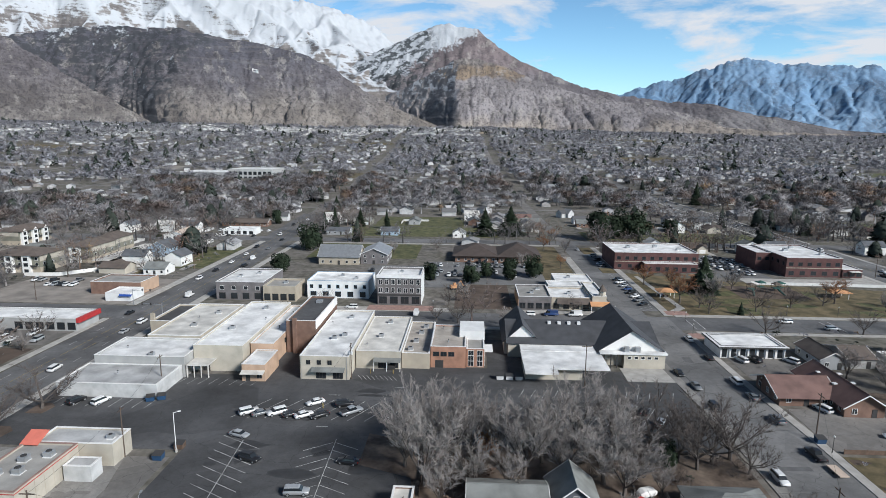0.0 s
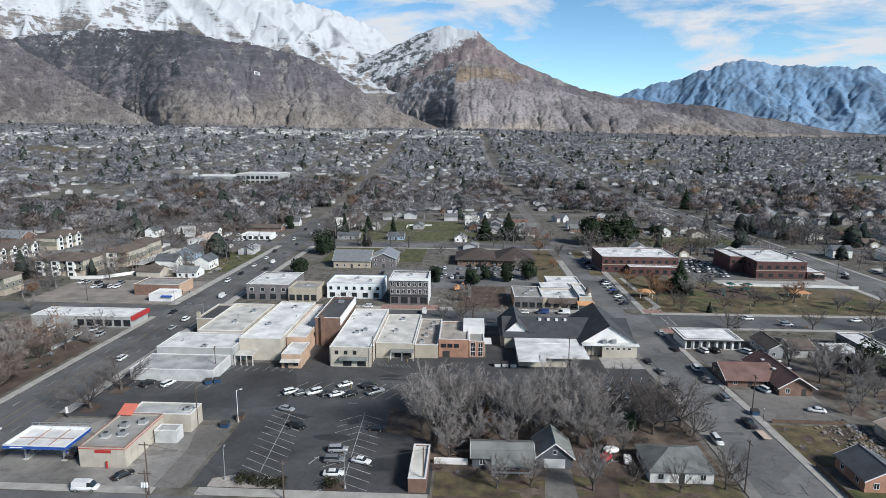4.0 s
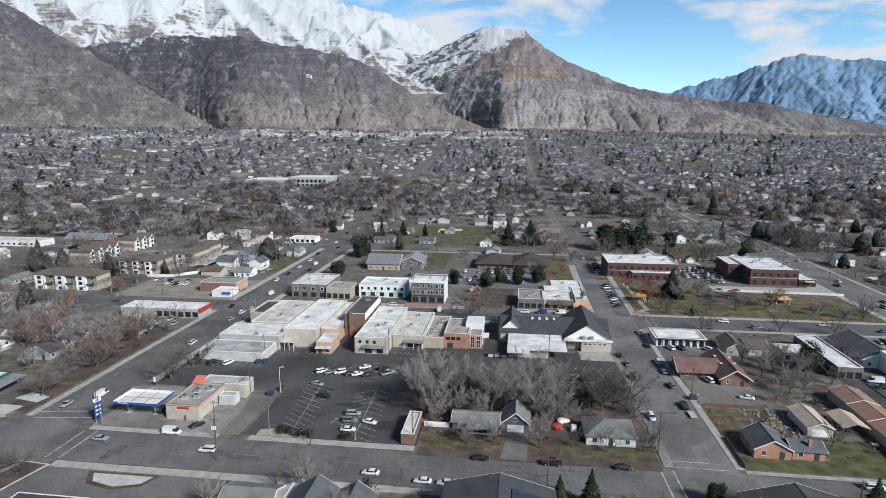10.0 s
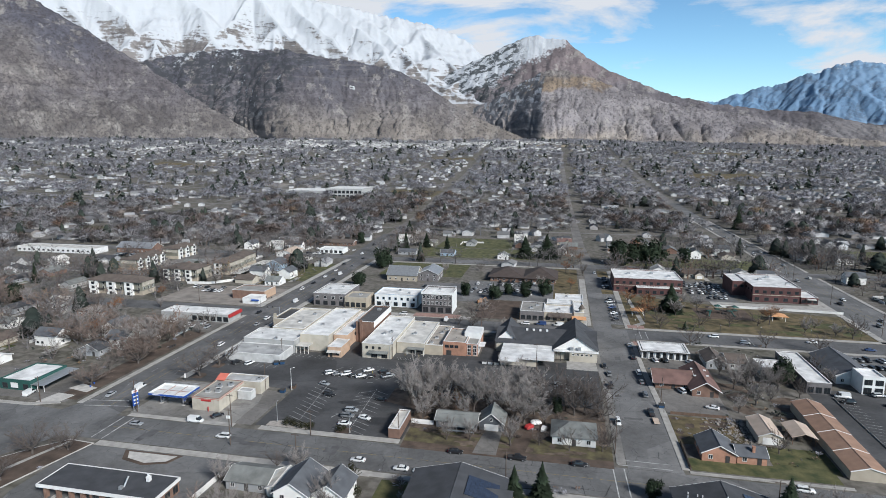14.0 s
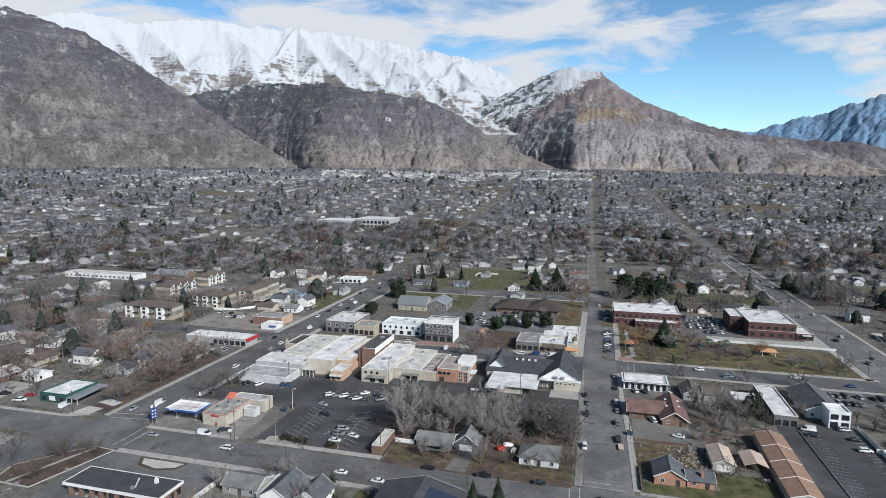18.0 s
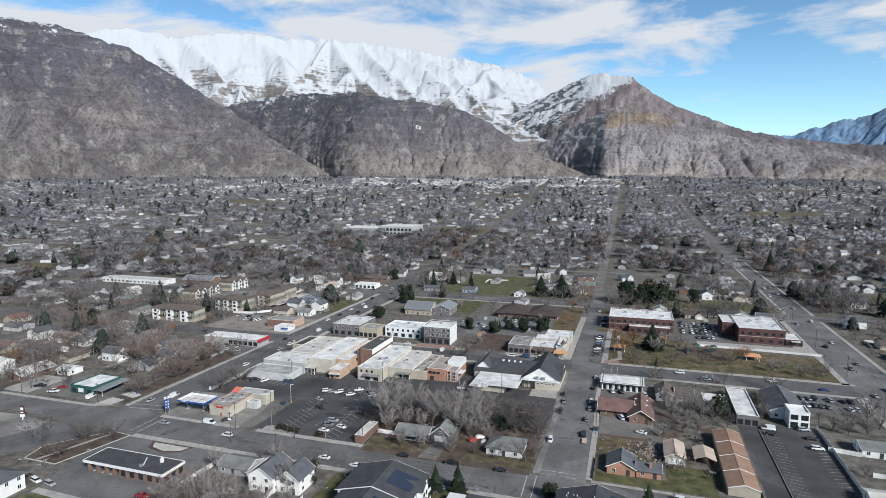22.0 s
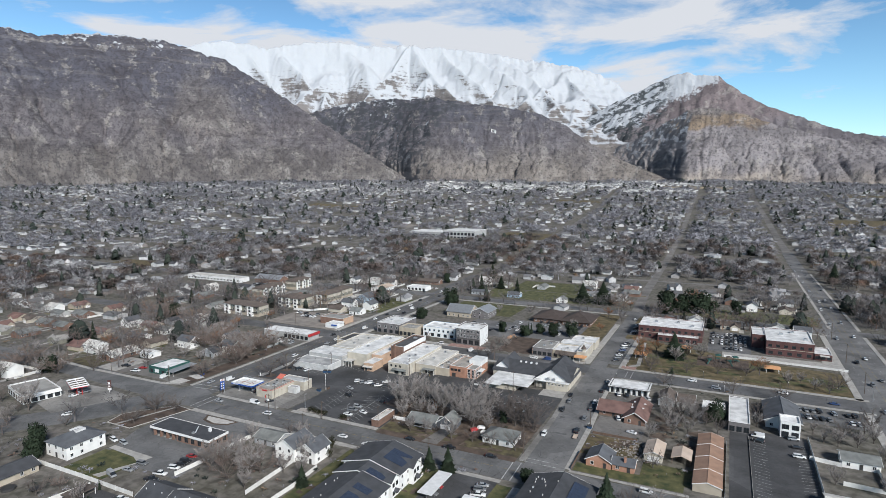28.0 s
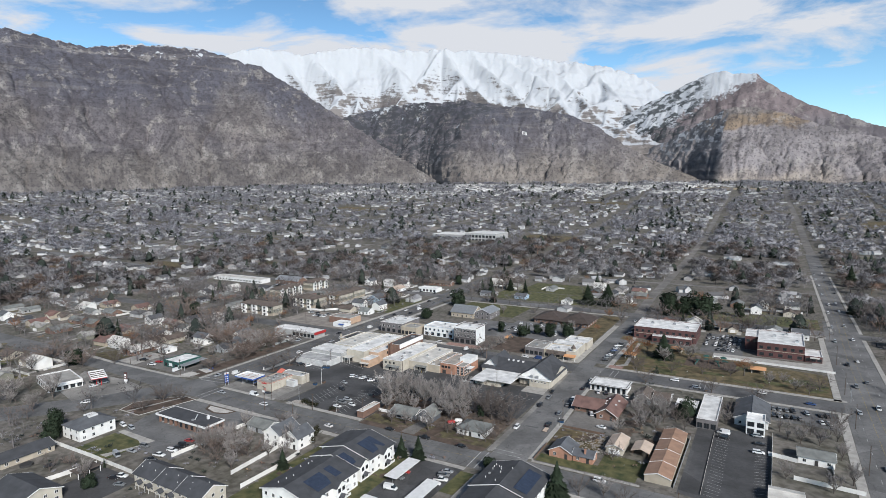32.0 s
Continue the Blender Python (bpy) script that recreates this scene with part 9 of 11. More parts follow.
# brown thickets west of the main street
for x, y, h in ((-150, 146, 12), (-156, 154, 13), (-146, 152, 11), (-162, 150, 12), (-152, 138, 11), (-145, 132, 9), (-176, 152, 12), (-182, 160, 11), (-160, 162, 11), (-148, 164, 9), (-190, 142, 12), (-200, 150, 13), (-196, 164, 11), (-230, 120, 12), (-250, 60, 13), (-215, 110, 12), (-144.8, 132.7, 10), (-153, 131, 10), (-158, 143, 11), (-142.9, 101, 8), (-188, 142, 12), (-168, 140, 11), (-240, 183, 14), (-250, 190, 15), (-286, 189, 17), (-278, 180, 14), (-264, 134, 11), (-46, 24, 12), (-36, 17, 11), (-28, 26, 10)):
    tree(f"brown{rt.randrange(3)}", x, y, h, rt.uniform(0, 360), 1.35)
# west of the main street
for x, y, h, k in ((-152, 150, 14, "bare0"), (-160, 156, 13, "bare1"), (-147, 140, 12, "bare2"), (-168, 148, 13, "bare3"), (-143, 160, 11, "bare5"), (-172, 158, 12, "bare4"), (-141.5, 178, 10, "dark0"), (-138, 166, 7, "bare2"), (-185, 150, 11, "rust0"), (-152, 124, 9, "dark1"), (-164, 118, 8, "bare1"), (-146, 114, 8, "dark2"), (-180, 120, 10, "bare0"), (-196, 176, 12, "bare2"),
                   (-205, 188, 11, "rust0"), (-215, 200, 12, "bare1"), (-226, 196, 11, "dark3"), (-190, 205, 8, "bare4"), (-218, 90, 12, "bare0"), (-206, 76, 11, "dark1"), (-240, 110, 12, "rust0"), (-232, 70, 13, "bare3"), (-226, 58, 12, "bare2"), (-240, 44, 12, "bare0"), (-200, 24, 10, "dark0"), (-186, 8, 9, "bare1"), (-178, 20, 8, "dark2"), (-210, 14, 10, "bare5"), (-236, 20, 12, "bare4"), (-166, -14, 8, "rust0"), (-150, -6, 8, "dark1"),
                   (-140, 20, 7, "dark3"), (-180, 300, 8, "pine2"), (-160, 290, 3, "shrub0"), (-210, 380, 12, "fir1"), (-225, 395, 12, "bare2")):
    tree(k, x, y, h, rt.uniform(0, 360))


# ---- the rest of the town ----
KEEP = [(134, 200, 78, 205), (-125, 68, -60, 62), (-130, 200, 56, 84), (-110, 198, 28, 62), (-10, 60, 80, 200), (76, 200, 200, 345), (-8, 60, 218, 365), (-135, -8, 262, 366), (-140, -105, 60, 380), (-60, 66, -30, 60), (134, 165, 78, 200), (192, 223, -200, 900), (-175, -135, 345, 425), (-480, -300, 880, 970), (-440, -330, 300, 372), (76, 200, 386, 428), (-95, 25, 392, 442), (76, 134, 80, 200),
        (-130, -8, 80, 262), (-205, -136, 170, 262), (-60, -8, 8, 60), (-180, -150, 20, 66), (-127, -50, 6, 62), (-140, -100, -10, 30)]
NS = [(-300, -330), (-470, -520), (-640, -700), (390, 380), (560, 545), (740, 720), (-830, -900)]
EW = [76, 212, 382, 560, 735, 910, 1100, 1290, 1500, 1720, 1950]


def on_street(x, y, m):
    for a, b in NS:
        if abs(x - (a + (b - a) * (y + 150) / 2450)) < 5 + m:
            return True
    for s in EW:
        if abs(y - s) < 7 + m:
            return True
    mx = np.interp(y, [70, 280, 420, 680, 900, 2100], [-122, -122, -132, -152, -172, -240])
    sx = np.interp(y, [62, 360, 700, 1600, 2500], [66.5, 66.5, 60, 44, 30])
    if y < 70:
        mx = np.interp(y, [-300, -75, 2, 36, 62], [-420, -235, -172, -146, -131])
    thin = 2.5 if y > 500 else 0
    return abs(x - mx) < 11 - thin + m or abs(x - sx) < 9 - (2.5 if y > 385 else 0) + m or abs(x - np.interp(y, *HIGHWAY)) < (13 if y < 420 else 9.5 if y < 900 else 7.5) + m


def clear(x, y, m=0):
    return any(a - m < x < b + m and c - m < y < d + m for a, b, c, d in TAKEN)


def kept(x, y):
    return any(a < x < b and c < y < d for a, b, c, d in KEEP)


# generic houses with parts, copied along the near streets
KINDS = []
rh = random.Random(21)
walls = ["siding", "stucco", "brick_brown", "siding_grey", "siding", "stucco_tan", "stucco_grey", "siding_olive"]
roofs = ["roof_slate", "roof_umber", "roof_weather", "roof_dark", "roof_cream", "roof_brown", "roof_weather", "roof_gray"]


def plain_house(i, x, y, rz):
    w, d = 12 + 1.6 * (i % 4), 8.4 + 0.9 * (i % 3)
    eave, peak = (3.0, 4.9 + 0.3 * (i % 3)) if i % 4 else (5.2, 7.8)
    r = (-w / 2, w / 2, -d / 2, d / 2)
    root = new("house", gable_walls(r, eave, peak, "x").mesh("wall", M[walls[i]]))
    root.matrix_basis = pose(x, y, 0, 0, 0, rz)
    tagged(root, f"{('white', 'cream', 'brown brick', 'grey', 'white', 'tan', 'pale grey', 'olive')[i]} house with a {('slate grey', 'dark brown', 'weathered grey', 'black', 'pale', 'red-brown', 'weathered grey', 'grey')[i]} roof", "house", "houses of the town")
    part("roof", gable_mesh(r, eave, peak, "x", 0.5), roofs[i], root)
    if i % 2:
        q = (0, w / 2 - 0.8, -d / 2 - 3, 0)
        part("porch_wall", gable_walls(q, eave * 0.95, peak * 0.93, "y"), walls[i], root)
        part("porch_roof", gable_mesh(q, eave * 0.95, peak * 0.93, "y", 0.4), roofs[i], root)
        part("garage_door", MB().box(1.2, w / 2 - 2.0, -d / 2 - 3.06, -d / 2 - 3, 0, 2.2), "trim", root)
    for u in (0.15, 0.36):
        opening(root, "S", u, 1.0, 1.4, 1.2, *r, "trim", 1, plate=True)
    opening(root, "E", 0.5, 1.0, 1.2, 1.2, *r, "trim", 1, plate=True)
    return root


spots = []
for gx_ in range(-30, 24):
    for gy_ in range(-4, 34):
        x, y = gx_ * 22 + rh.uniform(-4, 4), gy_ * 27 + rh.uniform(-5, 5)
        if on_street(x, y, 9) or clear(x, y, 8) or kept(x, y):
            continue
        az = math.degrees(math.atan2(x - CX, y - CY))
        if y < -60 or not -78 < az < 52 or (y < 20 and x > 60):
            continue
        spots.append((math.hypot(x - CX, y - CY), x, y))
spots.sort()
near_houses = []
for d, x, y in spots:
    if d > 560 or len(near_houses) > 156 or rh.random() < 0.16:
        continue
    near_houses.append((x, y))
    i = rh.randrange(8)
    rz = rh.choice((0, 0, 90, 180, 270)) + rh.uniform(-3, 3)
    if i not in [k for k, _ in KINDS]:
        KINDS.append((i, plain_house(i, x, y, rz)))
    else:
        copy_thing(dict(KINDS)[i], pose(x, y, 0, 0, 0, rz))
    TAKEN.append((x - 8, x + 8, y - 7, y + 7))

TAKEN += FIELDS

yards, drives, low_fence = MB(), MB(), MB()
for x, y in near_houses:
    for k in range(2):
        a, b = x + rh.uniform(-9, 5), y + rh.uniform(-11, 6)
        yards.box(a, a + rh.uniform(5, 10), b, b + rh.uniform(4, 9), -0.2, 0.03 + 0.012 * rh.random())
    a = x + rh.choice((-8.5, 6))
    drives.box(a, a + 3.2, y - 13, y + rh.uniform(-3, 5), -0.2, 0.05 + 0.008 * rh.random())
    if rh.random() < 0.45:
        s_ = rh.choice((-1, 1)) * 10.5
        low_fence.box(x + s_, x + s_ + 0.08, y - 3, y + 12, 0, 1.6)
        low_fence.box(x - 10, x + 10, y + 12, y + 12.08, 0, 1.6)
for k, mb, mat, lab in (("yard_lawns", yards, island("yard_grass", (0.15, 0.135, 0.06), (0.075, 0.095, 0.035), c=(0.16, 0.13, 0.095)), "patches of faded yard lawn between the houses"), ("driveways", drives, M["concrete"], "pale concrete driveways between the houses"), ("garden_fences", low_fence, M["fence"], "pale garden fences between the houses")):
    tagged(part(k, mb, mat, None), lab, "yard", kind="stuff")

# trees among those houses, as things while they are countable
count = 0
fill_rows = []
while count < 400:
    x, y = rt.uniform(-420, 400), rt.uniform(-40, 470)
    az = math.degrees(math.atan2(x - CX, y - CY))
    if on_street(x, y, 3) or clear(x, y, 0.5) or kept(x, y) or not -75 < az < 50 or (y < 30 and x > 60):
        continue
    if count >= 96 and rt.random() < 0.93:
        fill_rows.append((x, y, 0.0, rt.uniform(9, 18), 0, rt.uniform(0, 6.28)))
        count += 1
        continue
    k = rt.choice(FILL * 4 + ["rust0", "fir0", "fir2", "pine0", "dark1", "bare3"])
    tree(k, x, y, rt.uniform(6.5, 15) if k[:3] != "fir" else rt.uniform(9, 16), rt.uniform(0, 360), rt.uniform(0.95, 1.3))
    count += 1


tufts = []
while len(tufts) < 1800:
    x, y = rt.uniform(-330, 330), rt.uniform(-30, 420)
    if on_street(x, y, 5) or clear(x, y, 0) or (-108 < x < 57 and 81 < y < 200 and not (-8 < x < 56 and 84 < y < 116)) or (134 < x < 200 and 78 < y < 200) or (80 < x < 196 and 218 < y < 345):
        continue
    if kept(x, y) and not (-60 < x < 60 and y < 116) and not (76 < x < 134 and 80 < y < 200) and not (y < 60 and x < -50):
        continue
    if (-107 < x < -53 and 6 < y < 60) or (34 < x < 68 and y < 60) or (-73 < x < -48 and y < -8):
        continue
    h = rt.uniform(0.5, 2.2)
    tufts.append((x, y, 0.0, h, h * rt.uniform(1.2, 2.2), rt.uniform(0, 6.28)))


def far_crown(seed, n, w, tall=1.0, bulk=0.42):
    """A cheap bare crown: slivers from a short trunk out to the skin of a few rounded lobes."""
    rng = np.random.RandomState(seed)
    lobes = np.concatenate([np.stack([rng.uniform(-1, 1, 6) * bulk * 0.5, rng.uniform(-1, 1, 6) * bulk * 0.5, rng.uniform(0.45, 0.72, 6)], 1), [(0, 0, 0.68)]])
    c = lobes[rng.randint(0, 7, n)]
    d = rng.normal(0, 1, (n, 3))
    d[:, 2] = np.abs(d[:, 2]) * 0.9 - 0.25
    d /= np.linalg.norm(d, axis=1, keepdims=True)
    tip = c + d * (bulk * 0.66) * rng.uniform(0.75, 1.1, (n, 1)) * (1, 1, 0.75)
    root = c * (0.7, 0.7, 0.8) + d * bulk * 0.16 - (0, 0, 0.08)
    side = np.cross(d, rng.normal(0, 1, (n, 3)))
    side /= np.linalg.norm(side, axis=1, keepdims=True)
    side *= w * rng.uniform(0.6, 1.4, (n, 1))
    mid = root * 0.4 + tip * 0.6
    v = np.stack([root, mid + side, tip, mid - side], 1)
    f = np.arange(n)[:, None] * 4 + np.array([0, 1, 2, 0, 2, 3])
    trunk = np.array([(-0.02, 0, 0), (0.02, 0, 0), (0, 0, 0.55), (0, -0.02, 0), (0, 0.02, 0), (0, 0, 0.55)], float)
    v = np.concatenate([v.reshape(-1, 3), trunk])
    f = np.concatenate([f.reshape(-1, 3), [(4 * n, 4 * n + 1, 4 * n + 2), (4 * n + 3, 4 * n + 4, 4 * n + 5)]])
    return v, f


def puff(seed, n, length=0.15, w=0.022, bulk=0.42):
    """A bare crown as a haze of thin twigs that fan out over a few rounded lobes, with the way out of the crown at each corner."""
    rng = np.random.RandomState(seed)
    lobes = np.concatenate([np.stack([rng.uniform(-1, 1, 7) * bulk * 0.55, rng.uniform(-1, 1, 7) * bulk * 0.55, rng.uniform(0.36, 0.66, 7)], 1), [(0, 0, 0.68)]])
    c = lobes[rng.randint(0, 8, n)]
    d = rng.normal(0, 1, (n, 3)) + (0, 0, 0.35)
    d /= np.linalg.norm(d, axis=1, keepdims=True)
    p = c + d * bulk * 0.50 * rng.uniform(0.25, 0.85, (n, 1)) * (1, 1, 0.8)
    out = 0.6 * d + 1.2 * (p - (0, 0, 0.5)) + (0, 0, 0.35)
    out /= np.linalg.norm(out, axis=1, keepdims=True)
    e = d + 0.45 * rng.normal(0, 1, (n, 3)) + (0, 0, 0.35)
    e /= np.linalg.norm(e, axis=1, keepdims=True)
    side = np.cross(e, rng.normal(0, 1, (n, 3)))
    side *= w / np.linalg.norm(side, axis=1, keepdims=True)
    v = np.stack([p - side, p + side, p + e * length * rng.uniform(0.6, 1.3, (n, 1))], 1).reshape(-1, 3)
    trunk = np.array([(-0.02, 0, 0), (0.02, 0, 0), (0, 0, 0.6), (0, -0.02, 0), (0, 0.02, 0), (0, 0, 0.6)], float)
    ways = np.concatenate([np.repeat(out, 3, 0), np.tile((0.0, -0.9, 0.44), (6, 1))])
    return np.concatenate([v, trunk]), np.arange(3 * n + 6).reshape(-1, 3), ways


def far_fir(seed, n, wide=0.27, blunt=0.7):
    """A dark evergreen of leaning flakes, blunt-topped where blunt is small."""
    rng = np.random.RandomState(seed)
    t = np.linspace(0.05, 0.92, n)
    ang = rng.uniform(0, 2 * np.pi, n) + np.arange(n) * 2.4
    r = (wide * (1 - t) ** blunt + 0.02) * rng.uniform(0.8, 1.15, n)
    tip = np.stack([np.cos(ang) * r, np.sin(ang) * r, t - 0.05], 1)
    broad_ = min(0.85, 7.0 / math.sqrt(n) * 0.85)
    s = np.stack([-np.sin(ang), np.cos(ang), 0 * ang], 1) * (r * broad_)[:, None] * rng.uniform(0.7, 1.2, (n, 1))
    s[:, 2] += r * rng.uniform(-0.25, 0.25, n)
    inner = rng.uniform(0.1, 0.5, n) * r
    v = np.stack([tip - s, tip + s, np.stack([np.cos(ang) * inner, np.sin(ang) * inner, np.minimum(t + 0.2 * broad_ / 0.85 + 0.03, 1.0)], 1)], 1)
    return v.reshape(-1, 3), np.arange(3 * n).reshape(-1, 3)


def scatter(name, spots_, templates, mat, label, category, leafy_=False):
    """Many copies of small templates in one mesh: (x, y, z, height, width, turn)."""
    if not len(spots_):
        return
    vs, fs, ns, base = [], [], [], 0
    for i, (v, f, *ways) in enumerate(templates):
        s = spots_[i::len(templates)]
        c, sn = np.cos(s[:, 5]), np.sin(s[:, 5])
        x = (v[None, :, 0] * c[:, None] - v[None, :, 1] * sn[:, None]) * s[:, 4:5] + s[:, 0:1]
        y = (v[None, :, 0] * sn[:, None] + v[None, :, 1] * c[:, None]) * s[:, 4:5] + s[:, 1:2]
        z = v[None, :, 2] * s[:, 3:4] + s[:, 2:3]
        vs.append(np.stack([x, y, z], -1).reshape(-1, 3))
        if leafy_:
            o = ways[0] if ways else way_out(v)
            ns.append(np.stack([o[None, :, 0] * c[:, None] - o[None, :, 1] * sn[:, None], o[None, :, 0] * sn[:, None] + o[None, :, 1] * c[:, None], o[None, :, 2] + 0 * c[:, None]], -1).reshape(-1, 3))
        fs.append((f[None] + (np.arange(len(s)) * len(v))[:, None, None] + base).reshape(-1, 3))
        base += len(s) * len(v)
    me = raw_mesh(name, np.concatenate(vs), np.concatenate(fs), mat)
    if leafy_:
        rounded(me, np.concatenate(ns), 0.8)
    return tagged(new(name, me), label, category, kind="stuff")


def tree_template(made, thin=False):
    """Wood and twigs of a tree as triangles, scaled to a height of one."""
    wood, v, f = made
    if thin:
        wood = MB().add([(-0.25, 0, 0), (0.25, 0, 0), (0, 0, 6), (0, -0.25, 0), (0, 0.25, 0), (0, 0, 6.2)], [(0, 1, 2), (3, 4, 5)])
    tri = [(q[0], q[i], q[i + 1]) for q in wood.f for i in range(1, len(q) - 1)]
    pts = np.array([tuple(p) for p in wood.v] + [tuple(p) for p in v], float)
    tris = np.concatenate([np.array(tri), np.array(f) + len(wood.v)])
    return pts / pts[:, 2].max(), tris


def far_shape(wings):
    """Walls and roof of a far house out of gabled wings (x0, x1, y0, y1, eave, peak, ridge along x or y)."""
    wv, wf, rv, rf = [], [], [], []
    for x0, x1, y0, y1, e, pk, axis in wings:
        b = len(wv)
        wv += [(x, y, z) for z in (-0.1, e) for x, y in ((x0, y0), (x1, y0), (x1, y1), (x0, y1))]
        wf += [(b + i, b + (i + 1) % 4, b + 4 + (i + 1) % 4) for i in range(4)] + [(b + i, b + 4 + (i + 1) % 4, b + 4 + i) for i in range(4)]
        g, b = len(wv), len(rv)
        o, lo = 0.045, e - 0.03
        if axis == "x":
            m = (y0 + y1) / 2
            wv += [(x0, m, pk), (x1, m, pk)]
            wf += [(g - 1, g - 4, g), (g - 3, g - 2, g + 1)]
            rv += [(x0 - o, y0 - o, lo), (x1 + o, y0 - o, lo), (x1 + o, m, pk + 0.02), (x0 - o, m, pk + 0.02), (x0 - o, y1 + o, lo), (x1 + o, y1 + o, lo)]
        else:
            m = (x0 + x1) / 2
            wv += [(m, y0, pk), (m, y1, pk)]
            wf += [(g - 4, g - 3, g), (g - 2, g - 1, g + 1)]
            rv += [(x0 - o, y0 - o, lo), (x0 - o, y1 + o, lo), (m, y1 + o, pk + 0.02), (m, y0 - o, pk + 0.02), (x1 + o, y0 - o, lo), (x1 + o, y1 + o, lo)]
        rf += [(b, b + 1, b + 2), (b, b + 2, b + 3), (b + 3, b + 2, b + 5), (b + 3, b + 5, b + 4)]
    return (np.array(wv, float), np.array(wf)), (np.array(rv, float), np.array(rf))


FAR_SHAPES = [far_shape(q) for q in ([(-0.5, 0.5, -0.33, 0.33, 0.58, 1.0, "x")], [(-0.5, 0.5, -0.3, 0.3, 0.55, 0.92, "x"), (-0.1, 0.42, -0.52, 0.1, 0.55, 1.0, "y")], [(-0.5, 0.35, -0.28, 0.3, 0.6, 1.0, "x"), (0.35, 0.62, -0.3, 0.25, 0.42, 0.68, "y")],
                                     [(-0.35, 0.35, -0.4, 0.4, 0.66, 1.0, "y")], [(-0.5, 0.5, -0.36, 0.36, 0.5, 0.72, "x"), (-0.45, -0.1, -0.5, 0.0, 0.5, 0.78, "y")])]


ra = np.random.RandomState(9)
houses, whites, mids, fars, mid_firs, far_firs = [], [], [], [], [], []


def town_edge(az):
    return 2640 + 200 * noise.noise(Vector((az * 0.22, 5.2, 0))) + 90 * noise.noise(Vector((az * 1.1, 1.2, 0)))


def built_up(x, y):
    """How closely the houses stand: quarters of dense roofs, gaps of open ground."""
    return noise.noise(Vector((x * 0.0032, y * 0.0032, 8.0))) + 0.5 * noise.noise(Vector((x * 0.011, y * 0.011, 2.0)))


for lo, hi, sx, sy in ((330, 1000, 20.0, 25.0), (1000, 1950, 25.0, 31.0), (1950, 2900, 19.0, 24.0)):
    for gx_ in np.arange(-2900, 2300, sx):
        for gy_ in np.arange(-60, 2900, sy):
            x, y = gx_ + ra.uniform(-0.35, 0.35) * sx, gy_ + ra.uniform(-0.35, 0.35) * sy
            r = math.hypot(x - CX, y - CY)
            az = math.degrees(math.atan2(x - CX, y - CY))
            if not -72 < az < 46 or not lo <= r < hi or r > town_edge(az):
                continue
            if r < 2300 and (on_street(x, y, 7) or clear(x, y, 9) or kept(x, y)):
                continue
            suburb = (-27 < az < -1 or (-50 < az <= -27 and ra.rand() < 0.45)) and r > 2000
            if ra.rand() > 0.66 + 0.55 * built_up(x, y) + (0.35 if suburb else 0):
                continue
            w = ra.choice([10, 11, 12, 13, 14, 15, 17]) * ra.uniform(0.9, 1.15) * (0.9 if r > 1950 else 1)
            turn = (0 if noise.noise(Vector((x * 0.004, y * 0.004, 0))) > -0.05 else 0.5) + ra.choice([0, 0, 1.5708]) + ra.uniform(-0.12, 0.12)
            row_ = (x, y, float(rise(x, y)), ra.uniform(4.6, 7.4), w, turn)
            (whites if suburb and ra.rand() < 0.7 else houses).append(row_)
hs = np.array(houses)
hb = {(int(h[0] // 12), int(h[1] // 12)) for h in houses}
nears = []
for r0, r1, cell, keep in ((330, 580, 9.5, 0.58), (580, 1000, 10.2, 0.60), (1000, 2780, 16.0, 0.70)):
    for gx_ in np.arange(-2900, 2300, cell):
        for gy_ in np.arange(-60, 2900, cell):
            x, y = gx_ + ra.uniform(-5, 5), gy_ + ra.uniform(-5, 5)
            r = math.hypot(x - CX, y - CY)
            if not r0 <= r < r1:
                continue
            az = math.degrees(math.atan2(x - CX, y - CY))
            clump = noise.noise(Vector((x * 0.007, y * 0.007, 3.1))) + 0.6 * noise.noise(Vector((x * 0.022, y * 0.022, 7.1)))
            thin_out = 0.5 if -27 < az < -1 and r > 2050 else 0
            if not -72 < az < 46 or ra.rand() > keep + 1.15 * clump - thin_out or r > town_edge(az) + 60:
                continue
            if (r < 2300 or abs(x - 208) < 12) and (on_street(x, y, 4 if r > 500 else 2) or clear(x, y, 1) or kept(x, y)):
                continue
            if (int(x // 12), int(y // 12)) in hb and ra.rand() < 0.9:
                continue
            green = noise.noise(Vector((x * 0.012, y * 0.012, 11.1)))
            fir = ra.rand() < (0.07 if r < 1000 else 0.085) + 0.14 * max(0, green)
            h = 8.5 + 10.5 * ra.rand() ** 1.2 + 7 * max(0, clump)
            h = min(h, 15) if fir and r < 1000 else h
            row_ = (x, y, float(rise(x, y)), h * (1.05 if fir else 0.9), h * (ra.uniform(0.75, 1.25) if fir else ra.uniform(1.1, 1.5) * (1 if r < 1000 else 1.25)), ra.uniform(0, 6.28))
            (mid_firs if fir and r < 1000 else far_firs if fir else nears if r < 580 else mids if r < 1000 else fars).append(row_)
# Far twigs paler and bluer, needles and houses softened: distance haze painted into colour.
far_twig = crown_stuff("far_hazed_twigs", [(0.165, 0.164, 0.184), (0.30, 0.297, 0.325), (0.215, 0.212, 0.235), (0.35, 0.346, 0.376)], 0.05, 0.3)
far_rust = crown_stuff("far_rust_twigs", [(0.24, 0.155, 0.115), (0.17, 0.122, 0.10), (0.25, 0.18, 0.115)], 0.05, 0.3)
far_green = crown_stuff("far_hazed_needles", [(0.030, 0.038, 0.034), (0.055, 0.065, 0.052)], 0.06, 0.4)
far_wall = island("far_house_walls", (0.42, 0.415, 0.405), (0.19, 0.165, 0.15), c=(0.56, 0.56, 0.56), swing=0.5)
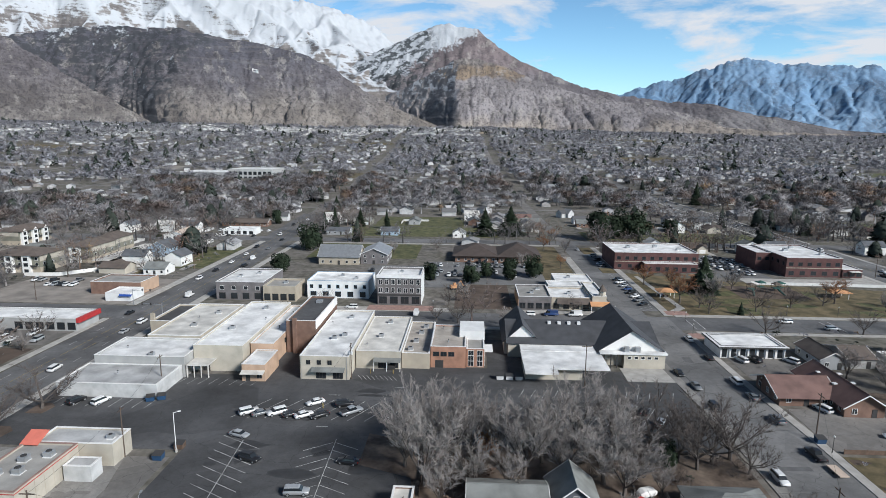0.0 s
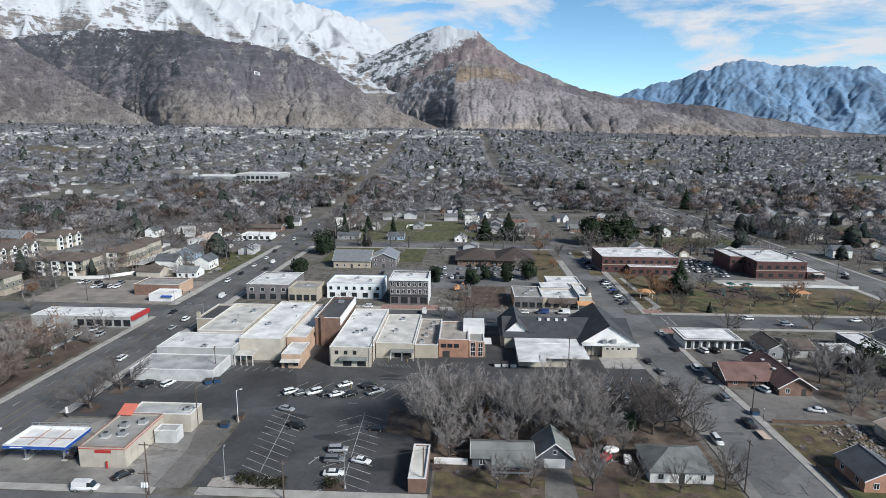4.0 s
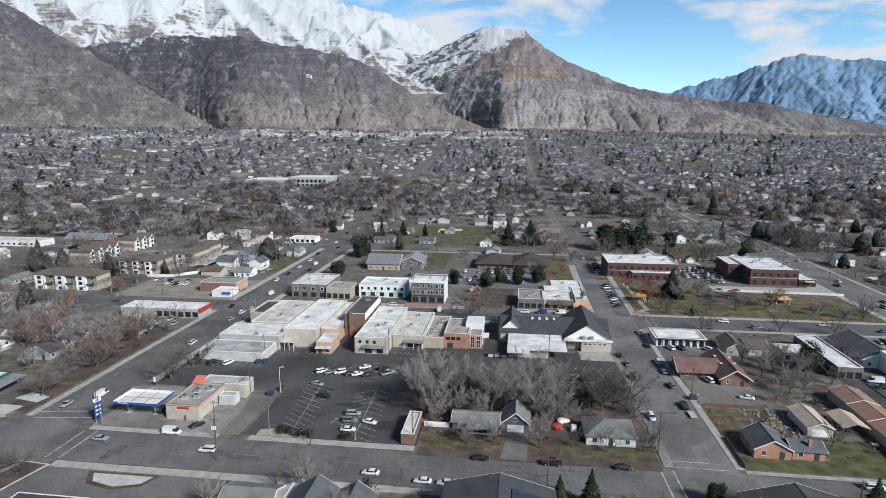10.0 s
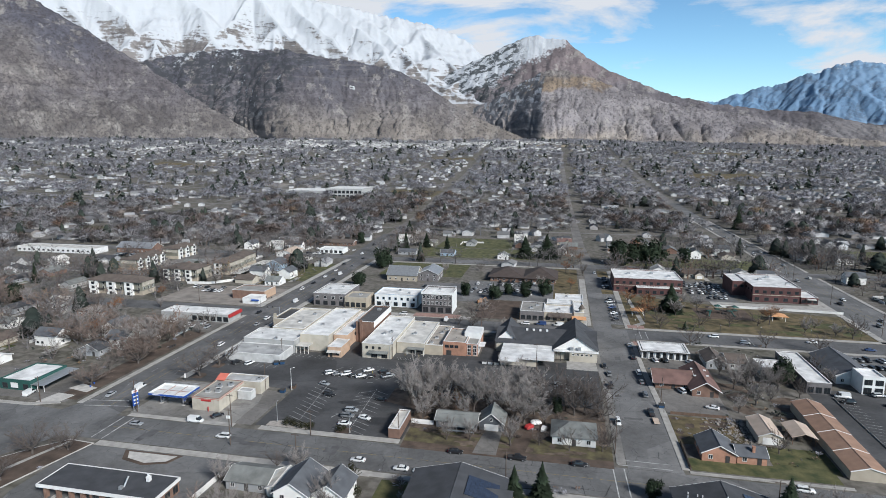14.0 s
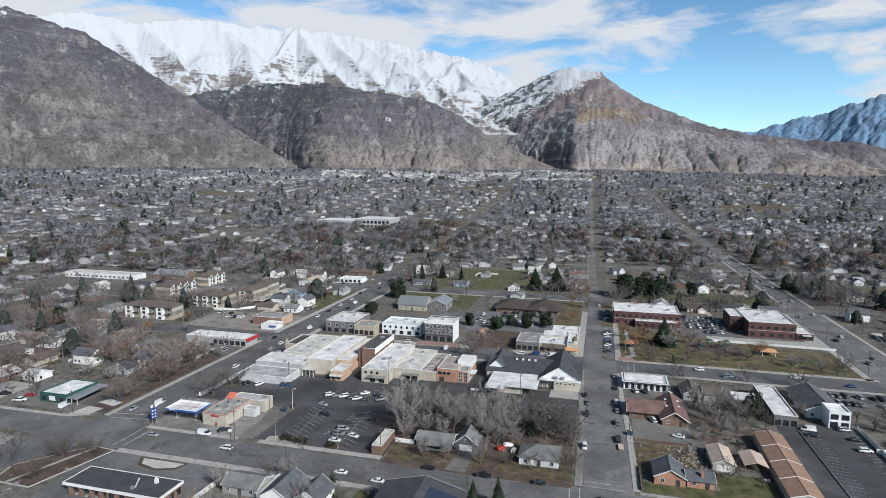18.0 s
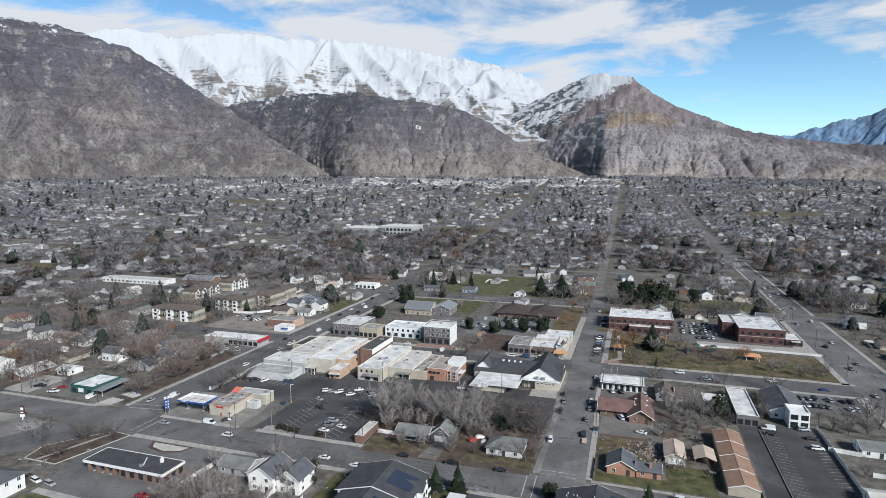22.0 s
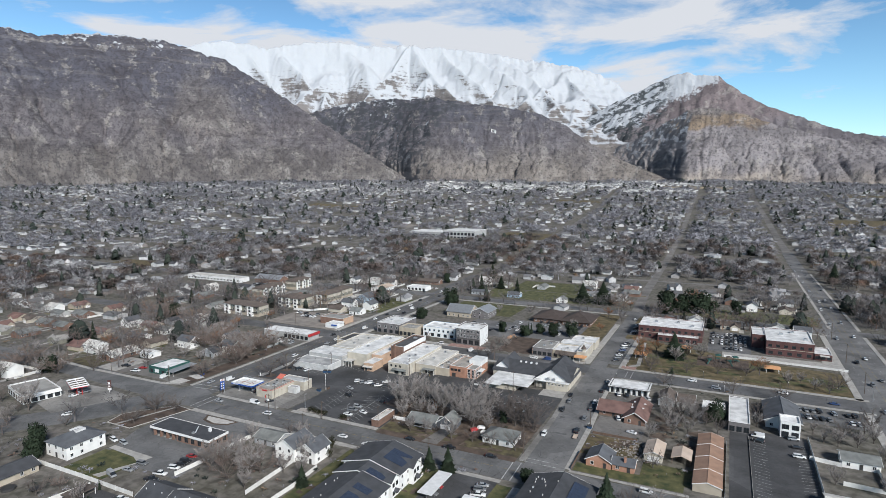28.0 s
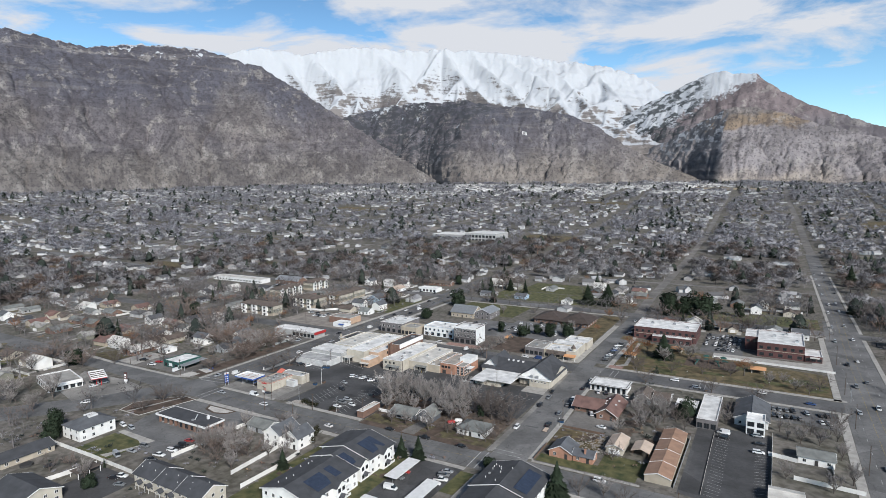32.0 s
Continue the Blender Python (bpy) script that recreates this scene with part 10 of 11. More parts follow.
# Suburb walls whiter than other far walls: a sun patch put into their colour.
far_white = island("far_sunlit_suburb_walls", (0.60, 0.595, 0.585), (0.42, 0.41, 0.395), c=(0.68, 0.675, 0.67), swing=0.5)
far_roof = island("far_house_roofs", (0.075, 0.075, 0.080), (0.38, 0.38, 0.385), c=(0.15, 0.147, 0.147), patch=0.02, swing=0.5)
mids = np.array(mids)
nears = np.array(nears + [(a, b, c, h, h * 1.15, g) for a, b, c, h, _, g in fill_rows])
nears[:, 4] = nears[:, 3] * np.clip(nears[:, 4] / nears[:, 3], 1.05, 1.4)
# Mid-distance twigs greyed and cooled: a little distance haze in their colour.
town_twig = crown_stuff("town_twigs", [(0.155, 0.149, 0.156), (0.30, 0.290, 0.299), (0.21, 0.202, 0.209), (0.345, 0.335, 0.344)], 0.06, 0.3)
shapes = [tree_template(branching(700 + i, 11, (0.5 + 0.25 * (i % 3), 1.4 + 0.4 * (i % 2)), 6, 0.14, 0.25, 4, 3, 4 + i % 2, 0.42, 0.085), True) for i in range(7)]
town_brown = crown_stuff("town_brown_twigs", [(0.115, 0.090, 0.082), (0.19, 0.155, 0.140)], 0.07, 0.3)
town_dark = crown_stuff("town_dark_twigs", [(0.068, 0.063, 0.064), (0.12, 0.112, 0.112)], 0.07, 0.3)
order = np.random.RandomState(4)


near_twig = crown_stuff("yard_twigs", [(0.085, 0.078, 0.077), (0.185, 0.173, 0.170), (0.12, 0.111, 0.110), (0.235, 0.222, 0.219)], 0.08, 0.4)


def town_wood(name, rows_, templates, grey, leafy_=False):
    """The same crowns in four shades: rust leaves, brown, dark and grey twigs."""
    pick = order.rand(len(rows_))
    for lo, hi, mat, lab in ((0, 0.05, far_rust, "trees holding rust-brown leaves among the houses"), (0.05, 0.30, town_brown, "leafless trees with brown twigs among the houses"),
                             (0.30, 0.44, town_dark, "leafless trees with dark branches among the houses"), (0.44, 1.01, grey, "leafless grey trees among the houses of the town")):
        scatter(name, rows_[(pick >= lo) & (pick < hi)], templates, mat, lab, "trees", leafy_)


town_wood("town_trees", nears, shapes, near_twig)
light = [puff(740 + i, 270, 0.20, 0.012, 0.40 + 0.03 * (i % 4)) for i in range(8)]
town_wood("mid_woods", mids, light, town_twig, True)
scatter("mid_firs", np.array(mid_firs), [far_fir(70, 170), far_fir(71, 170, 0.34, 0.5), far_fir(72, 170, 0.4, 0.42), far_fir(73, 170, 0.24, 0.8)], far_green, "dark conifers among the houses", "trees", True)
scatter("far_woods", np.array(fars), [puff(80 + i, 50, 0.24, 0.030, 0.40 + 0.03 * (i % 4)) for i in range(8)], far_twig, "leafless trees of the far town in haze-paled colour", "trees", True)
scatter("far_firs", np.array(far_firs), [far_fir(90, 14, 0.3), far_fir(91, 14, 0.4, 0.45), far_fir(92, 14, 0.36, 0.5)], far_green, "dark conifers of the far town", "trees", True)
tufts = np.array(tufts)
scatter("garden_shrubs", tufts[::2], [far_crown(30 + i, 28, 0.035, bulk=0.5) for i in range(4)], far_twig, "low leafless shrubs and weeds in the yards", "shrubs")
scatter("garden_shrubs", tufts[1::4], [far_crown(34 + i, 28, 0.05, bulk=0.5) for i in range(3)], far_rust, "low rust-brown shrubs in the yards", "shrubs")
scatter("garden_shrubs", tufts[3::4], [far_crown(38 + i, 30, 0.06, bulk=0.5) for i in range(3)], far_green, "low evergreen shrubs in the yards", "shrubs")
# Paler suburb roofs carry the same painted sun patch in their colour.
far_roof_white = island("sunlit_suburb_roofs", (0.16, 0.155, 0.15), (0.62, 0.61, 0.59), c=(0.34, 0.33, 0.32), patch=0.02)
for rows_, wall_, roof_, where in ((np.array(whites), far_white, far_roof_white, "suburb under the foothills"), (hs, far_wall, far_roof, "far town")):
    scatter("far_houses", rows_, [w for w, _ in FAR_SHAPES], wall_, f"pale walls of the houses of the {where}", "houses")
    scatter("far_house_roofs", rows_, [r for _, r in FAR_SHAPES], roof_, f"grey and pale roofs of the {where}", "roofs")


# ---- markings, poles, fences and small things ----
def bars(name, boxes, mat, label, category="road marking"):
    """Paint lines, each (x, y, length, width, turn in degrees), on the asphalt."""
    mb = MB()
    for x, y, ln, w, rz, z in boxes:
        mb.box(-ln / 2, ln / 2, -w / 2, w / 2, 0, 0.006, Matrix.Translation((x, y, z)) @ Matrix.Rotation(radians(rz), 4, "Z"))
    return tagged(part(name, mb, mat, None), label, category, kind="stuff")


lines = []
# herringbone bays of the main car park: two spines with slanting bays
lines.append((-48.1, 102.0, 29, 0.15, 94, 0.047))
lines.append((-28.2, 100.0, 36, 0.15, 92, 0.047))
for i in range(10):
    y = 87.6 + i * 3.1
    lines.append((-47.2 - 0.07 * (y - 87.4), y, 11.4, 0.14, -28, 0.047))
for i in range(11):
    y = 84.6 + i * 3.2
    lines.append((-30.6 - 0.04 * (y - 81), y - 2.0, 6.6, 0.14, 34, 0.047))
    lines.append((-24.6 - 0.04 * (y - 81), y - 1.4, 6.2, 0.14, -26, 0.047))
for i in range(26):
    lines.append((-53.0 + i * 4.0, 132.0, 12.4, 0.14, 59, 0.047))
for i in range(9):
    lines.append((-103 + i * 3.0, 132.6, 5.0, 0.12, 84, 0.047))
for i in range(8):
    lines.append((-78 + i * 2.9, 147.0, 4.4, 0.12, 75, 0.047))
for i in range(14):
    lines.append((14 + i * 3.0, 144.5, 5.2, 0.14, 70, 0.047))
for i in range(9):
    lines.append((-30 + i * 1.2, 152.2, 3.4, 0.12, 118, 0.047))
for i in range(24):
    lines.append((161.6, 84 + i * 2.6, 4.8, 0.12, 12, 0.046))
    lines.append((146.2, 84 + i * 2.6, 5.2, 0.12, -14, 0.046))
for i in range(24):
    lines.append((70.2, 226 + i * 2.7, 6.4, 0.12, 36, 0.037))
for i in range(18):
    lines.append((-18 + i * 3, 309, 5, 0.12, 90, 0.044))
    lines.append((-18 + i * 3, 300.5, 5, 0.12, 90, 0.044))
bars("parking_marking", lines, "paint_white", "faded white parking bay lines")
arrow = [(-36.5, 93, 3.2, 0.22, 65, 0.047), (-36.0, 94.6, 1.2, 0.2, 20, 0.047), (-35.6, 94.4, 1.2, 0.2, 110, 0.047), (-34.5, 140.5, 3.0, 0.25, 0, 0.047), (-18, 146, 3.0, 0.25, 0, 0.047), (-33.4, 123.5, 2.8, 0.25, 0, 0.047)]
bars("arrow_marking", arrow, "paint_white", "white arrows painted on the car park")
road = []
for i in range(60):
    y = 90 + i * 14
    mx = float(np.interp(y, [70, 280, 420, 680, 900, 2100], [-122, -122, -132, -152, -172, -240]))
    road.append((mx - 5.4, y, 4.0, 0.14, 90, 0.034))
    road.append((mx + 5.4, y, 4.0, 0.14, 90, 0.034))
    hx = float(np.interp(y, *HIGHWAY))
    for dx in (-6.4, 6.4) if y < 400 else (-3.8, 3.8):
        road.append((hx + dx, y - 20, 4.0, 0.16, 90, 0.036))
for x in (57.4, 60.6):
    road.append((x, 70, 15.4, 0.35, 92, 0.033))
for y in (79.6, 82.6):
    road.append((66.5, y, 15.5, 0.3, 0, 0.033))
road += [(-108.5, 70, 15, 0.4, 90, 0.038), (-104.5, 70, 15, 0.4, 90, 0.038), (80.5, 208, 12, 0.3, 90, 0.03), (83.5, 208, 12, 0.3, 90, 0.03), (129, 208, 12, 0.3, 90, 0.03), (132, 208, 12, 0.3, 90, 0.03)]
road += [(-121, 84, 18, 0.4, 8, 0.040), (-124, 88, 16, 0.4, 8, 0.040)]
bars("lane_marking", road, "paint_white", "white lane lines and crosswalk bars")
yellow = []
for i in range(40):
    y = 92 + i * 20
    mx = float(np.interp(y, [70, 280, 420, 680, 900, 2100], [-122, -122, -132, -152, -172, -240]))
    hx = float(np.interp(y, *HIGHWAY))
    for dx in (-1.8, 1.8):
        yellow.append((mx + dx, y, 18, 0.12, 90 + (0 if y < 280 else 4.1 if y < 680 else 5), 0.035))
        yellow.append((hx + dx, y - 30, 18, 0.12, 90.2, 0.037))
yellow += [(-20 + i * 16, 70.5, 14, 0.1, 0, 0.03) for i in range(-5, 6)]
bars("yellow_lane_marking", yellow, "paint_yellow", "worn yellow centre lines")
cracks = []
rc = random.Random(3)
for i in range(260):
    x, y = rc.choice(((rc.uniform(-56, -10), rc.uniform(84, 148)), (rc.uniform(-130, -113), rc.uniform(85, 360)), (rc.uniform(59, 74), rc.uniform(82, 340)), (rc.uniform(-100, 55), rc.uniform(63, 77)), (rc.uniform(-100, 200), rc.uniform(202, 215)), (rc.uniform(204, 229), rc.uniform(60, 400))))
    cracks.append((x, y, rc.uniform(1.5, 7), rc.uniform(0.06, 0.16), rc.choice((0, 90)) + rc.uniform(-18, 18), (0.0492 if -57 < x < -9 and y > 83 else 0.0475) + 0.00003 * i))
bars("crack_seal", cracks, "seal", "dark bitumen crack repairs on the asphalt", "road repair")
patches = []
for i in range(34):
    x, y = rc.choice(((rc.uniform(-129, -114), rc.uniform(90, 340)), (rc.uniform(60, 73), rc.uniform(84, 340)), (rc.uniform(-100, 50), rc.uniform(64, 76))))
    patches.append((x, y, rc.uniform(2, 9), rc.uniform(1, 3.2), rc.choice((0, 90)) + rc.uniform(-4, 4), 0.0355 + 0.00032 * i))
bars("asphalt_patch", patches, "patch", "darker patched asphalt on the street", "road repair")


def utility_pole(x, y, h=11.0, rz=0.0, arms=1, cans=0, label="brown wooden utility pole with a crossarm"):
    root = thing("utility_pole", label, "utility pole", x, y, 0, rz, "utility poles")
    part("pole", MB().tube((0, 0, -0.3), (0, 0, h), 0.17, 0.11, 8), "pole", root)
    for a in range(arms):
        part("crossarm", MB().box(-1.25, 1.25, -0.07, 0.07, h - 0.7 - a * 1.1, h - 0.55 - a * 1.1), "pole", root)
    for c in range(cans):
        part("transformer", MB().tube((-0.5 + c * 0.5, -0.35, h - 3.2), (-0.5 + c * 0.5, -0.35, h - 2.3), 0.22, 0.22, 8), "metal_white", root)


for x, y, h, rz, arms, cans in ((-67.2, 78.0, 12, 0, 1, 0), (-61.0, 67.0, 12.5, 0, 1, 3), (-70.9, 108.2, 11, 90, 1, 0), (58.4, 86, 12, 90, 1, 0), (77.6, 124.4, 11, 90, 1, 0), (-38.6, 78.0, 9, 0, 1, 0), (-35.5, 60.8, 10, 0, 1, 0), (-32.2, 151, 10.5, 90, 2, 1), (-80.6, 141.5, 9.5, 90, 1, 0),
                                (31.4, 150, 12, 0, 1, 0), (-109.4, 84.4, 11, 40, 1, 0), (-106.8, 82.0, 9, 40, 0, 0), (27, 61.2, 11, 0, 1, 0), (96, 60.4, 11, 0, 1, 0), (198, 130, 12, 90, 2, 0), (198.4, 180, 12, 90, 1, 1), (198.4, 230, 12, 90, 2, 0), (199, 290, 12, 90, 1, 0), (199, 350, 12, 90, 1, 0),
                                (-214, 240, 10, 0, 1, 0), (-176, 222, 10, 0, 1, 0), (-10, 82.5, 10, 90, 1, 0), (138, 61, 11, 0, 1, 0), (55, 374, 12, 0, 1, 0), (-6, 371, 12, 0, 1, 0), (-70, 371, 12, 0, 1, 0), (106, 371, 12, 0, 1, 0), (-148, 82, 10, 0, 1, 0), (-198, 82, 10, 0, 1, 0), (-240, 82, 10, 0, 1, 0), (198.6, 80, 12, 90, 1, 0)):
    utility_pole(x, y, h, rz, arms, cans, "brown wooden utility pole with transformers" if cans else "brown wooden utility pole with a crossarm")


def wire(a, b, sag=0.8):
    """One sagging strand, three-sided."""
    a, b = Vector(a), Vector(b)
    side = (b - a).cross(Vector((0, 0, 1))).normalized() * 0.022
    mb = MB()
    for i in range(9):
        t = i / 8
        p = a.lerp(b, t) - Vector((0, 0, sag * 4 * t * (1 - t)))
        mb.v += [tuple(p - side), tuple(p + side), tuple(p + Vector((0, 0, 0.035)))]
    mb.f = [(3 * i + k, 3 * i + (k + 1) % 3, 3 * i + 3 + (k + 1) % 3, 3 * i + 3 + k) for i in range(8) for k in range(3)]
    solid("overhead_wire", mb, "trim_dark", "thin black overhead wire between poles", "wire", "overhead wires")


for a, b in (((-67.2, 78, 11.6), (-38.6, 78, 8.6)), ((-38.6, 78, 8.6), (-10, 82.5, 9.6)), ((-61, 67, 12.0), (-35.5, 60.8, 9.6)), ((-35.5, 60.8, 9.6), (27, 61.2, 10.6)), ((27, 61.2, 10.6), (96, 60.4, 10.6)), ((-38.6, 78, 8.4), (-32.2, 151, 10)), ((-10, 82.5, 9.6), (58.4, 86, 11.6)), ((58.4, 86, 11.6), (77.6, 124.4, 10.6)), ((-67.2, 78, 11.4), (-70.9, 108.2, 10.6)),
             ((198, 130, 11.6), (198.4, 180, 11.6)), ((198.4, 180, 11.6), (198.4, 230, 11.6)), ((198.4, 230, 11.6), (199, 290, 11.6)), ((199, 290, 11.6), (199, 350, 11.6)), ((198.6, 80, 11.6), (198, 130, 11.6)), ((-70.9, 108.2, 10.6), (-80.6, 141.5, 9.2)), ((96, 60.4, 10.6), (138, 61, 10.6))):
    wire(a, b)


def street_lamp(x, y, h=7.5, rz=0, mat="metal", label="grey steel street lamp with one arm", group="street lamps"):
    root = thing("street_lamp", label, "street lamp", x, y, 0, rz, group)
    part("base", MB().tube((0, 0, 0), (0, 0, 0.7), 0.28, 0.28, 8), "concrete", root)
    part("pole", MB().tube((0, 0, 0.7), (0, 0, h), 0.10, 0.07, 8), mat, root)
    part("arm", MB().tube((0, 0, h - 0.1), (1.1, 0, h + 0.05), 0.05, 0.04, 6), mat, root)
    part("lamp_head", MB().box(0.8, 1.5, -0.17, 0.17, h - 0.03, h + 0.12), mat, root)


street_lamp(-61.2, 110.6, 9.0, 30, "metal_white", "tall white car park lamp on a concrete base")
street_lamp(-53.6, 84.2, 7.5, 100)
street_lamp(-26.8, 82.5, 7.5, 90)
for x, y in ((79.4, 222), (79.4, 210.6), (121, 221), (163, 221), (76.8, 196), (140, 221), (185, 221), (106, 197.6), (77.6, 150), (77.8, 118.6), (55, 216), (-14, 219)):
    root = thing("lamp_post", "short black lamp post with a white globe", "lamp post", x, y, 0.15, 0, "lamp posts")
    part("post", MB().tube((0, 0, 0), (0, 0, 3.4), 0.09, 0.06, 7), "trim_dark", root)
    part("globe", MB().tube((0, 0, 3.4), (0, 0, 3.6), 0.12, 0.24, 8).tube((0, 0, 3.6), (0, 0, 3.9), 0.24, 0.1, 8), "lens", root)
for x, y, rz in ((200, 218, 90), (233, 200, 180), (200, 366, 90), (-111, 199, 180), (-133, 218, 0)):
    root = thing("traffic_signal", "traffic signal on a long steel mast arm", "traffic signal", x, y, 0.1, rz, "traffic signals")
    part("mast", MB().tube((0, 0, 0), (0, 0, 6.4), 0.14, 0.11, 8), "metal", root)
    part("mast_arm", MB().tube((0, 0, 5.8), (7.5, 0, 6.3), 0.09, 0.06, 6), "metal", root)
    for k in (4.0, 7.2):
        part("signal_head", MB().box(k - 0.18, k + 0.18, -0.15, 0.15, 5.6, 6.6), "trim_dark", root)


def fence_run(x0, y0, x1, y1, h=1.8, mat="fence", label="white vinyl privacy fence"):
    ln = math.hypot(x1 - x0, y1 - y0)
    root = thing("fence", label, "fence", x0, y0, 0, math.degrees(math.atan2(y1 - y0, x1 - x0)), "fences")
    n = max(1, round(ln / 4.8))
    for i in range(n):
        a, b = ln * i / n, ln * (i + 1) / n
        part("fence_panel", MB().box(a + 0.07, b - 0.07, -0.03, 0.03, 0.05, h), mat, root)
        part("post", MB().box(a - 0.07, a + 0.07, -0.07, 0.07, 0, h + 0.12), mat, root)
    part("post", MB().box(ln - 0.07, ln + 0.07, -0.07, 0.07, 0, h + 0.12), mat, root)


for run in ((-54.6, 34, -53.4, 54), (165.2, 82, 165.2, 152), (-212, 262, -196, 264), (-196, 264, -178, 283)):
    fence_run(*run)
for pts in (((-121.7, -7.3), (-84.8, -6.8), (-56.2, -7.2)), ((-80.3, -28.1), (-76.6, -9.5)), ((-55.2, 9.6), (-54.0, 25), (-54.6, 34)), ((-20.9, 11.3), (-21.8, 37.6)), ((-9.3, 5.8), (-8.8, 23), (-10.1, 38.2)), ((163.8, 131), (174.2, 129)), ((172.6, 112.6), (195, 111)), ((186.2, 132), (186.2, 111.4))):
    for (xa, ya), (xb, yb) in zip(pts, pts[1:]):
        fence_run(xa, ya, xb, yb)
fence_run(131, 272, 197, 268.6, 1.4, "fence", "low white fence along the park")
fence_run(133.4, 84, 133.6, 132, 1.5, "metal", "chain-link fence beside the long shed")
fence_run(142.6, 84, 142.2, 144, 0.5, "kerb", "low pale kerb wall through the car park")
for run in ((80, 118.2, 99, 118.2), (-8.8, 98, -8.8, 116), (79.4, 81, 79.4, 97)):
    fence_run(*run, 1.1, "wood", "low weathered timber fence")


def dumpster(x, y, rz, mat="blue", label="blue steel dumpster with a sloped lid"):
    root = thing("dumpster", label, "dumpster", x, y, 0.05, rz, "dumpsters")
    part("bin", MB().add([(-0.9, -0.7, 0.1), (0.9, -0.7, 0.1), (0.9, 0.7, 0.1), (-0.9, 0.7, 0.1), (-1.0, -0.85, 1.2), (1.0, -0.85, 1.2), (1.0, 0.8, 1.5), (-1.0, 0.8, 1.5)], [(3, 2, 1, 0), (4, 5, 6, 7), (0, 1, 5, 4), (1, 2, 6, 5), (2, 3, 7, 6), (3, 0, 4, 7)]), mat, root)
    part("lid", MB().add([(-1.04, -0.9, 1.22), (1.04, -0.9, 1.22), (1.04, 0.84, 1.53), (-1.04, 0.84, 1.53), (-1.04, -0.9, 1.28), (1.04, -0.9, 1.28), (1.04, 0.84, 1.59), (-1.04, 0.84, 1.59)], [(3, 2, 1, 0), (4, 5, 6, 7), (0, 1, 5, 4), (1, 2, 6, 5), (2, 3, 7, 6), (3, 0, 4, 7)]), "trim_dark", root)


for x, y, rz, mat, lab in ((-79.8, 134.2, 20, "bin_blue", ""), (-77.4, 135.2, 20, "bin_blue", ""), (-63.4, 107.6, 0, "bin_blue", ""), (-61.2, 112.2, 0, "wood", "rusty brown dumpster by a pole"), (77.6, 122.8, 0, "bin_blue", ""), (-22, 158.4, 0, "trim_dark", "dark dumpster behind the shops"), (8.8, 153.4, 0, "metal_white", "pale utility box on the driveway"), (11.4, 153.4, 0, "metal_white", "pale utility box on the driveway"), (14, 153.4, 0, "metal_white", "pale utility box on the driveway")):
    dumpster(x, y, rz, mat, lab or "blue steel dumpster with a sloped lid")
for x, y in ((-141, 100), (-140, 97), (-138.5, 143), (-138.6, 144.2), (-138.4, 145.4), (-138.2, 146.6), (-107.5, 110.5)):
    root = thing("wheelie_bin", "dark blue wheeled rubbish bin at the kerb", "rubbish bin", x, y, 0.05, 15, "rubbish bins")
    part("bin", MB().tube((0, 0, 0.05), (0, 0, 1.0), 0.28, 0.36, 4), "blue" if x < -139 else "trim_dark", root)
    part("lid", MB().box(-0.36, 0.36, -0.36, 0.36, 1.0, 1.07), "trim_dark", root)
for x, y in ((-27.6, 155.4), (-21.2, 155.4), (-35.6, 133)):
    solid("bollard", MB().tube((x, y, 0), (x, y, 1.2), 0.13, 0.13, 8), "paint_yellow", "yellow steel bollard on the asphalt", "bollard", "bollards")
# playground
play = thing("play_structure", "green and brown playground climbing frame", "playground", 130, 256, 0.05, 10)
for i, (x, y, h) in enumerate(((-7, 0, 2.0), (-2, 1, 2.6), (4, -1, 2.2), (8, 2, 1.8))):
    part("platform", MB().box(x - 1.4, x + 1.4, y - 1.4, y + 1.4, h, h + 0.15), "green_wall", play)
    for sx in (-1.3, 1.3):
        for sy in (-1.3, 1.3):
            part("post", MB().tube((x + sx, y + sy, 0), (x + sx, y + sy, h + 2.0), 0.07, 0.07, 6), "wood", play)
    part("canopy", hip_mesh((x - 1.4, x + 1.4, y - 1.4, y + 1.4), h + 2.0, h + 2.9, 0.3), "green_wall" if i % 2 else "roof_umber", play)
for a, b in (((-7, -1.4, 2.0), (-9, -5, 0.2)), ((4, -2.4, 2.2), (5, -6, 0.2)), ((8, 3.4, 1.8), (11, 6, 0.2))):
    part("slide", MB().tube(a, b, 0.4, 0.4, 6), "green_wall", play)
slab("play_surface", 116, 145, 246, 267, 0.07, "dirt", "brown bark surface under the playground")
sheet("park_path", [(76.5, 222), (79.5, 222), (85.5, 228), (82.5, 284), (80.5, 284), (83, 230)], 0.12, "concrete", "pale concrete path along the park edge")
slab("park_corner", 75.6, 84, 218.5, 224, 0.155, "paver", "red paver corner at the crossing")
slab("shop_corner", 75.6, 79.5, 192, 197.2, 0.16, "paver", "red paver corner at the crossing")
slab("shop_paving", -40, -14, 217.6, 224.5, 0.156, "paver", "red paver forecourt of the brick building")
# rubble and junk on the plot by the brick bungalow
rr = random.Random(8)
stones = MB()
for i in range(420):
    x, y, s = rr.gauss(99, 4.2), rr.uniform(98, 117.5), 0.10 + 0.34 * rr.random() ** 2.5
    stones.box(-s, s, -s * 0.8, s * 0.8, 0, s, Matrix.Translation((x, y, 0.05)) @ Euler((rr.uniform(-0.4, 0.4), rr.uniform(-0.4, 0.4), rr.uniform(0, 3))).to_matrix().to_4x4())
tagged(part("rubble", stones, "stone", None), "scattered stones and rubble on the plot", "rubble", kind="stuff")
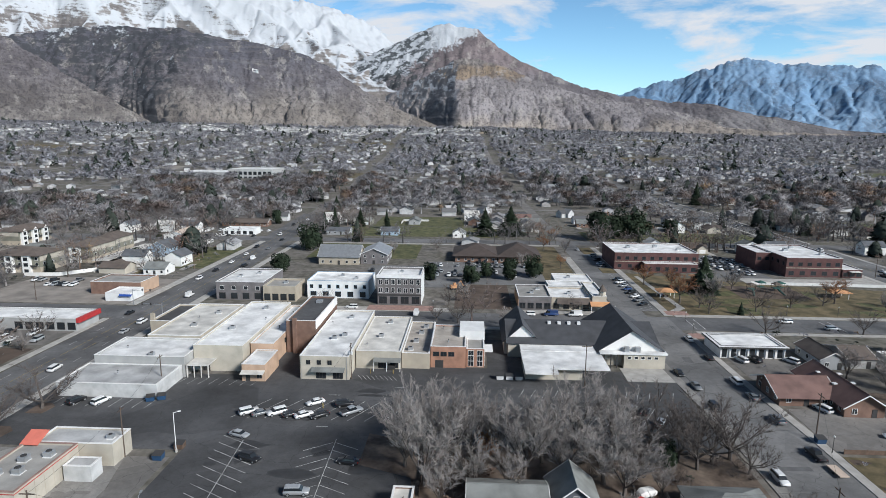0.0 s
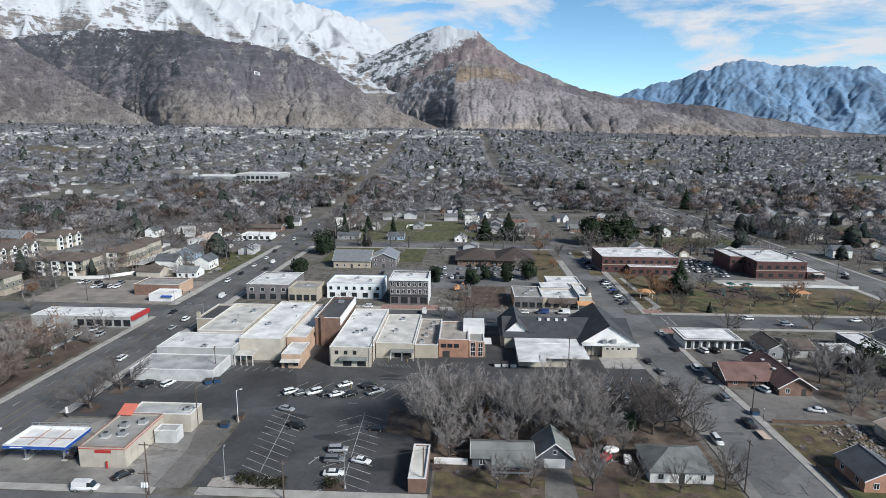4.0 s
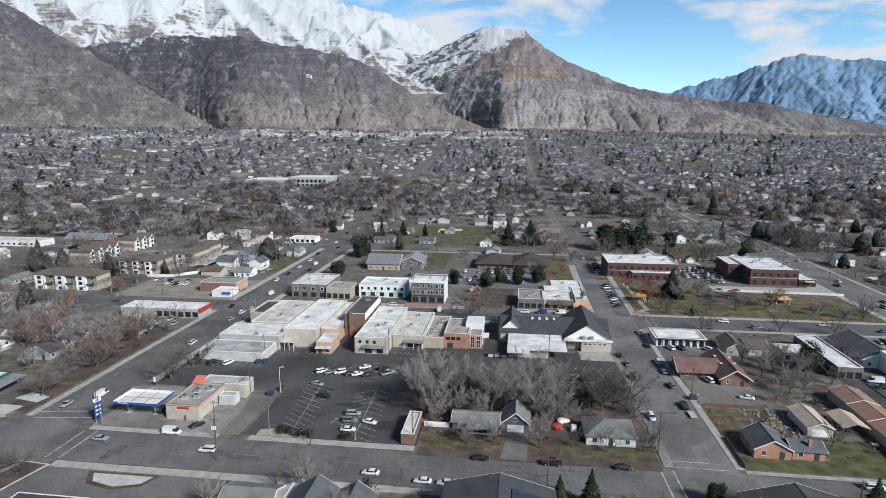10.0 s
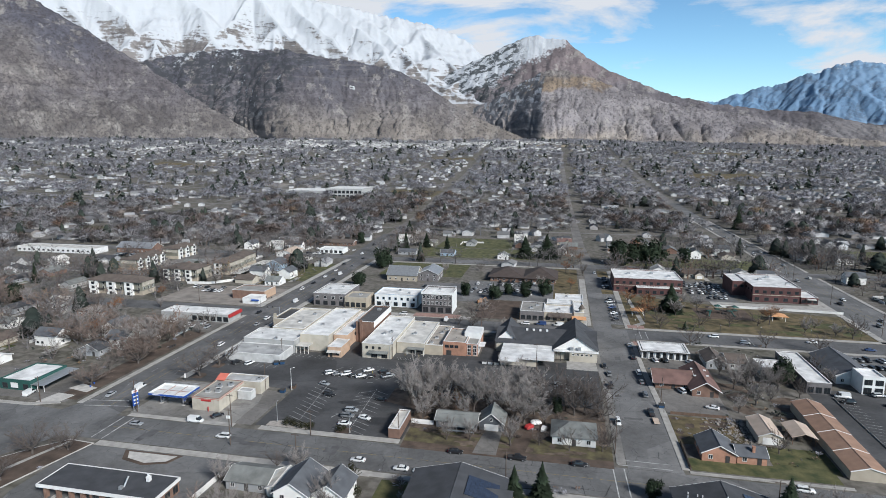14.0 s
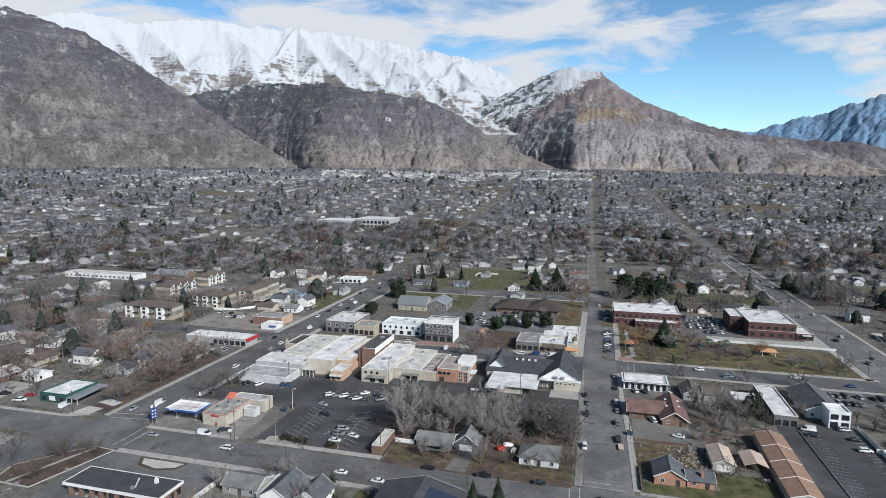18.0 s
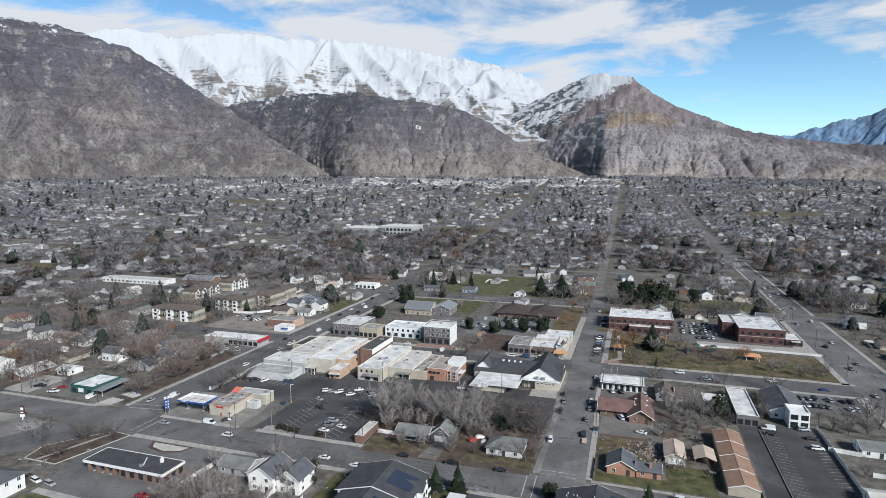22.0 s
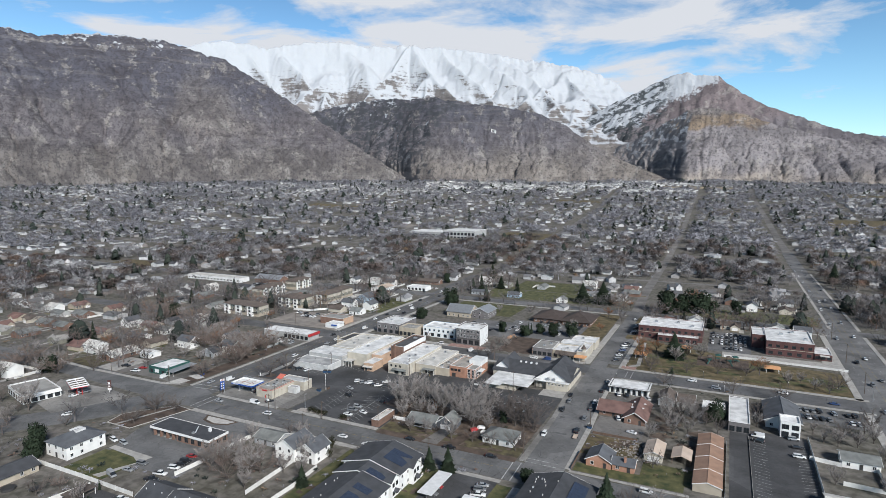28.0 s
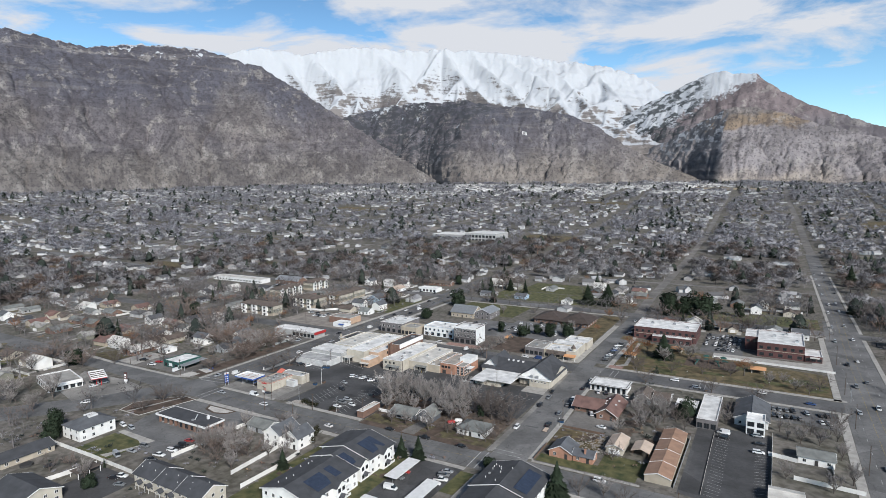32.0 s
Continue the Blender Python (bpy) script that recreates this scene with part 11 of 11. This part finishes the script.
solid("planter_bed", MB().poly([(-56.5, 81.6), (-41.5, 81.6), (-41.5, 85.2), (-52, 86.2), (-56.5, 84.5)], -0.1, 0.22), "stone", "tan gravel bed with hedge shrubs", "planter", kind="structure")
solid("planter_bed", MB().poly([(-31.5, 81.6), (-27, 81.6), (-27, 85), (-31.5, 85)], -0.1, 0.22), "dirt", "bare soil bed at the car park edge", "planter", kind="structure")
for x, y in ((-104.8, 116.2), (-103.8, 128.4)):
    solid("tree_bed", MB().poly([(x - 2.2, y - 2.6), (x + 1.8, y - 2.6), (x + 2.4, y + 1.2), (x + 0.6, y + 2.8), (x - 2.2, y + 2.8)], -0.1, 0.2), "dirt", "kerbed soil bed under a spreading tree", "planter", kind="structure")
flag = thing("feather_flag", "white feather flag at the forecourt edge", "flag", -108.0, 110.6, 0.05, 30)
part("pole", MB().tube((0, 0, 0), (0, 0, 3.0), 0.03, 0.02, 5), "metal", flag)
part("banner", MB().box(0.02, 0.6, -0.02, 0.02, 0.8, 2.9), "trim", flag)
# yard clutter behind the grove houses
for x, y, m, lab in ((33.6, 100.5, "trim", "white covered boat in a yard"), (31.6, 97.0, "red", "red garden tractor in a yard"), (36.4, 96.4, "trim", "pale trailer box in a yard")):
    jr = thing("yard_trailer", lab, "trailer", x, y, 0, rr.uniform(0, 90))
    part("box", hull([(-1.8, 0.5, 1.2, 0.8), (-1.0, 0.4, 1.6, 1), (1.0, 0.4, 1.5, 1), (1.8, 0.5, 1.1, 0.7)], 1.8), m, jr)
    for s in (-1, 1):
        part("wheel", MB().tube((0, s * 0.8, 0.3), (0, s * 0.98, 0.3), 0.3, 0.3, 8), "rubber", jr)
dome = thing("teal_dish", "small round teal and white tank in the car park", "tank", 152.8, 80.6, 0.04)
part("tank", MB().tube((0, 0, 0), (0, 0, 1.2), 1.1, 1.1, 14).tube((0, 0, 1.2), (0, 0, 1.7), 1.1, 0.3, 14), "teal_plastic", dome)
pool = thing("trampoline", "round black trampoline in a back yard", "trampoline", -92, -20, 0)
part("mat", MB().tube((0, 0, 0.85), (0, 0, 0.92), 2.0, 2.0, 16), "trim_dark", pool)
for i in range(6):
    part("leg", MB().tube((1.9 * math.cos(i * 1.047), 1.9 * math.sin(i * 1.047), 0), (1.9 * math.cos(i * 1.047), 1.9 * math.sin(i * 1.047), 0.9), 0.04, 0.04, 5), "metal", pool)


# worn and leaf-strewn patches on lawns and verges
rl_ = random.Random(41)


def patches_of(name, rect, n, mat, label, z, size=(1.0, 4.0)):
    mb = MB()
    for k in range(n):
        x, y = rl_.uniform(rect[0], rect[1]), rl_.uniform(rect[2], rect[3])
        a, b, m = rl_.uniform(*size), rl_.uniform(*size) * 0.6, rl_.randrange(9, 14)
        pts = []
        for i in range(m):
            t, q = 2 * math.pi * i / m, rl_.uniform(0.6, 1.15)
            pts.append((min(max(x + math.cos(t) * a * q, rect[0]), rect[1]), min(max(y + math.sin(t) * b * q, rect[2]), rect[3])))
        mb.poly(pts, z - 0.02, z + 0.0005 * k)
    tagged(part(name, mb, mat, None), label, "ground patch", kind="stuff")


patches_of("leaf_patch", (-7.5, 52.5, 81.3, 89.8), 26, "litter", "brown leaves and bare soil on the front lawn", 0.058)
patches_of("leaf_patch", (79.5, 100.5, 97.5, 116.5), 14, "dirt", "bare soil showing through the rough lawn", 0.058)
patches_of("leaf_patch", (86, 192, 222, 258), 22, "grass_green", "greener patches in the faded park lawn", 0.056, (3, 11))
patches_of("leaf_patch", (103, 133, 118, 156), 22, "litter", "leaf litter under the garden trees", 0.050, (2, 6))
patches_of("oil_stain", (-106, -70, 84, 108), 12, "asphalt_old", "grey oil-darkened stains on the forecourt", 0.054, (0.8, 3.0))
patches_of("tar_patch", (-58, -10, 84, 148), 16, "seal", "black sealed patches on the car park", 0.049, (1.5, 6))
patches_of("leaf_patch", (-6, 33, 11, 57), 12, "dirt", "brown beds round the apartments", 0.052, (1.0, 3.5))
